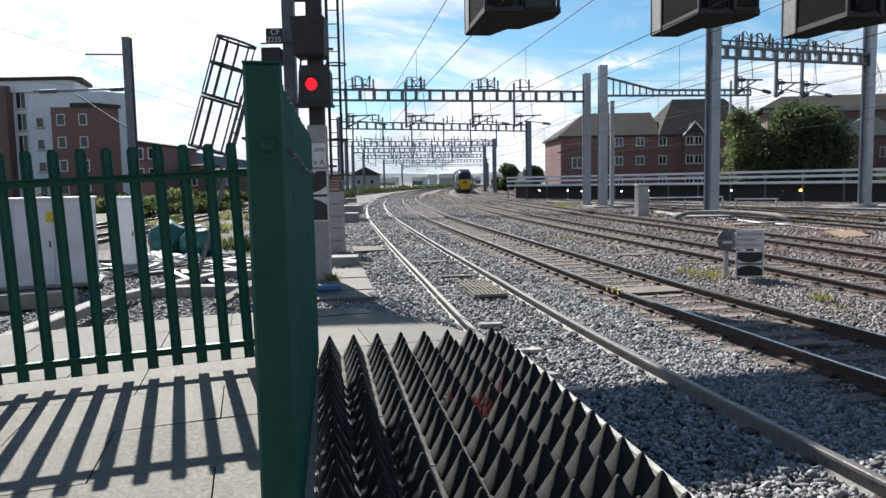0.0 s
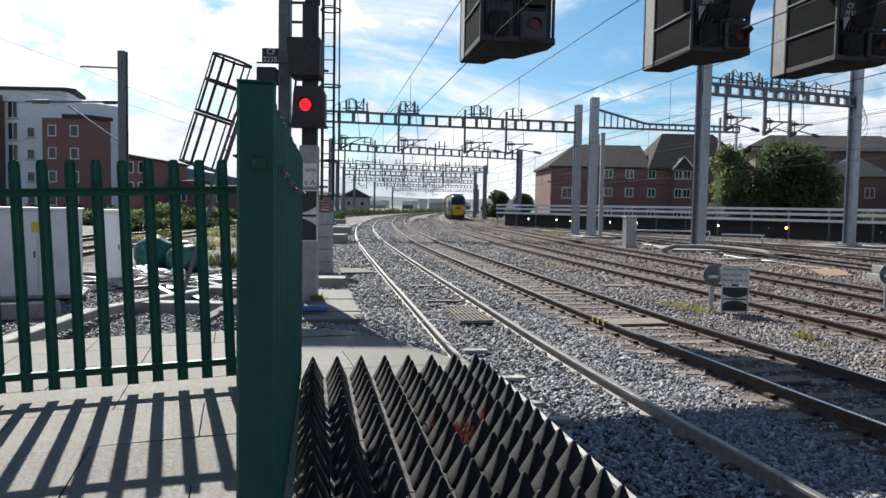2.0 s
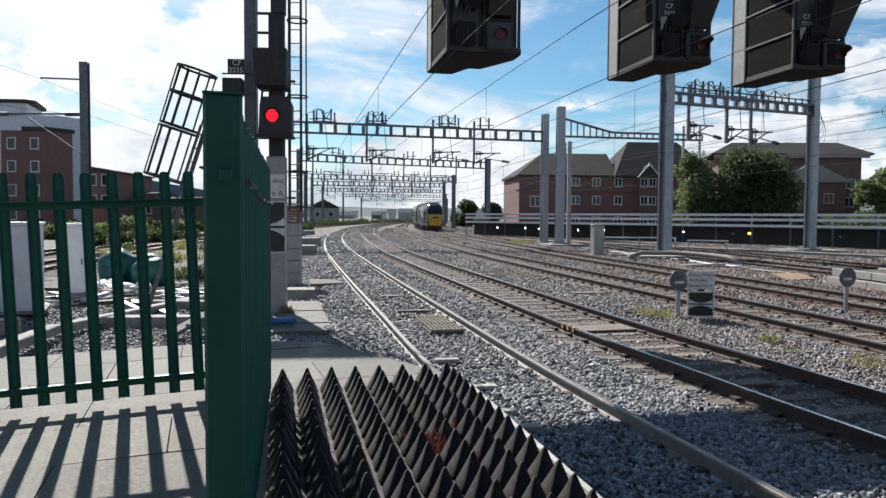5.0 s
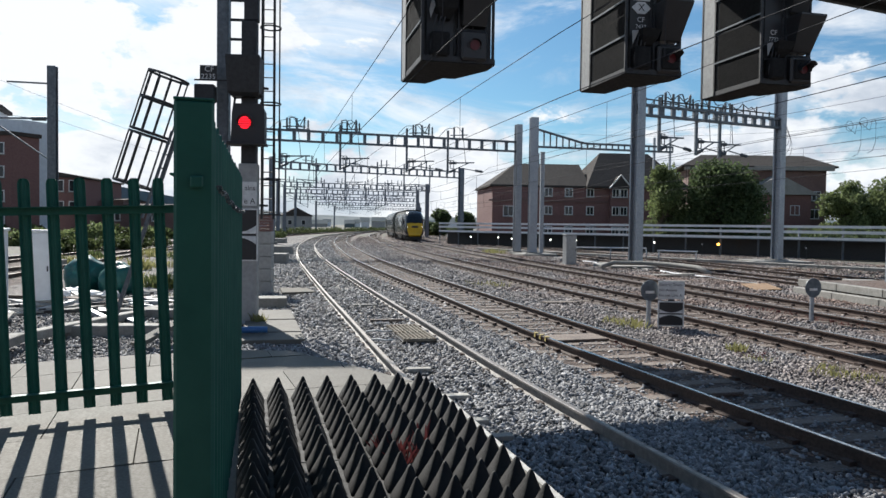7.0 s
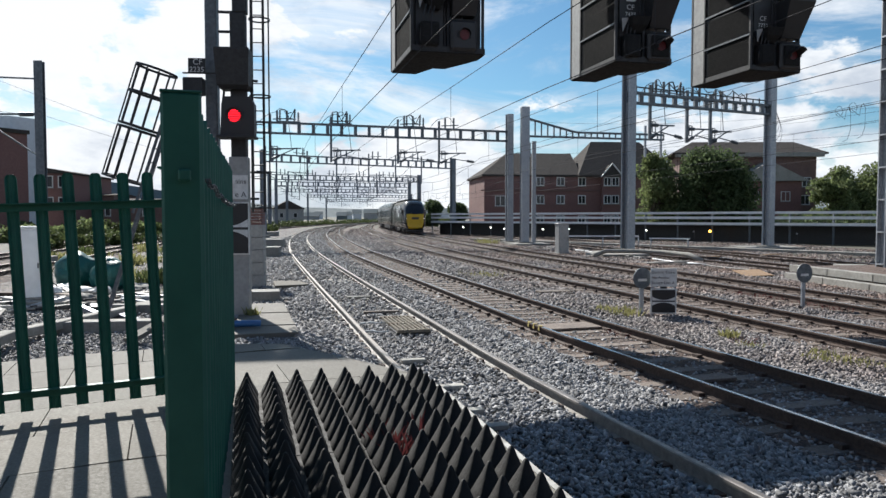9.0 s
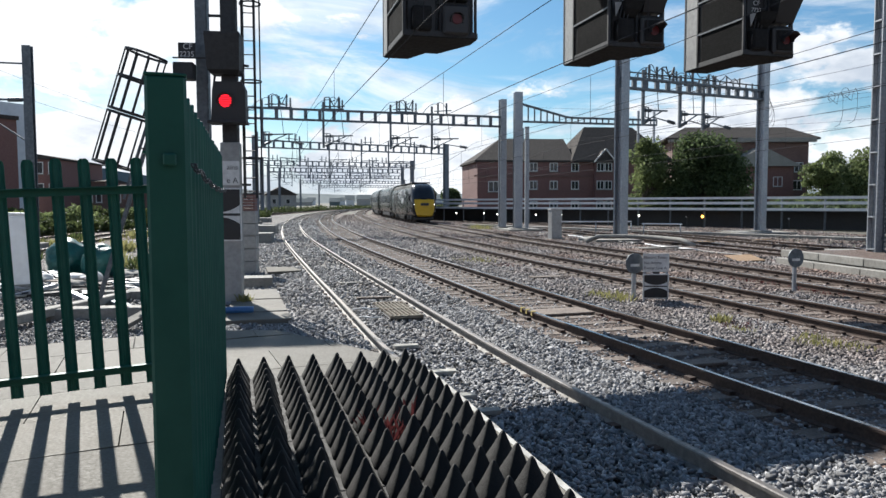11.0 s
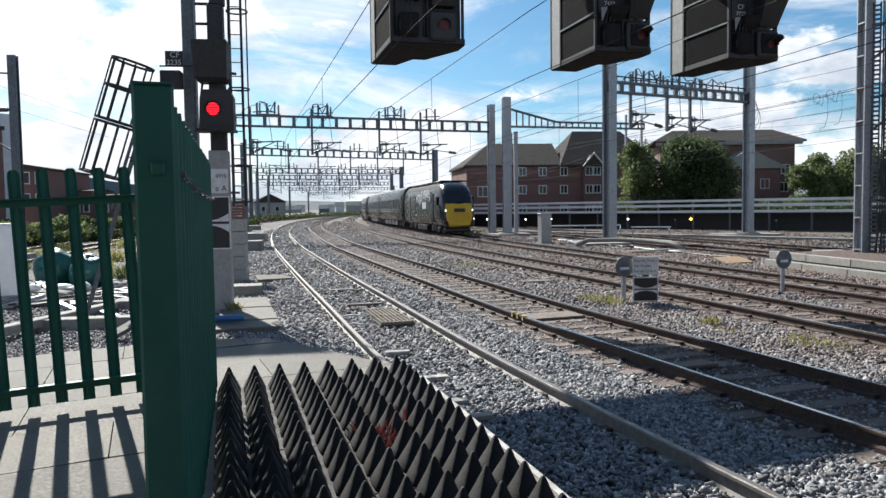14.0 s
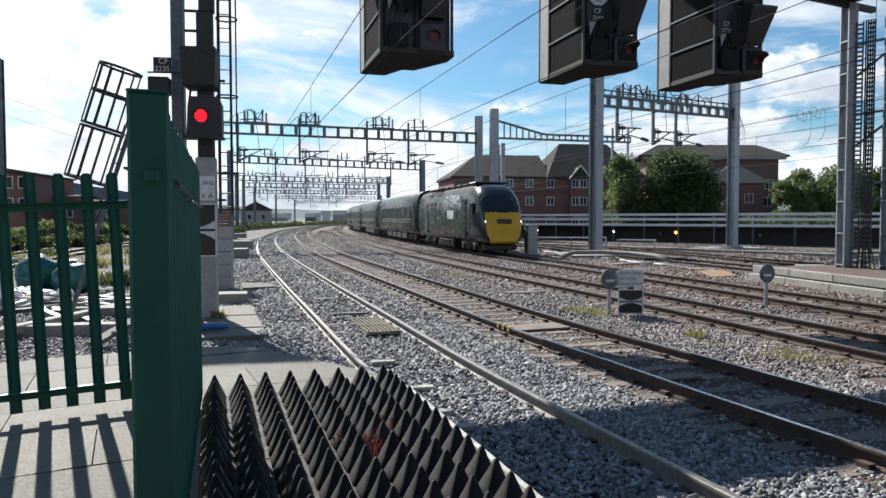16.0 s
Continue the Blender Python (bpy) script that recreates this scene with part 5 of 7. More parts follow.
make_pipe("cable_duct", ((11.9, 37.6, 0.12), (12.8, 38.4, 0.32), (14.2, 37.8, 0.34), (15.2, 36.4, 0.34), (15.8, 34.6, 0.30), (15.9, 33.2, 0.06)), 0.12, M["concrete"], "pale grey cable duct curving round the mast foundation", "duct")
make_pipe("handrail_pipe", ((13.0, 47.0, 0.9), (18.5, 48.5, 0.85)), 0.05, M["white_pipe"], "thin white handrail pipe beside the rusty track", "handrail")
make_pipe("handrail_pipe", ((18.5, 46.5, 0.75), (21.5, 47.0, 0.7)), 0.05, M["white_pipe"], "thin white handrail pipe beside the rusty track", "handrail")
for hx, hy_, hz_ in ((13.0, 47.0, 0.9), (15.7, 47.7, 0.87), (18.5, 48.5, 0.85), (18.6, 46.5, 0.75), (21.4, 47.0, 0.7)):
    make_pipe("handrail_post", ((hx, hy_, 0), (hx, hy_, hz_)), 0.04, M["galv"], "short grey handrail post beside the track", "post")


def make_low_wall():
    g = thing("retaining_kerb", pose(0, 0, 0), "low concrete block kerb round the gantry tower foot", "kerb")
    pts = ((14.72, 24.2), (14.72, 22.0), (14.72, 19.8), (14.75, 17.6), (14.8, 15.4), (14.9, 13.2), (15.0, 11.0))
    for i, (a, b) in enumerate(zip(pts, pts[1:])):
        for z, o in ((0.10, 0.0), (0.34, 0.55)):
            bm = bmesh.new()
            p, q = Vector((a[0] + o, a[1] + (0.6 if o else 0), z)), Vector((b[0] + o, b[1] + (0.6 if o else 0), z))
            beam(bm, p + (q - p) * 0.006, q - (q - p) * 0.006, 0.30, 0.24)
            bmesh.ops.bevel(bm, geom=bm.edges[:], offset=0.012, segments=1, affect="EDGES")
            part("block", bm, M["concrete"], g)
    make_slab("tower_bed", ((15.42, 24.9), (15.6, 11.0), (16.9, 11.0), (19.9, 21.0), (19.9, 25.4)), -0.05, 0.40, M["ballast"], "raised ballast bed under the gantry tower", "ballast bed", "structure")


make_low_wall()


# ---- white railings over a dark wall along the far side ----
def make_railing():
    a, b = Vector((7.4, 87.4, 0)), Vector((47.0, 36.7, 0))
    d = b - a
    u = d.normalized()
    w = thing("railing_wall", Matrix.Translation(a), "white pipe railings above a dark recessed wall along the line", "railing")
    rot = Matrix.Rotation(math.atan2(u.y, u.x), 4, "Z")
    bm = bmesh.new()
    box(bm, d / 2 + Vector((1.2, 1.0, 0.72)), (d.length, 0.25, 1.44), rot=rot)
    part("dark_wall", bm, M["dark"], w)
    bm = bmesh.new()
    box(bm, d / 2 + Vector((0.55, 0.45, 1.47)), (d.length, 1.6, 0.06), rot=rot)
    part("deck", bm, M["galv_dark"], w)
    for z, h in ((2.52, 0.20), (2.10, 0.22), (1.60, 0.20)):
        bm = bmesh.new()
        beam(bm, Vector((0, 0, z)), d + Vector((0, 0, z)), 0.16, h)
        part("pipe", bm, M["white_pipe"], w)
    n = 20
    for i in range(n + 1):
        bm = bmesh.new()
        p = d * (i / n) + Vector((0.1, 0.08, 0))
        beam(bm, p, p + Vector((0, 0, 2.5)), 0.12, 0.12)
        part("post", bm, M["galv_dark"], w)
    lamps = ((0.086, 1.00, "white_lamp"), (0.153, 1.00, "white_lamp"), (0.184, 0.90, "white_lamp"), (0.267, 0.90, "white_lamp"), (0.318, 0.95, "white_lamp"), (0.454, 0.95, "white_lamp"), (0.526, 0.90, "grey_panel"), (0.549, 0.95, "amber_lamp"), (0.66, 0.85, "grey_panel"), (0.76, 0.8, "grey_panel"), (0.86, 0.8, "white_lamp"))
    for k, z, mt in lamps:
        bm = bmesh.new()
        p = d * k + Vector((-0.12, -0.1, z))
        bmesh.ops.create_uvsphere(bm, u_segments=12, v_segments=8, radius=0.115 if mt == "amber_lamp" else 0.075, matrix=Matrix.Translation(p))
        part("lamp", bm, M[mt], w, "small round lamp", smooth=True)
        bm = bmesh.new()
        beam(bm, Vector((p.x + 0.1, p.y + 0.08, 0)), Vector((p.x + 0.1, p.y + 0.08, z)), 0.05, 0.05)
        part("lamp_stem", bm, M["dark"], w)


make_railing()


# ---- buildings ----
def window(parent, c, w, h, u, depth=0.06, mullion=True):
    """A framed window in a wall whose plan direction is u; the wall faces to the right of u turned to the viewer."""
    n = Vector((u.y, -u.x, 0))
    rot = Matrix.Rotation(math.atan2(u.y, u.x), 4, "Z")
    m = Matrix.Translation(c) @ rot
    bm = bmesh.new()
    t = 0.09
    for s in (-1, 1):
        box(bm, (s * (w / 2 - t / 2), -0.02, 0), (t, 0.1, h))
        box(bm, (0, -0.02, s * (h / 2 - t / 2)), (w - 2 * t, 0.1, t))
    if mullion:
        box(bm, (0, -0.02, 0), (t * 0.8, 0.08, h - 2 * t))
    wf = part("window", bm, M["white_frame"], parent, m=m)
    bm = bmesh.new()
    box(bm, (0, 0.02, 0), (w - t, 0.03, h - t))
    part("pane", bm, M["window_glass"], wf)
    bm = bmesh.new()
    box(bm, (0, -0.06, -h / 2 - 0.06), (w + 0.2, 0.16, 0.1))
    part("sill", bm, M["concrete"], wf)


def hip_roof(bm, poly, z, ridge, rise, over=0.5):
    """A hipped roof over a rectangle poly (4 plan points), ridge points given as two plan points."""
    c = sum((Vector((*p, 0)) for p in poly), Vector()) / 4
    base = [Vector((*p, z)) + (Vector((*p, 0)) - c).normalized() * over for p in poly]
    lo = [bm.verts.new(p - Vector((0, 0, 0.25))) for p in base]
    hi = [bm.verts.new(p) for p in base]
    r = [bm.verts.new((*q, z + rise)) for q in ridge]
    bm.faces.new(lo[::-1])
    for i in range(4):
        bm.faces.new((lo[i], lo[(i + 1) % 4], hi[(i + 1) % 4], hi[i]))
    bm.faces.new((hi[0], hi[1], r[1], r[0]))
    bm.faces.new((hi[1], hi[2], r[1]))
    bm.faces.new((hi[2], hi[3], r[0], r[1]))
    bm.faces.new((hi[3], hi[0], r[0]))
    bmesh.ops.recalc_face_normals(bm, faces=bm.faces[:])


def make_brick_house():
    h = thing("brick_building", pose(0, 0, 0), "long red-brown brick building with dark slate roofs and white windows", "building")
    bm = bmesh.new()
    prism(bm, ((15.05, 95.0), (41.0, 95.0), (41.0, 108.0), (14.8, 108.0)), 0, 7.8)
    part("wall", bm, M["brick"], h)
    bm = bmesh.new()
    hip_roof(bm, ((14.9, 95.0), (28.0, 95.0), (28.0, 108.0), (14.7, 108.0)), 7.8, ((19.3, 101.5), (28.5, 101.5)), 3.4, 0.3)
    part("roof", bm, M["slate"], h)
    bm = bmesh.new()
    hip_roof(bm, ((28.0, 94.6), (41.5, 94.6), (41.5, 108.0), (28.0, 108.0)), 7.8, ((31.4, 101.2), (38.5, 101.2)), 5.1)
    part("roof", bm, M["slate"], h)
    bm = bmesh.new()
    # gable over the bay
    prism(bm, ((30.9, 94.4), (33.5, 94.4), (33.5, 95.0), (30.9, 95.0)), 0, 7.5)
    part("bay", bm, M["brick"], h)
    bm = bmesh.new()
    loft(bm, [[(30.7, 94.1, 7.5), (33.7, 94.1, 7.5), (32.2, 94.1, 9.2)], [(30.7, 98.5, 7.5), (33.7, 98.5, 7.5), (32.2, 98.5, 9.2)]])
    bmesh.ops.recalc_face_normals(bm, faces=bm.faces[:])
    part("gable", bm, M["slate"], h)
    for s in (-1, 1):
        bm = bmesh.new()
        beam(bm, (32.2 + s * 1.6, 94.02, 7.45), (32.2, 94.02, 9.3), 0.10, 0.14)
        part("bargeboard", bm, M["white_frame"], h)
    u = Vector((1, 0, 0))
    for z in (6.9, 4.5, 1.8):
        for x, w in ((22.6, 1.1), (25.37, 1.1), (28.3, 1.05)):
            window(h, Vector((x, 94.97, z)), w, 1.15, u)
        for x in (31.62, 32.72):
            window(h, Vector((x, 94.37, z)), 1.0, 1.15, u)
    window(h, Vector((17.2, 94.97, 4.3)), 1.4, 1.4, u)
    bm = bmesh.new()
    beam(bm, (14.6, 94.9, 5.7), (30.8, 94.9, 5.7), 0.1, 0.18)
    part("string_course", bm, M["brick_dark"], h)


make_brick_house()


def make_pub():
    h = thing("far_building", pose(0, 0, 0), "large brown brick building with a shallow hipped slate roof", "building")
    bm = bmesh.new()
    prism(bm, ((52.0, 118.0), (74.6, 115.0), (78.0, 128.0), (55.0, 130.0)), 0, 12.4)
    part("wall", bm, M["brick_dark"], h)
    bm = bmesh.new()
    hip_roof(bm, ((51.5, 117.5), (75.0, 114.5), (78.5, 128.5), (55.0, 130.5)), 12.9, ((56.0, 122.0), (73.5, 120.0)), 2.3, 1.2)
    part("roof", bm, M["slate"], h)
    bm = bmesh.new()
    prism(bm, ((51.0, 117.0), (75.3, 113.8), (75.5, 114.8), (51.2, 118.0)), 12.2, 12.9)
    part("cornice", bm, M["concrete"], h)
    bm = bmesh.new()
    prism(bm, ((59.5, 113.2), (70.0, 111.8), (70.4, 115.6), (59.9, 117.0)), 0, 8.0)
    part("porch_wall", bm, M["brick"], h)
    bm = bmesh.new()
    loft(bm, [[(58.5, 112.6, 8.0), (71.0, 111.0, 8.0), (64.8, 111.8, 11.2)], [(59.2, 118.0, 8.0), (71.7, 116.4, 8.0), (65.4, 117.2, 11.2)]])
    bmesh.ops.recalc_face_normals(bm, faces=bm.faces[:])
    part("porch_gable", bm, M["concrete"], h, "pale grey porch roof")
    u = Vector((0.991, -0.131, 0))
    for x, z in ((60.8, 9.9), (73.0, 8.0), (72.8, 5.0), (62.5, 5.5), (67.5, 5.5)):
        y = 115.2 - (x - 74.6) * 0.132 - (4.0 if 59 < x < 70 and z < 8 else 0.25)
        window(h, Vector((x, y, z)), 1.5, 1.6, u)


make_pub()


def make_flats():
    h = thing("apartment_block", pose(0, 0, 0), "white and red-brown apartment block of five storeys with flat roofs", "building")
    bm = bmesh.new()
    prism(bm, ((-60.0, 91.0), (-42.4, 91.0), (-40.6, 94.0), (-43.5, 98.0), (-60.0, 98.0)), 0, 14.2)
    part("wall", bm, M["render_white"], h)
    bm = bmesh.new()
    prism(bm, ((-60.2, 90.6), (-46.4, 90.6), (-46.0, 91.2), (-47.5, 98.0), (-60.2, 98.0)), 14.2, 15.6)
    part("penthouse", bm, M["render_white"], h)
    bm = bmesh.new()
    prism(bm, ((-60.4, 90.3), (-45.8, 90.3), (-45.0, 91.4), (-47.0, 98.2), (-60.4, 98.2)), 15.6, 16.0)
    part("roof", bm, M["slate"], h)
    bm = bmesh.new()
    prism(bm, ((-47.4, 88.0), (-42.4, 88.0), (-40.5, 90.9), (-47.4, 90.95)), 0, 12.0)
    part("brick_wing", bm, M["brick"], h)
    bm = bmesh.new()
    prism(bm, ((-44.9, 87.7), (-42.2, 87.7), (-40.2, 90.9), (-44.9, 90.95)), 12.0, 12.45)
    part("wing_roof", bm, M["slate"], h)
    bm = bmesh.new()
    prism(bm, ((-60.0, 89.5), (-53.6, 89.5), (-53.6, 91.0), (-60.0, 91.0)), 0, 14.9)
    part("brick_bay", bm, M["brick_dark"], h)
    u = Vector((1, 0, 0))
    for z in (10.5, 7.8, 5.0, 2.2):
        for x in (-46.2, -43.55):
            window(h, Vector((x, 87.97, z)), 1.0, 1.35, u, mullion=False)
        window(h, Vector((-50.4, 90.97, z)), 1.0, 1.3, u, mullion=False)
    for z in (13.3, 10.6, 7.9, 5.2, 2.5):
        window(h, Vector((-52.6, 90.97, z)), 1.3, 2.2, u)
    k = thing("brick_terrace", pose(0, 0, 0), "low red-brown brick terrace with dark roofs", "building")
    bm = bmesh.new()
    prism(bm, ((-41.6, 97.0), (-38.2, 97.0), (-38.2, 112.0), (-41.6, 112.0)), 0, 7.8)
    part("wall", bm, M["brick"], k)
    bm = bmesh.new()
    loft(bm, [[(-41.9, y, 7.8), (-37.9, y, 7.7), (-37.9, y, 7.9), (-41.9, y, 8.6)] for y in (96.7, 112.3)])
    bmesh.ops.recalc_face_normals(bm, faces=bm.faces[:])
    part("roof", bm, M["slate"], k)
    for x0, x1, zt in ((-38.2, -35.2, 5.2), (-35.2, -28.5, 4.5)):
        bm = bmesh.new()
        prism(bm, ((x0, 104.0), (x1, 104.0), (x1, 114.0), (x0, 114.0)), 0, zt)
        part("wall", bm, M["brick_dark"], k)
        bm = bmesh.new()
        loft(bm, [[(x0 - 0.2, 103.6, zt), (x0 - 0.2, 114.4, zt), (x0 - 0.2, 109, zt + 0.35)], [(x1 + 0.2, 103.6, zt), (x1 + 0.2, 114.4, zt), (x1 + 0.2, 109, zt + 0.35)]])
        bmesh.ops.recalc_face_normals(bm, faces=bm.faces[:])
        part("roof", bm, M["slate"], k)
    for x in (-40.6, -39.2):
        for z in (6.7, 4.0):
            window(k, Vector((x, 96.97, z)), 0.8, 1.5, u, mullion=False)
    for x in (-37.2, -36.0, -33.5, -31.0):
        window(k, Vector((x, 103.97, 2.9)), 0.8, 1.2, u, mullion=False)


make_flats()


# ---- trees, shrubs, weeds ----
def leaf_cloud(centres, count, size, seed):
    """One mesh of many small bent leaf clumps scattered in lobes (x, y, z, rx, ry, rz)."""
    rs = np.random.RandomState(seed)
    wts = np.array([c[3] * c[5] for c in centres])
    pick = rs.choice(len(centres), count, p=wts / wts.sum())
    C = np.array(centres)[pick]
    v = rs.normal(size=(count, 3))
    v /= np.linalg.norm(v, axis=1)[:, None]
    r = 0.35 + 0.8 * rs.rand(count) ** 0.8
    p = C[:, :3] + v * r[:, None] * C[:, 3:]
    a = rs.normal(size=(count, 3))
    a /= np.linalg.norm(a, axis=1)[:, None]
    b = np.cross(a, rs.normal(size=(count, 3)))
    b /= np.linalg.norm(b, axis=1)[:, None]
    n = np.cross(a, b)
    s = size * (0.6 + 0.8 * rs.rand(count))[:, None]
    quad = np.stack([p - a * s, p - b * s * 0.55 + n * s * 0.2, p + a * s, p + b * s * 0.55 + n * s * 0.2], 1).reshape(-1, 3)
    me = bpy.data.meshes.new("crown")
    faces = np.arange(count * 4).reshape(-1, 4)
    me.from_pydata(quad.tolist(), [], faces.tolist())
    return me


def make_tree(x, y, h, lobes, count, size, mat, label, seed):
    t = thing("tree", pose(x, y, 0), label, "tree")
    bm = bmesh.new()
    tube(bm, (0, 0, 0), (0.1, 0, h * 0.45), 0.28, 8, 0.18)
    rnd = random.Random(seed)
    for l in lobes:
        s = Vector((0.05, 0, h * rnd.uniform(0.2, 0.42)))
        tube(bm, s, Vector(l[:3]), 0.12, 6, 0.03)
    part("trunk", bm, M["bark"], t)
    me = leaf_cloud(lobes, count, size, seed)
    me.materials.append(mat)
    c = new("crown", me)
    c.parent = t


def blob_lobes(w, d, z0, z1, n, seed):
    rnd = random.Random(seed)
    out = []
    for i in range(n):
        k = rnd.random()
        z = z0 + (z1 - z0) * k
        e = max(0.22, (1 - k ** 2.3) ** 0.6)
        a = rnd.uniform(0, 2 * math.pi)
        q = rnd.uniform(0.25, 0.92)
        r = rnd.uniform(0.09, 0.23) * w
        out.append((math.cos(a) * w / 2 * q * e, math.sin(a) * d / 2 * q * e, z, r, r, r * 0.8))
    return out


M["leaf_dark"] = island_tint(material("dark_leaf", (0.092, 0.122, 0.058), (0.068, 0.093, 0.044), 0.55, scale=3, bump=0.0, alt2=(0.045, 0.07, 0.02), scale2=0.5), 0.5, 1.6)
M["leaf_light"] = island_tint(material("light_leaf", (0.18, 0.215, 0.095), (0.13, 0.162, 0.072), 0.6, scale=3, bump=0.0, alt2=(0.11, 0.14, 0.04), scale2=0.5), 0.5, 1.5)
leafy(M["leaf_dark"], 0.5)
leafy(M["leaf_light"], 0.5)
make_tree(38.8, 80.0, 9.5, blob_lobes(11.2, 8, 1.0, 8.9, 54, 3), 28000, 0.19, M["leaf_dark"], "broad dark green leafy tree behind the white railings", 3)
make_tree(33.0, 82.0, 9.8, blob_lobes(7.6, 6, 1.0, 9.0, 36, 5), 11000, 0.18, M["leaf_light"], "lighter green leafy tree beside the brick building", 5)
make_tree(75.5, 100.0, 10.5, blob_lobes(11, 8, 2.0, 9.6, 30, 7), 11000, 0.26, M["leaf_light"], "bright green leafy tree beside the brown building", 7)
make_tree(67.2, 99.0, 10.5, blob_lobes(8.5, 7, 1.5, 9.6, 28, 9), 9000, 0.25, M["leaf_light"], "bright green leafy tree behind the railings", 9)
make_tree(85.0, 103.0, 9.0, blob_lobes(12, 8, 2.0, 8.6, 22, 11), 9000, 0.30, M["leaf"], "green leafy tree beside another tree", 11)
make_tree(14.0, 160.0, 5.5, blob_lobes(7, 6, 0.8, 4.8, 16, 13), 5000, 0.32, M["leaf_dark"], "dark green tree beyond the last masts", 13)
make_tree(17.5, 150.0, 5.0, blob_lobes(7, 7, 0.8, 4.2, 14, 15), 3500, 0.32, M["leaf_dark"], "dark green tree beyond the last masts", 15)


def bush_row(name, pts, h, count, size, mat, label, seed):
    """A hedge of scrub along plan points."""
    rnd = random.Random(seed)
    lobes = []
    for a, b in zip(pts, pts[1:]):
        L = math.hypot(b[0] - a[0], b[1] - a[1])
        n = max(2, int(L / 2.2))
        for i in range(n):
            k = (i + rnd.random()) / n
            r = h * rnd.uniform(0.35, 0.62)
            lobes.append((a[0] + (b[0] - a[0]) * k, a[1] + (b[1] - a[1]) * k + rnd.uniform(-1, 1), r * 0.7, r * 1.3, r * 1.2, r))
    me = leaf_cloud(lobes, count, size, seed)
    me.materials.append(mat)
    ob = new(name, me)
    tagged(ob, label, "shrubs", kind="stuff")


bush_row("scrub", ((-34, 70), (-30, 100), (-20, 150), (-12, 210), (5, 300)), 1.5, 9000, 0.2, M["leaf"], "green lineside scrub beyond the tracks", 21)
bush_row("scrub", ((-44, 60), (-31, 66), (-25, 82)), 1.9, 7000, 0.2, M["leaf_light"], "green bushes beyond the yard tracks", 31)
bush_row("scrub", ((-22, 48), (-19, 66)), 1.3, 2600, 0.16, M["leaf"], "green bushes between the yard tracks", 33)
bush_row("scrub", ((-60, 84), (-36, 88), (-27, 100)), 1.9, 6000, 0.24, M["leaf"], "green hedge in front of the terrace", 23)
bush_row("scrub", ((12, 160), (18, 210), (36, 330)), 1.8, 5000, 0.32, M["leaf"], "green lineside scrub far along the line", 25)
bush_row("scrub", ((40, 74), (70, 92), (110, 96)), 2.6, 6000, 0.28, M["leaf_dark"], "dark green hedge behind the railings", 27)
bush_row("scrub", ((-14, 92), (-16, 125)), 1.2, 2600, 0.2, M["leaf"], "green scrub beside the far curve", 29)


def make_weed(x, y, z, w, h, count, mat, label, seed):
    rs = random.Random(seed)
    bm = bmesh.new()
    for i in range(count):
        a, r = rs.uniform(0, 6.28), w * math.sqrt(rs.random())
        p = Vector((r * math.cos(a), r * math.sin(a), 0))
        lean = Vector((rs.uniform(-1, 1), rs.uniform(-1, 1), 0)) * h * 0.5
        q = p + lean + Vector((0, 0, h * rs.uniform(0.4, 1)))
        s = Vector((math.cos(a + 1.3), math.sin(a + 1.3), 0)) * h * 0.035
        m = p.lerp(q, 0.55) + Vector((0, 0, h * 0.06))
        v = [bm.verts.new(t) for t in (p - s, p + s, m + s * 1.6, q, m - s * 1.6)]
        bm.faces.new(v)
    ob = mesh_object("weed", bm, mat, m=pose(x, y, z))
    tagged(ob, label, "weed", "weeds in the ballast", "stuff")


M["weed_red"] = material("red_weed", (0.17, 0.045, 0.048), (0.12, 0.042, 0.038), 0.7, scale=20, bump=0.0)
M["weed_yellow"] = material("yellow_weed", (0.30, 0.28, 0.12), (0.21, 0.215, 0.09), 0.7, scale=20, bump=0.0)
leafy(M["weed_yellow"], 0.5)
leafy(M["weed_red"], 0.2)
make_weed(0.12, 3.12, PZ + 0.02, 0.075, 0.13, 30, M["weed_red"], "reddish weed growing between rubber pyramids", 1)
make_weed(0.20, 3.30, PZ + 0.02, 0.04, 0.13, 14, M["weed_red"], "small reddish weed growing between rubber pyramids", 2)
make_weed(0.03, 3.22, PZ + 0.02, 0.04, 0.13, 14, M["weed_red"], "small reddish weed growing between rubber pyramids", 5)
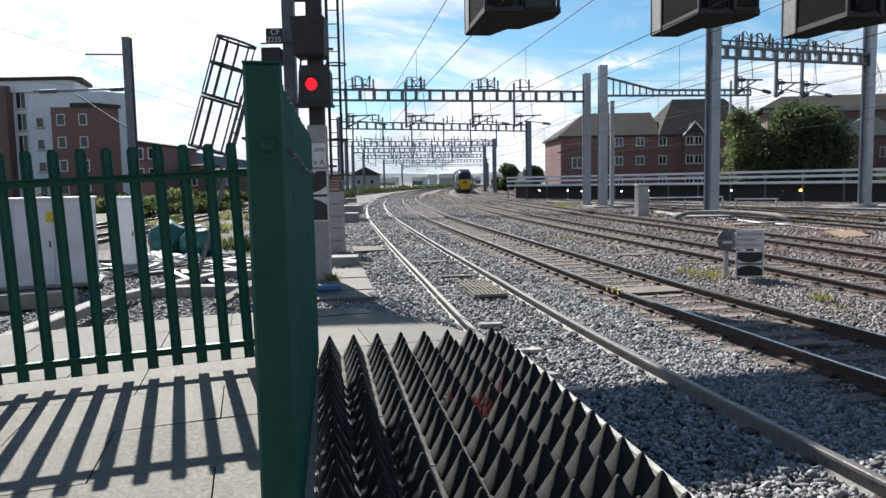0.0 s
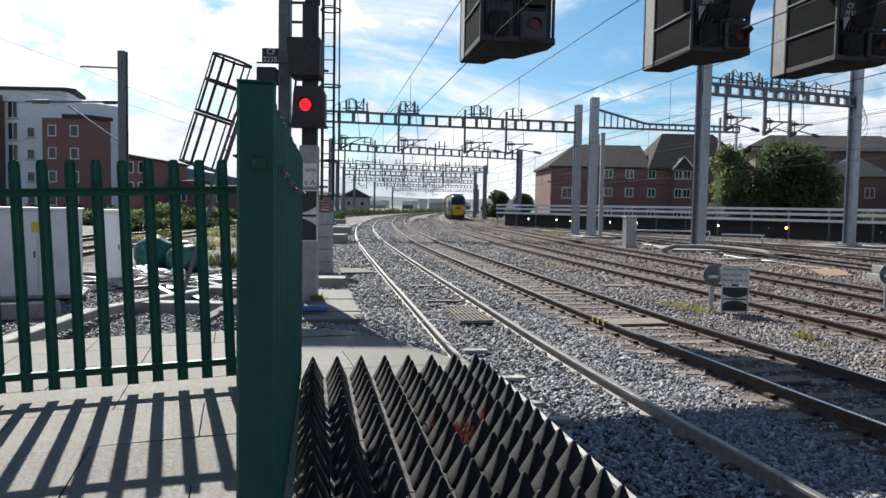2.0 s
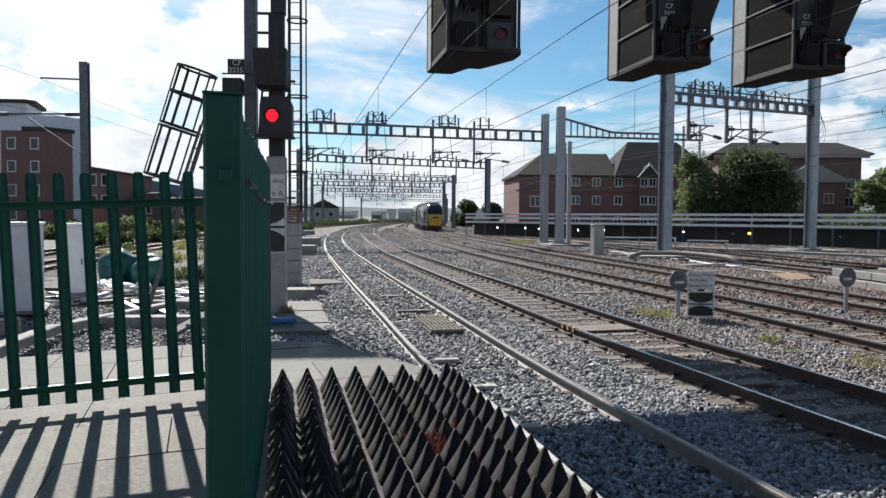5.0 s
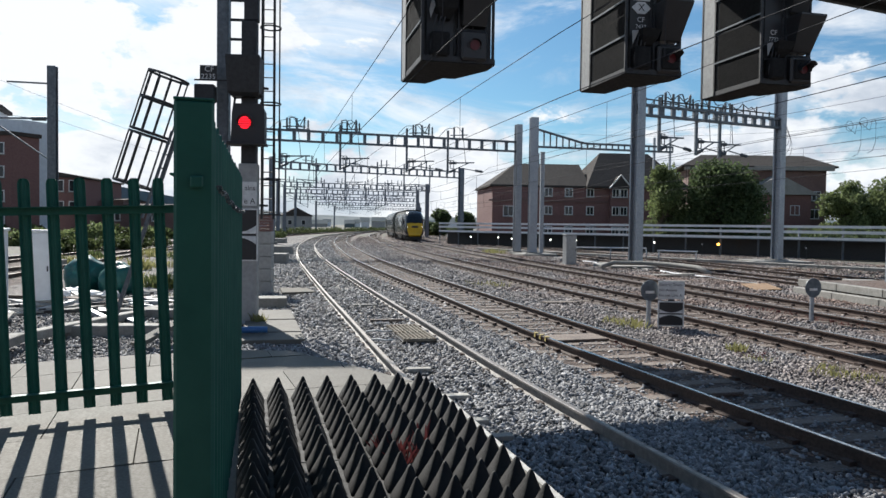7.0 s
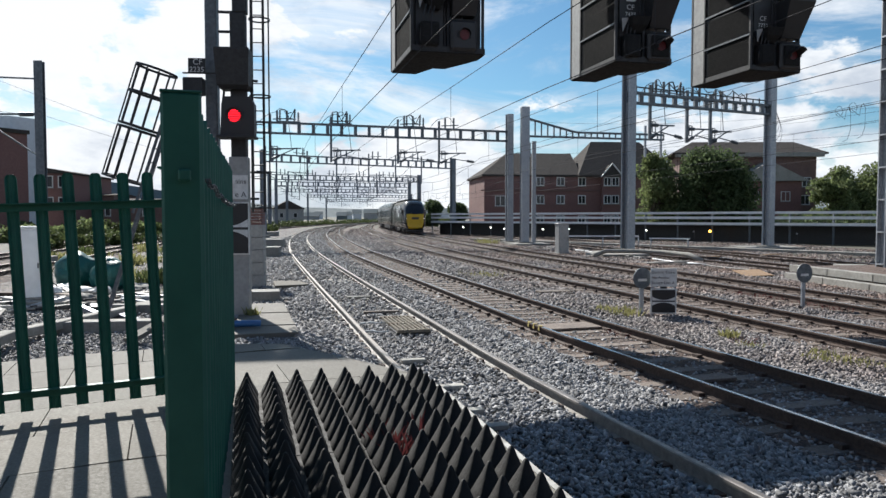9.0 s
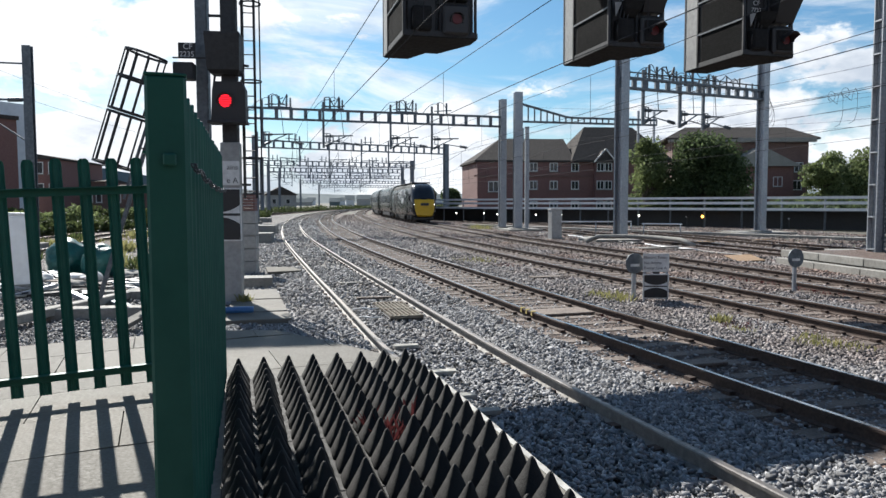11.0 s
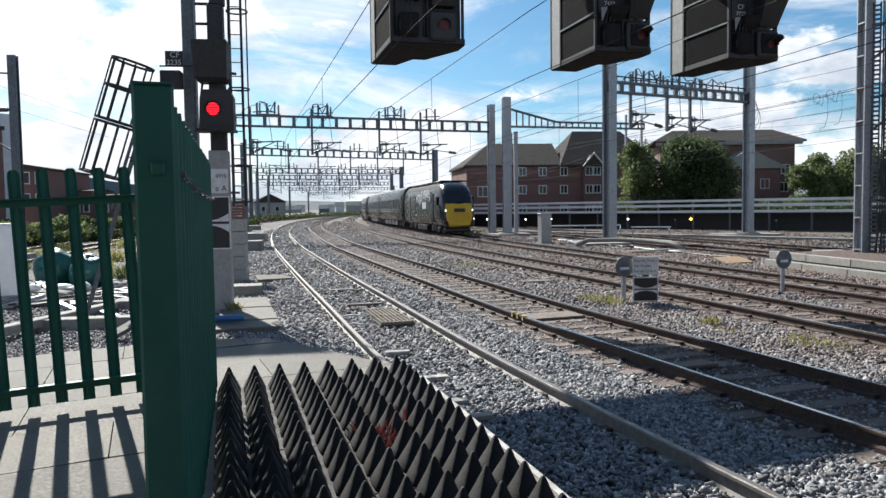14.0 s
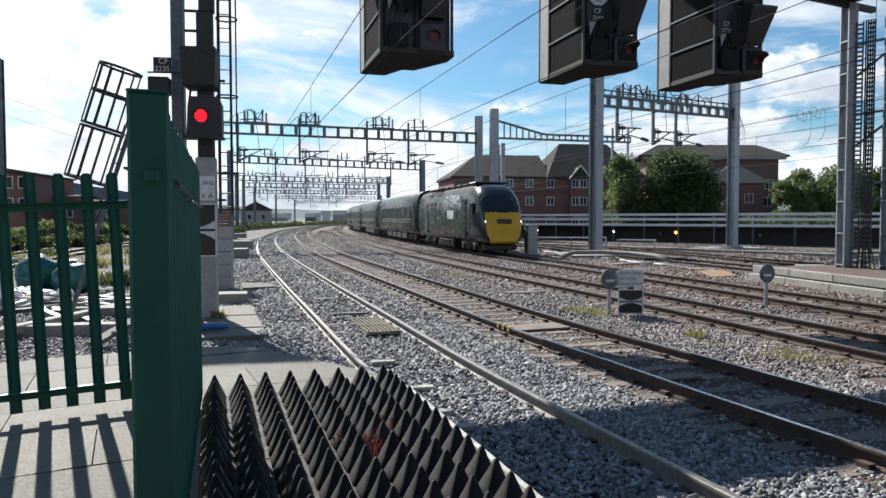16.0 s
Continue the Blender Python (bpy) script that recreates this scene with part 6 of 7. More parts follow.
for i, (x, y, w, h, mt) in enumerate(((4.2, 26.8, 0.8, 0.25, "weed_yellow"), (5.7, 15.6, 0.35, 0.3, "weed_yellow"), (5.5, 16.4, 0.3, 0.2, "weed_yellow"), (6.7, 12.3, 0.35, 0.1, "weed_red"), (6.4, 11.6, 0.2, 0.12, "weed_yellow"),
                                      (10.7, 19.6, 0.5, 0.12, "weed_red"), (11.2, 16.8, 0.6, 0.12, "weed_red"), (12.9, 14.2, 0.4, 0.35, "weed_yellow"), (5.0, 24.5, 0.5, 0.12, "weed_red"), (9.4, 58.0, 0.9, 0.7, "weed_yellow"),
                                      (-2.55, 16.0, 0.12, 0.35, "weed_yellow"), (4.6, 13.0, 0.3, 0.1, "weed_red"), (-5.0, 20.5, 0.8, 0.5, "weed_yellow"), (-4.4, 24.0, 0.9, 0.6, "weed_yellow"), (8.6, 21.8, 0.4, 0.1, "weed_red"),
                                      (10.6, 19.2, 0.45, 0.14, "weed_red"), (10.8, 18.3, 0.4, 0.14, "weed_red"), (11.15, 16.9, 0.4, 0.14, "weed_red"), (11.1, 16.0, 0.4, 0.14, "weed_red"), (6.58, 12.0, 0.35, 0.12, "weed_red"),
                                      (6.45, 12.4, 0.15, 0.25, "weed_yellow"), (6.95, 10.4, 0.3, 0.2, "weed_yellow"), (7.25, 10.0, 0.3, 0.15, "weed_yellow"))):
    make_weed(x, y, 0.0, w * 1.2, h * 0.8, 75, M[mt], "low reddish weed in the ballast" if mt == "weed_red" else "yellow-green tuft of weeds in the ballast", 30 + i)


rs_weed = random.Random(77)
for i in range(16):
    y = rs_weed.uniform(24, 48)
    make_weed(rs_weed.uniform(-0.40, -0.22) * y - 1.5, y, 0.0, rs_weed.uniform(0.5, 1.3), rs_weed.uniform(0.3, 0.7), 110, M["weed_yellow"] if i % 3 else M["leaf"], "yellow-green tuft of weeds in the yard", 90 + i)

# ---- the yard behind the fence ----
M["teal"] = material("teal_sheet", (0.010, 0.10, 0.09), (0.008, 0.07, 0.066), 0.45, scale=6, bump=0.4, fine=14, alt2=(0.02, 0.16, 0.14), scale2=2)
M["blue_pipe"] = material("blue_pipe", (0.05, 0.17, 0.42), (0.04, 0.14, 0.36), 0.4, scale=8, bump=0.05)


def make_wrapped(x, y, w, h, label, seed):
    bm = bmesh.new()
    bmesh.ops.create_icosphere(bm, subdivisions=4, radius=1.0)
    for v in bm.verts:
        k = 1 + 0.16 * noise.noise(v.co * 1.6 + Vector((seed, 0, 0))) + 0.06 * noise.noise(v.co * 5)
        c = v.co * k
        v.co = Vector((c.x * w / 2, c.y * w * 0.4, max(-0.75, c.z) * h * 0.57 + h * 0.43))
    ob = mesh_object("wrapped_drum", bm, M["teal"], m=pose(x, y, 0.0, 0, 0, 20), smooth=True)
    tagged(ob, label, "wrapped load")


make_wrapped(-8.95, 23.2, 1.35, 1.1, "teal plastic-wrapped drum in the yard", 1)
make_wrapped(-7.85, 22.8, 1.15, 0.95, "teal plastic-wrapped bundle beside a drum", 4)


def make_sack(x, y, z, s, mat, label, name, category, seed):
    bm = bmesh.new()
    bmesh.ops.create_icosphere(bm, subdivisions=3, radius=1.0)
    for v in bm.verts:
        k = 1 + 0.25 * noise.noise(v.co * 1.8 + Vector((seed * 3.1, 0, 0)))
        v.co = Vector((v.co.x * k * s[0], v.co.y * k * s[1], max(-0.6, v.co.z * k) * s[2] + 0.6 * s[2]))
    tagged(mesh_object(name, bm, mat, m=pose(x, y, z, 0, 0, seed * 37), smooth=True), label, category)


rnd = random.Random(8)
for i in range(14):
    make_sack(-9.4 + rnd.uniform(0, 1.9), 20.6 + rnd.uniform(0, 1.6), -0.02, (rnd.uniform(0.2, 0.42), 0.2, rnd.uniform(0.1, 0.2)), M["white_frame"], "crumpled white plastic sack on the yard ground", "plastic_sack", "sack", i)
for i in range(10):
    make_sack(-9.5 + rnd.uniform(0, 5.0), 18.5 + rnd.uniform(0, 6.5), -0.02, (rnd.uniform(0.2, 0.5), 0.25, rnd.uniform(0.06, 0.16)), M["concrete"], "broken concrete lump lying in the yard", "concrete_rubble", "rubble", 20 + i)
for i, (a, b, w, h) in enumerate((((-5.4, 8.6, 0.36), (-6.1, 12.9, 0.20), 0.24, 0.16), ((-6.1, 13.1, 0.18), (-5.0, 19.0, 0.08), 0.24, 0.16), ((-6.0, 14.4, 0.10), (-3.4, 14.5, 0.10), 0.40, 0.22),
                                 ((-6.1, 17.2, 0.10), (-3.6, 17.0, 0.1), 0.30, 0.2), ((-7.0, 13.5, 0.16), (-10.5, 12.0, 0.16), 0.35, 0.3), ((-5.2, 20.0, 0.1), (-3.9, 20.1, 0.1), 0.3, 0.2), ((-6.5, 25.0, 0.1), (-3.9, 25.0, 0.1), 0.4, 0.2))):
    bm = bmesh.new()
    beam(bm, a, b, w, h)
    bmesh.ops.bevel(bm, geom=bm.edges[:], offset=0.015, segments=1, affect="EDGES")
    tagged(mesh_object("concrete_trough", bm, M["concrete"]), "pale concrete cable trough lying on the ballast", "trough", "cable troughs in the yard")
for i, (a, b) in enumerate((((-4.1, 12.7, 0.10), (-3.55, 13.6, 0.42)), ((-3.3, 12.9, 0.12), (-2.9, 13.7, 0.12)))):
    bm = bmesh.new()
    beam(bm, a, b, 0.24, 0.07)
    tagged(mesh_object("trough_lid", bm, M["paving"]), "loose pale concrete trough lid on the stones", "trough lid")
for i in range(90):
    x, y = rnd.uniform(-11.0, -3.6), rnd.uniform(15.5, 27.0)
    if i > 26:
        x, y = rnd.gauss(-8.3, 1.2), rnd.gauss(19.5, 1.4)
    if -9.8 < x < -7.6 and y < 17.0:
        continue
    L = rnd.uniform(0.4, 1.9)
    bm = bmesh.new()
    box(bm, (0, 0, 0), (L, rnd.uniform(0.06, 0.3), rnd.uniform(0.04, 0.16)), 0.008)
    mt, lab = rnd.choice((("grey_panel", "pale grey plastic offcut lying in the yard"), ("timber", "dark timber offcut lying in the yard"), ("concrete", "pale concrete offcut lying in the yard"), ("galv", "grey steel offcut lying in the yard"), ("black", "black plastic offcut lying in the yard")))
    tagged(mesh_object("yard_debris", bm, M[mt], m=pose(x, y, 0.06, rnd.uniform(-4, 4), rnd.uniform(-9, 9), rnd.uniform(0, 180))), lab, "debris", "debris in the yard")


def make_left_mast():
    g = thing("overhead_line_mast", pose(-15.0, 35.0, 0), "dark steel overhead line mast with a side arm behind the fence", "mast")
    bm = bmesh.new()
    prism(bm, [(x * 0.36, y * 0.33) for x, y in I_SECTION], 0, 9.3)
    part("mast", bm, M["galv_dark"], g)
    bm = bmesh.new()
    beam(bm, (-2.0, 0, 8.55), (0, 0, 8.5), 0.06, 0.07)
    part("side_arm", bm, M["galv_dark"], g)
    bm = bmesh.new()
    beam(bm, (-4.6, 0, 6.85), (0, 0, 6.9), 0.08, 0.08)
    beam(bm, (-2.6, 0, 6.7), (0, 0, 4.9), 0.06, 0.06)
    tube(bm, (-4.3, 0, 6.85), (-3.5, 0, 6.86), 0.1, 8)
    tube(bm, (-0.9, 0, 6.88), (-0.3, 0, 6.89), 0.1, 8)
    part("cantilever_arm", bm, M["galv_dark"], g)
    bm = bmesh.new()
    box(bm, (0, 0, 0.2), (0.9, 0.9, 0.4), 0.03)
    part("base_plinth", bm, M["concrete"], g)


make_left_mast()

# ---- slabs, pier and boxes beside the signal post ----
SLAB_POLY = ((-3.15, 18.1), (-2.15, 18.2), (-1.32, 13.5), (-2.5, 13.3))
for i in range(5):
    k0, k1 = i / 5 + 0.006, (i + 1) / 5 - 0.006
    p = [Vector(q) for q in SLAB_POLY]
    poly = (p[0].lerp(p[3], k0), p[1].lerp(p[2], k0), p[1].lerp(p[2], k1), p[0].lerp(p[3], k1))
    make_slab("walkway_slab", [tuple(q) for q in poly], -0.03, 0.07 + 0.01 * (i % 2), M["paving"], "pale concrete walkway slab beside the signal post", "slab")
make_pipe("blue_duct", ((-3.5, 13.9, 0.16), (-2.1, 14.1, 0.16)), 0.06, M["blue_pipe"], "blue plastic duct lying beside the concrete slabs", "pipe")
make_pipe("blue_duct", ((-3.5, 14.1, 0.15), (-2.2, 14.35, 0.14)), 0.05, M["blue_pipe"], "blue plastic duct lying beside the concrete slabs", "pipe")
make_slab("cable_pit_cover", ((-3.9, 18.9), (-2.35, 19.1), (-2.45, 19.8), (-3.9, 19.7)), -0.03, 0.26, M["concrete"], "grey concrete cable pit cover behind the signal post", "pit cover")


def make_pier():
    g = thing("block_pier", pose(-3.62, 23.2, 0), "grey concrete block pier topped with red brick courses", "pier")
    for i in range(5):
        bm = bmesh.new()
        box(bm, (0, 0, 0.20 + 0.39 * i), (0.62, 0.62, 0.375), 0.012)
        part("block", bm, M["grey_panel"], g)
    for i in range(6):
        bm = bmesh.new()
        box(bm, (0, 0, 1.99 + 0.09 * i), (0.58, 0.58, 0.078), 0.006)
        part("brick_course", bm, M["brick"], g)


make_pier()
# low dark slab takes the place of a shadow beside the pier
make_slab("cable_chamber", ((-3.2, 24.2), (-2.3, 24.1), (-1.9, 22.8), (-2.9, 22.4)), -0.03, 0.10, M["joint"], "low dark slab standing for the shadow beside the pier", "chamber")
make_slab("relay_box", ((-6.6, 40.0), (-5.0, 40.2), (-5.0, 41.6), (-6.6, 41.4)), -0.03, 0.55, M["concrete"], "low pale concrete box beside the curve", "box")
make_slab("relay_box", ((-8.6, 52.0), (-6.2, 52.2), (-6.2, 53.8), (-8.6, 53.6)), -0.03, 0.6, M["concrete"], "low pale concrete box beside the curve", "box")
make_slab("relay_box", ((-12.8, 84.0), (-10.6, 84.0), (-10.6, 86.0), (-12.8, 86.0)), -0.03, 0.5, M["concrete"], "low pale concrete box beside the far curve", "box")


# ---- boards and grid in the near track ----
M["grid_bar"] = material("grid_bar", (0.24, 0.215, 0.17), (0.17, 0.145, 0.11), 0.85, scale=14, bump=0.3, alt2=(0.14, 0.09, 0.06), scale2=2.5, amount=0.7)


def make_grid():
    ang = math.degrees(-math.atan2(line_dir(1, 14.0).x, line_dir(1, 14.0).y))
    g = thing("walkway_grid", pose(0.64, 14.05, 0.125, 0, 0, ang), "rusty steel bar grid lying between the rails", "grid")
    for i in range(8):
        bm = bmesh.new()
        box(bm, (-0.28 + 0.080 * i, 0, 0), (0.020, 1.9, 0.05), 0.004)
        part("bar", bm, M["grid_bar"], g)
    for y in (-0.93, 0, 0.93):
        bm = bmesh.new()
        box(bm, (0, y, -0.01), (0.62, 0.05, 0.05))
        part("cross_bar", bm, M["grid_bar"], g)
    # black sheet added below, standing for the shade between the bars
    bm = bmesh.new()
    box(bm, (0, 0, -0.048), (0.64, 1.9, 0.02))
    part("underlay", bm, M["black"], g)
    for k, (x, y, w) in enumerate(((-0.32, 19.2, 0.62), (0.23, 16.15, 0.78), (0.95, 8.9, 0.42), (1.02, 7.75, 0.40), (1.16, 7.15, 0.44), (0.62, 10.6, 0.36))):
        bm = bmesh.new()
        box(bm, (0, 0, 0), (w, 0.14, 0.05), 0.006)
        b = mesh_object("wooden_board", bm, M["timber"] if k == 1 else M["sleeper"], m=pose(x, y, 0.075, 0, 0, 8))
        tagged(b, "short weathered board lying between the rails", "board")
    # pale cable clips by the grid
    for y in (13.2, 14.3):
        make_pipe("cable_loop", ((-0.22, y, 0.09), (0.0, y + 0.05, 0.11), (0.15, y - 0.05, 0.10), (0.32, y + 0.02, 0.1)), 0.018, M["white_frame"], "pale cable looped from rail to grid", "cable")


make_grid()
# yellow paint marks on a rail
M["worn_yellow"] = material("worn_yellow_paint", (0.40, 0.31, 0.06), (0.22, 0.17, 0.07), 0.8, scale=30, bump=0.2, alt2=(0.10, 0.07, 0.05), scale2=9, amount=0.9)
for yy in (13.3, 13.55, 13.8):
    bm = bmesh.new()
    p = line_at(2, yy, -0.753, 0.1635)
    box(bm, p, (0.074, 0.13, 0.009))
    box(bm, p + Vector((-0.037, 0, -0.04)), (0.006, 0.13, 0.088))
    tagged(mesh_object("rail_marking", bm, M["worn_yellow"]), "worn yellow paint mark on the rail", "marking", "rail markings")
# boards, sheets and pipes strewn beyond the far tracks
rnd = random.Random(17)
M["rust_sheet"] = material("rust_sheet", (0.30, 0.15, 0.07), (0.20, 0.10, 0.05), 0.85, scale=6, bump=0.2, alt2=(0.13, 0.075, 0.05), scale2=1.0)
M["pale_board"] = material("pale_board", (0.27, 0.17, 0.09), (0.20, 0.125, 0.068), 0.85, scale=9, bump=0.2)
for i in range(34):
    y = rnd.uniform(21, 52)
    x = line_x(5, y) + rnd.uniform(-3.6, 7.0)
    if min(abs(x - line_x(q, y)) for q in (4, 5, 6)) < 0.95 or (13.5 < x < 20.5 and y < 27):
        continue
    L = rnd.uniform(0.5, 2.6)
    bm = bmesh.new()
    box(bm, (0, 0, 0), (L, rnd.uniform(0.12, 0.7), rnd.uniform(0.04, 0.14)), 0.008)
    mt, lab = rnd.choice((("rust_sheet", "rusty flat steel plate lying in the ballast"), ("pale_board", "pale wooden board lying in the ballast"), ("concrete", "pale concrete trough lid lying in the ballast"), ("timber", "dark old timber lying in the ballast")))
    tagged(mesh_object("track_debris", bm, M[mt], m=pose(x, y, 0.03, rnd.uniform(-2, 2), rnd.uniform(-2, 2), rnd.uniform(-25, 40))), lab, "debris", "debris beside the far tracks")
for i in range(5):
    y = 26 + 5 * i
    make_pipe("cable_pipe", [(line_x(5, y + q) - 2.1 + 0.15 * math.sin(q * 1.3 + i), y + q, 0.05) for q in (0, 1, 2, 3, 4, 4.8)], 0.035, M["white_pipe"] if i % 2 else M["black"], "thin cable pipe lying along the far track", "pipe")
for (x, y, w, d, rz) in ((3.9, 13.9, 1.1, 0.7, 12), (5.3, 20.5, 1.0, 0.4, 10), (12.3, 29.0, 1.6, 0.7, 20), (4.4, 9.2, 0.9, 0.3, 10)):
    bm = bmesh.new()
    box(bm, (0, 0, 0), (w, d, 0.04), 0.006)
    tagged(mesh_object("rubber_mat", bm, M["timber"], m=pose(x, y, 0.035, 0, 0, rz)), "dark flat board lying in the track", "board")


bm = bmesh.new()
loft(bm, [[(-0.55, -0.95, z), (0.40, -1.05, z), (0.60, 0.85, z), (-0.35, 1.0, z)] for z in (0.0, 0.03)])
bmesh.ops.recalc_face_normals(bm, faces=bm.faces[:])
tagged(mesh_object("orange_sheet", bm, M["pale_board"], m=pose(14.35, 26.0, 0.06, 2, -3, -8)), "pale orange weathered board lying beside the far track", "board")
make_slab("block_stack", ((18.0, 26.0), (19.1, 25.8), (19.2, 26.5), (18.1, 26.7)), -0.02, 0.34, M["concrete"], "pale concrete block beside the tower kerb", "block")
# concrete walkway along the foot of the railings
path = thing("concrete_walkway", pose(0, 0, 0), "narrow pale concrete walkway below the white railings", "walkway")
pa, pb = Vector((9.6, 67.5, 0.08)), Vector((32.5, 30.0, 0.08))
for i in range(18):
    bm = bmesh.new()
    p, q = pa.lerp(pb, (i + 0.01) / 18), pa.lerp(pb, (i + 0.99) / 18)
    beam(bm, p, q, 0.8, 0.2)
    part("slab", bm, M["concrete"], path)

# ---- overhead wires ----
def make_wire(pts, r, label, name="overhead_wire", group="overhead wires"):
    bm = bmesh.new()
    sweep(bm, pts, r)
    return tagged(mesh_object(name, bm, M["wire"]), label, "wire", group)


SUPPORTS = (-16.0, 53.0, 85.0, 122.0, 145.0, 181.0, 228.0)
for k in (1, 2, 3, 4, 5, 6):
    low, high, drops = [], [], []
    for a, b in zip(SUPPORTS, SUPPORTS[1:]):
        n = 8 if a > 0 else 18
        for i in range(n):
            t = i / n
            y = a + (b - a) * t
            st = 0.18 * (1 if SUPPORTS.index(a) % 2 else -1) * (1 - 2 * t)
            sag = (0.95 if a > 0 else 0.38) * 4 * t * (1 - t)
            lo, hi = line_at(k, y, st, 4.85), line_at(k, y, st, 6.55 - sag)
            low.append(lo)
            high.append(hi)
            if i % (2 if a > 0 else 3) == 1 and y < 130:
                drops.append((lo, hi))
    w = thing("catenary", pose(0, 0, 0), "thin dark overhead contact wire with its catenary and droppers", "wire", "overhead wires")
    for nm, pts, r in (("contact_wire", low, 0.009), ("catenary_wire", high, 0.009)):
        bm = bmesh.new()
        sweep(bm, pts, lambda q: r if q.y < 60 else r * 1.6)
        part(nm, bm, M["wire"], w)
    for a, b in drops:
        bm = bmesh.new()
        tube(bm, a, b, 0.006 if a.y < 40 else 0.012, 4, cap=False)
        part("dropper", bm, M["wire"], w)
for (a, b, sag) in (((-6, 22, 9.3), (24, 14, 9.2), 0.8), ((14.8, 40.5, 8.9), (-4, -8, 8.6), 0.8), ((14.8, 40.5, 7.5), (20, -6, 7.2), 0.7), ((27.2, 47.2, 8.4), (26, -6, 8.3), 0.9),
                    ((27.2, 47.2, 7.4), (24.0, 0, 6.6), 0.9), ((12.0, 55.5, 9.6), (27.2, 47.2, 8.9), 0.3), ((12.0, 57.0, 7.2), (22.5, 20, 6.2), 0.6), ((10.8, 89, 8.4), (14.8, 40.5, 8.2), 0.7),
                    ((-15.0, 35.0, 6.8), (-30, 6, 8.0), 0.5), ((-17.0, 35.0, 8.5), (-24, 8, 11.5), 0.3), ((-15.0, 35.0, 6.9), (-9, 75, 6.6), 0.5), ((-17.0, 35.0, 8.5), (-13, 82, 8.0), 0.4)):
    a, b = Vector(a), Vector(b)
    pts = [a.lerp(b, i / 14) - Vector((0, 0, sag * 4 * (i / 14) * (1 - i / 14))) for i in range(15)]
    make_wire(pts, 0.007, "thin dark feeder wire strung between masts")
# looped jumpers hung between two wires
for x, w, z in ((30.5, 0.5, 8.95), (31.5, 0.55, 9.2)):
    pts = [(x - w + w * 0.5 * math.cos(k * 0.52), 44, z + 0.32 * math.sin(k * 0.52)) for k in range(-6, 7)] + [(x - w * 0.2, 44, z - 0.5), (x, 44, z + 0.1), (x + 0.15, 44, z + 0.3), (x + 0.3, 44, z), (x + 0.3, 44, z - 1.2), (x + 0.1, 44, z - 1.8), (x - 0.25, 44, z - 1.95)]
    make_wire(pts, 0.014, "thin dark jumper wire bent into loops", "jumper_wire")
for za, zb in ((9.15, 8.6), (7.05, 7.0)):
    make_wire([(27.2, 47.2, za - 0.3), (30.5, 44, za - 0.12), (34.0, 41.5, za), (60, 20, zb + 1.5)], 0.008, "thin dark feeder wire strung between masts")


# ---- distance: hills, far sheds, haze of houses ----
def make_far():
    bm = bmesh.new()
    n = 120
    prev = None
    for i in range(n + 1):
        a = radians(-75 + 150 * i / n)
        r = 3200
        hgt = 45 + 16 * noise.noise(Vector((i * 0.09, 3.0, 0))) + 12 * noise.noise(Vector((i * 0.37, 9.0, 0))) + 128 * math.exp(-((math.degrees(a) + 23) / 9.0) ** 2)
        v = (bm.verts.new((r * math.sin(a), r * math.cos(a), -5)), bm.verts.new((r * math.sin(a) * 1.05, r * math.cos(a) * 1.05, max(18, hgt))))
        if prev:
            bm.faces.new((prev[0], v[0], v[1], prev[1]))
        prev = v
    tagged(mesh_object("backdrop", bm, M["haze_tone"]), "hazy blue-green hills on the horizon", "hills", kind="structure")
    rnd = random.Random(4)
    for i in range(48):
        a = rnd.uniform(-0.42, 0.20)
        r = rnd.uniform(480, 760)
        x, y = r * math.sin(a), r * math.cos(a)
        w, h = rnd.uniform(5, 12), rnd.uniform(2.5, 5)
        e = thing("far_shed", pose(x, y, 0, 0, 0, rnd.uniform(-20, 20)), "distant pale house with a haze-tinted grey pitched roof", "building", "far houses")
        bm = bmesh.new()
        box(bm, (0, 0, h / 2), (w, 9, h))
        # roofs and some walls take the hills' colour, painting haze over them
        part("wall", bm, rnd.choice([M["haze_tone"], M["grey_panel"], M["render_white"]]), e)
        bm = bmesh.new()
        loft(bm, [[(-w / 2 - 0.4, -5, h), (-w / 2 - 0.4, 5, h), (-w / 2 - 0.4, 0, h + 3)], [(w / 2 + 0.4, -5, h), (w / 2 + 0.4, 5, h), (w / 2 + 0.4, 0, h + 3)]])
        bmesh.ops.recalc_face_normals(bm, faces=bm.faces[:])
        part("roof", bm, M["haze_tone"], e)
    e = thing("grey_house", pose(-22.5, 200, 0, 0, 0, 12), "pale grey rendered house with a slate gable roof", "building")
    bm = bmesh.new()
    box(bm, (0, 0, 2.2), (8.0, 8.0, 4.4))
    part("wall", bm, M["grey_panel"], e)
    bm = bmesh.new()
    loft(bm, [[(-4.5, -4.4, 4.3), (4.5, -4.4, 4.3), (0, -4.4, 6.6)], [(-4.5, 4.4, 4.3), (4.5, 4.4, 4.3), (0, 4.4, 6.6)]])
    bmesh.ops.recalc_face_normals(bm, faces=bm.faces[:])
    part("roof", bm, M["slate"], e)
    for x in (-1.8, 1.8):
        window(e, Vector((x, -4.05, 2.6)), 1.1, 1.3, Vector((1, 0, 0)), mullion=False)


make_far()


# ---- the train ----
def train_front(t):
    """y of the train's nose along its line at t seconds."""
    ts, ys = (0, 3.5, 7, 9, 12.5, 14.5, 16), (128, 112, 96.0, 86.0, 63.7, 49.9, 39.3)
    # a gentle cubic through the places, so that the speed does not jump
    c = np.polyfit(ts, ys, 4)
    return float(np.polyval(c, t))


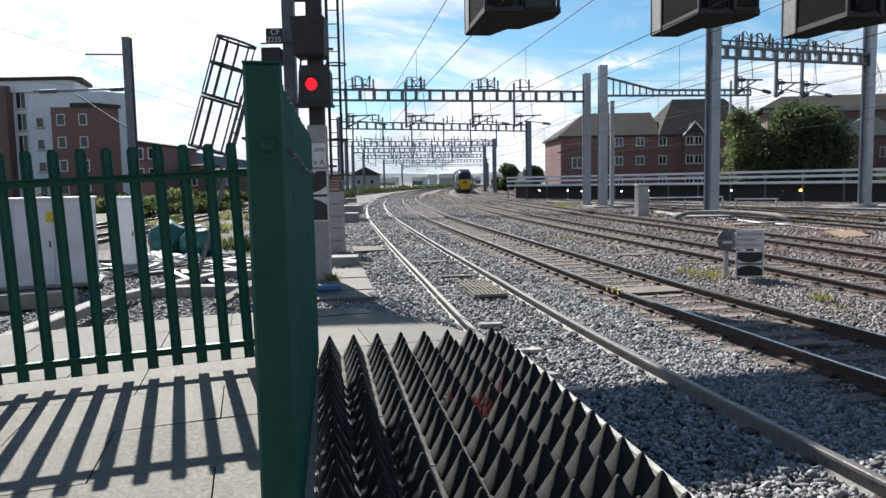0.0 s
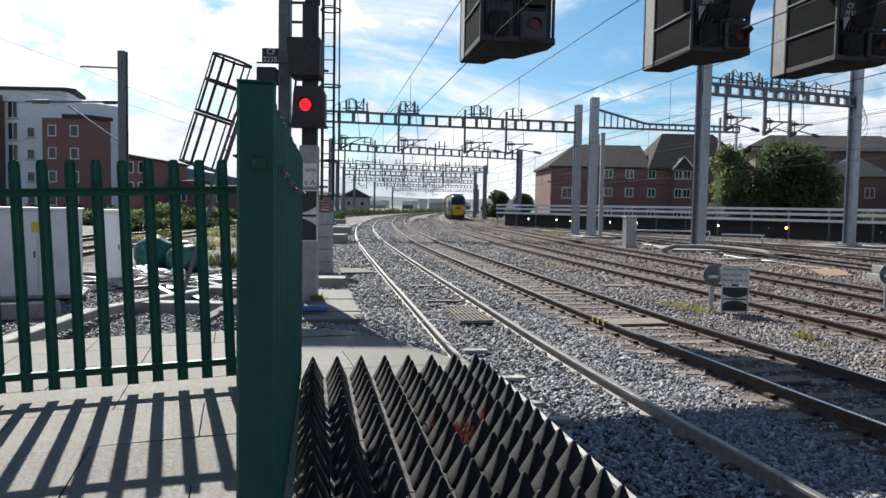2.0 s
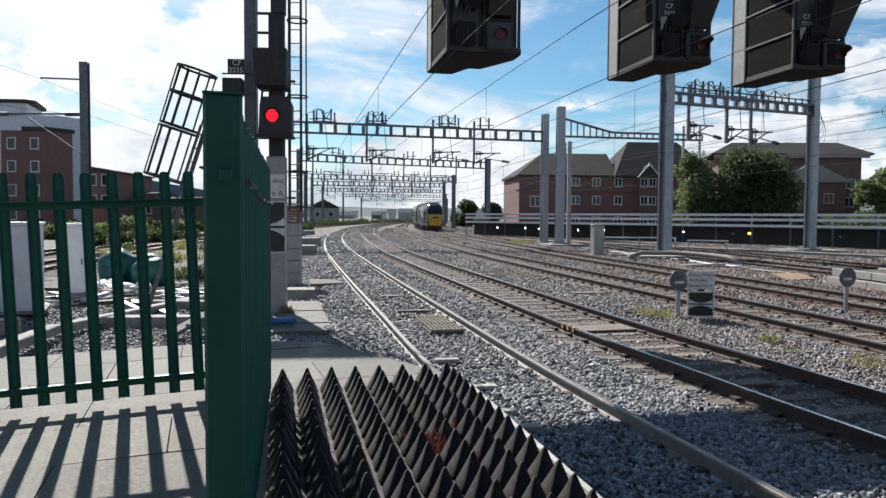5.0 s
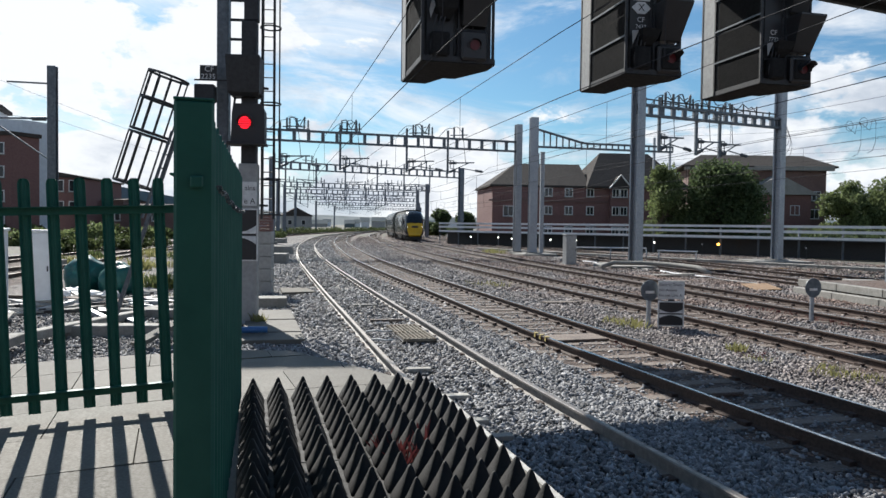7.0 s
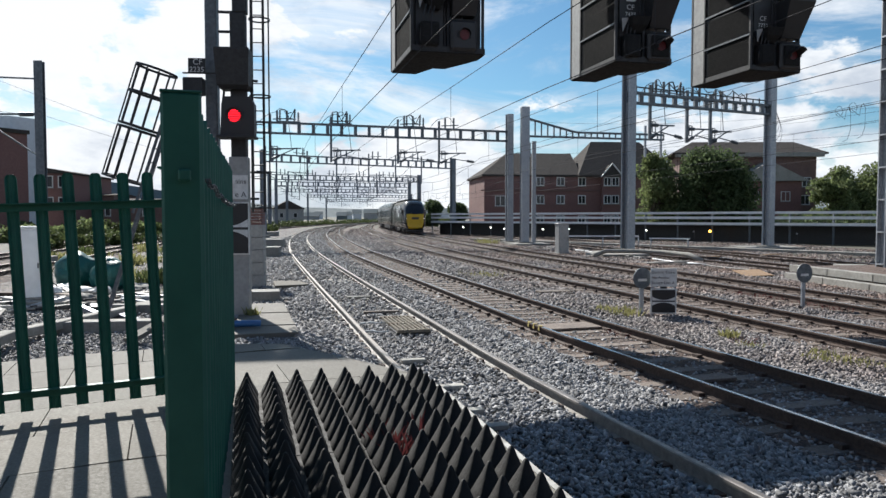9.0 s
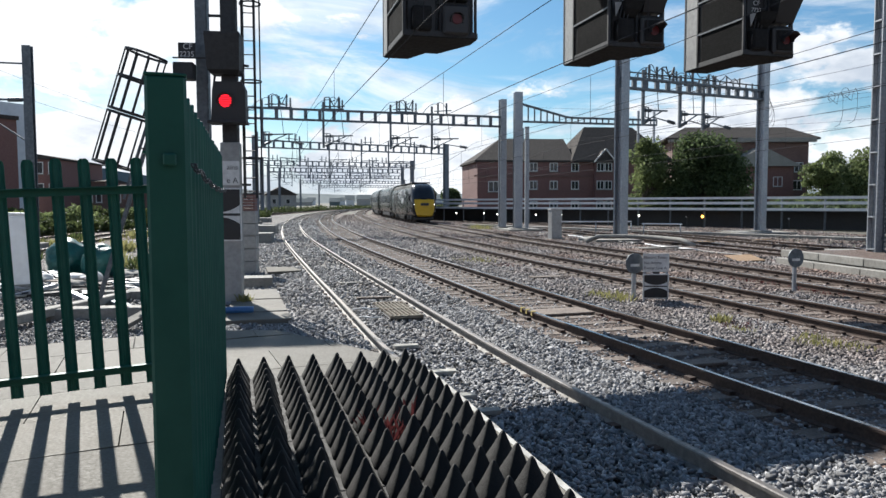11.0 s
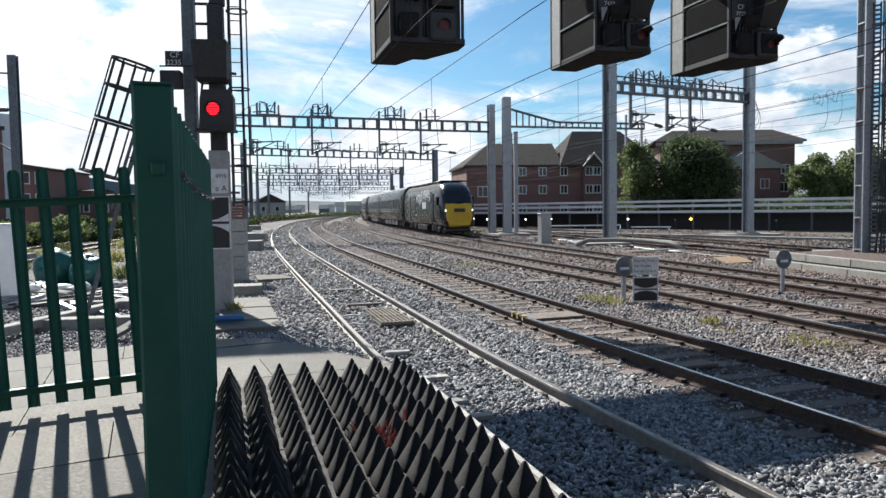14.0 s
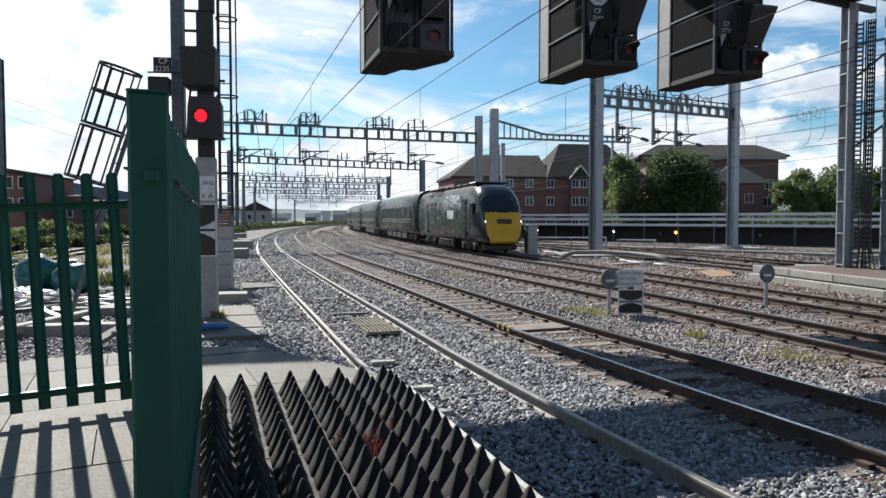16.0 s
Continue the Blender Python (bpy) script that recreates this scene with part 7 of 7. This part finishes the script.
def hull(y, hw, zb, zt, n=64, e=0.42):
    """A closed ring across the body: flat floor, near-upright sides, round roof."""
    pts = []
    zc = zb + (zt - zb) * 0.5
    for i in range(n):
        a = 2 * math.pi * i / n
        c, s = math.cos(a), math.sin(a)
        x = math.copysign(abs(c) ** (e if s < 0 else 0.52), c) * hw
        z = zc + math.copysign(abs(s) ** (e if s < 0 else 0.80), s) * (zt - zb) / 2
        pts.append(Vector((x, y, z)))
    return pts


NOSE = ((0.02, 0.72, 0.82, 1.30), (0.0, 0.84, 0.70, 1.64), (0.08, 0.97, 0.60, 1.98), (0.24, 1.07, 0.56, 2.32), (0.45, 1.14, 0.54, 2.64), (0.70, 1.195, 0.53, 2.94), (0.95, 1.235, 0.52, 3.20), (1.25, 1.27, 0.52, 3.42),
        (1.6, 1.30, 0.52, 3.60), (2.0, 1.32, 0.52, 3.72), (2.5, 1.34, 0.52, 3.80), (3.2, 1.355, 0.52, 3.84), (4.2, 1.36, 0.52, 3.82), (9.0, 1.36, 0.52, 3.80), (17.75, 1.36, 0.52, 3.80))


def nose_kind(c):
    """Which part a face of the nose belongs to, by its centre."""
    if c.z < 2.34 and abs(c.x) < min(0.94 + 0.03 * (c.z - 1), 0.78 + 0.35 * (c.z - 0.9)) and c.y < 0.6:
        return 1
    if 0.28 < c.y < 1.75 and c.z > 2.25 and abs(c.x) < 1.02 - 0.16 * max(0, c.z - 2.4):
        return 2
    if c.z > 3.45 and c.y > 2.6:
        return 3
    if c.y < 2.35 + 0.25 * (c.z - 2):
        return 4
    return 0


def split_parts(make, kinds, parent):
    for k, (name, mat, label) in kinds.items():
        bm = bmesh.new()
        make(bm)
        bmesh.ops.recalc_face_normals(bm, faces=bm.faces[:])
        dead = [f for f in bm.faces if nose_kind(f.calc_center_median()) != k]
        bmesh.ops.delete(bm, geom=dead, context="FACES")
        part(name, bm, mat, parent, label, smooth=True)


def make_bogie(parent, y, wheel_gap=1.3):
    bm = bmesh.new()
    for s in (-1, 1):
        box(bm, (s * 1.05, y, 0.72), (0.14, 3.6, 0.22), 0.02)
        for q in (-1, 1):
            box(bm, (s * 1.08, y + q * wheel_gap, 0.55), (0.2, 0.36, 0.36), 0.03)
        tube(bm, (s * 1.1, y - 0.3, 0.45), (s * 1.1, y - 0.3, 0.85), 0.12, 10)
        tube(bm, (s * 1.1, y + 0.3, 0.45), (s * 1.1, y + 0.3, 0.85), 0.12, 10)
    box(bm, (0, y, 0.72), (2.1, 0.5, 0.25), 0.02)
    b = part("bogie", bm, M["black"], parent)
    for q in (-1, 1):
        for s in (-1, 1):
            w = bmesh.new()
            tube(w, (s * 0.70, y + q * wheel_gap, 0.605), (s * 0.80, y + q * wheel_gap, 0.605), 0.44, 22)
            tube(w, (s * 0.80, y + q * wheel_gap, 0.605), (s * 0.84, y + q * wheel_gap, 0.605), 0.34, 18)
            part("wheel", w, M["rail_rust"], b)


def full_size(e):
    """Brings a vehicle drawn at reduced size up to its loading gauge, wheels staying on the rails."""
    k = Matrix.Translation((0, 0, 0.165)) @ Matrix.Diagonal((1.05, 1.0, 1.085, 1)) @ Matrix.Translation((0, 0, -0.165))
    for me in {ob.data for ob in e.children_recursive if ob.type == "MESH" and not ob.name.startswith(("wheel", "bogie"))}:
        me.transform(k)


def make_power_car():
    e = thing("power_car", pose(0, 0, 0), "dark green diesel power car with a yellow nose and lit headlights", "train")

    def skin(bm):
        rings = []
        for y, hw, zb, zt in NOSE:
            rings.append(hull(y, hw, zb + 0.16, zt + 0.10))
        fine = []
        for a, b in zip(rings, rings[1:]):
            m = 7 if a[0].y < 3 else 4
            for q in range(m):
                fine.append([p.lerp(r, q / m) for p, r in zip(a, b)])
        fine.append(rings[-1])
        loft(bm, fine)
    split_parts(skin, {0: ("body", M["train_green"], ""), 1: ("nose_panel", M["train_yellow"], "warning yellow nose panel"), 2: ("windscreen", M["window_glass"], "dark wraparound windscreen"), 3: ("roof", M["train_roof"], "grey roof"), 4: ("nose_cowl", M["train_navy"], "near-black navy nose cowl")}, e)
    bm = bmesh.new()
    box(bm, (0, 0.02, 1.88), (0.78, 0.24, 0.24), 0.01)
    part("nose_grille", bm, M["black"], e)
    for s in (-1, 1):
        for x, r in ((0.96, 0.05), (0.80, 0.055)):
            bm = bmesh.new()
            tube(bm, (s * x, 0.10 if x < 0.9 else 0.16, 1.86), (s * x, 0.35, 1.86), r, 12)
            part("headlight", bm, M["white_lamp"] if s < 0 or x > 0.9 else M["grey_panel"], e, "lit white headlight")
        bm = bmesh.new()
        box(bm, (s * 1.365, 3.4, 2.05), (0.03, 0.75, 2.1), 0.01)
        part("cab_door", bm, M["train_green"], e)
        bm = bmesh.new()
        box(bm, (s * 1.362, 1.75, 2.55), (0.06, 0.62, 0.62), 0.03)
        part("cab_window", bm, M["window_glass"], e)
        for i in range(5):
            bm = bmesh.new()
            box(bm, (s * 1.372, 12.2, 1.75 + 0.3 * i), (0.03, 1.7, 0.2), 0.005)
            part("vent_louvre", bm, M["train_roof"], e)
        bm = bmesh.new()
        box(bm, (s * 1.368, 14.6, 2.0), (0.03, 0.85, 2.0), 0.01)
        part("side_door", bm, M["dark"], e)
        rnd2 = random.Random(5)
        bm = bmesh.new()
        for i in range(130):
            yy = rnd2.uniform(4.3, 10.6)
            zz = 3.35 - abs(rnd2.gauss(0, 0.38)) - (0.25 if yy > 8 else 0)
            if zz < 2.0:
                continue
            ww = rnd2.uniform(0.08, 0.34)
            box(bm, (s * 1.372, yy, zz), (0.004, ww, rnd2.uniform(0.05, 0.16)), rot=Matrix.Rotation(rnd2.uniform(-0.6, 0.6), 4, "X"))
        ob = part("livery_marking", bm, M["cabinet"], e, "pale grey abstract livery shapes")
        ob["kind"] = "stuff"
        bm = bmesh.new()
        for q in range(3):
            box(bm, (s * 1.376, 6.3 + 0.62 * q, 2.25), (0.006, 0.44, 0.50), 0.002)
        part("name_bar", bm, M["cabinet"], e)
    for i in range(7):
        bm = bmesh.new()
        box(bm, (0, 5.2 + 1.7 * i, 3.94), (1.7, 1.3, 0.14), 0.04)
        part("roof_hatch", bm, M["train_roof"], e)
    bm = bmesh.new()
    box(bm, (0, 3.2, 3.96), (1.9, 1.5, 0.10), 0.05)
    part("roof_fairing", bm, M["black"], e)
    bm = bmesh.new()
    box(bm, (0, 8.6, 0.55), (2.4, 4.6, 0.5), 0.05)
    part("fuel_tank", bm, M["mesh_dark"], e)
    for q in range(5):
        bm = bmesh.new()
        box(bm, (-1.22, 6.8 + 0.9 * q, 0.58), (0.06, 0.7, 0.36), 0.02)
        part("tank_cover", bm, M["mesh_dark"], e)
    bm = bmesh.new()
    box(bm, (0, 0.85, 0.52), (1.9, 0.5, 0.32), 0.08)
    part("front_skirt", bm, M["black"], e)
    make_bogie(e, 3.4)
    make_bogie(e, 14.3)
    bm = bmesh.new()
    box(bm, (0, 17.95, 2.2), (1.2, 0.5, 2.3), 0.04)
    part("gangway", bm, M["black"], e)
    full_size(e)
    return e


def make_coach():
    e = thing("coach", pose(0, 0, 0), "dark green passenger coach with a band of black windows", "train", "coaches")
    bm = bmesh.new()
    loft(bm, [hull(y, hw, 0.72, 3.78) for y, hw in ((0, 1.30), (0.12, 1.36), (8, 1.37), (15, 1.37), (22.8, 1.36), (22.9, 1.30))])
    bmesh.ops.recalc_face_normals(bm, faces=bm.faces[:])
    part("body", bm, M["train_green"], e, smooth=True)
    bm = bmesh.new()
    rings = []
    for y in (0.3, 22.6):
        pts = [Vector((1.05 * math.cos(math.pi * i / 12), y, 3.40 + 0.42 * math.sin(math.pi * i / 12))) for i in range(13)]
        rings.append(pts)
    loft(bm, rings)
    bmesh.ops.recalc_face_normals(bm, faces=bm.faces[:])
    part("roof", bm, M["train_roof"], e, smooth=True)
    for s in (-1, 1):
        for i in range(8):
            bm = bmesh.new()
            box(bm, (s * 1.372, 3.4 + 2.3 * i, 2.32), (0.03, 1.75, 0.82), 0.02)
            part("window", bm, M["window_glass"], e)
        for y in (1.0, 21.9):
            bm = bmesh.new()
            box(bm, (s * 1.372, y, 2.05), (0.03, 0.8, 2.0), 0.01)
            d = part("door", bm, M["train_green"], e)
            bm = bmesh.new()
            box(bm, (s * 1.39, y, 2.5), (0.015, 0.5, 0.7), 0.01)
            part("door_window", bm, M["window_glass"], d)
        for z in (1.80, 1.62):
            bm = bmesh.new()
            box(bm, (s * 1.374, 11.5, z), (0.01, 18.5, 0.03))
            part("lining", bm, M["grey_panel"], e)
    for q in range(4):
        bm = bmesh.new()
        box(bm, (0, 7.0 + 2.9 * q, 0.62), (2.3, 2.4, 0.5), 0.05)
        part("underframe_box", bm, M["dark"], e)
    make_bogie(e, 3.4)
    make_bogie(e, 19.5)
    bm = bmesh.new()
    box(bm, (0, 22.97, 2.2), (1.2, 0.5, 2.3), 0.04)
    part("gangway", bm, M["black"], e)
    full_size(e)
    full_size(e)
    return e


POWER = make_power_car()
COACHES = [make_coach()]
for _ in range(4):
    COACHES.append(copy_thing(COACHES[0], pose(0, 0, 0)))


def along(y, s):
    """The y that lies s metres further along line 4."""
    while s > 0.01:
        st = min(s, 1.0)
        y += line_dir(4, y).y * st
        s -= st
    return y


def motions():
    times = [0.5 * i for i in range(33)]
    offs = [(POWER, 0.0, 17.8)] + [(c, 18.3 + 23.2 * i, 22.9) for i, c in enumerate(COACHES)]
    for ob, o, length in offs:
        rows = []
        for t in times:
            y0 = along(train_front(t), o)
            ya, yb = along(y0, length * 0.18), along(y0, length * 0.82)
            a, b = line_at(4, ya), line_at(4, yb)
            d = (b - a).normalized()
            p = a - d * length * 0.18
            rows.append((t, pose(p.x, p.y, 0.0, 0, 0, math.degrees(-math.atan2(d.x, d.y)))))
        walk(ob, rows)


motions()
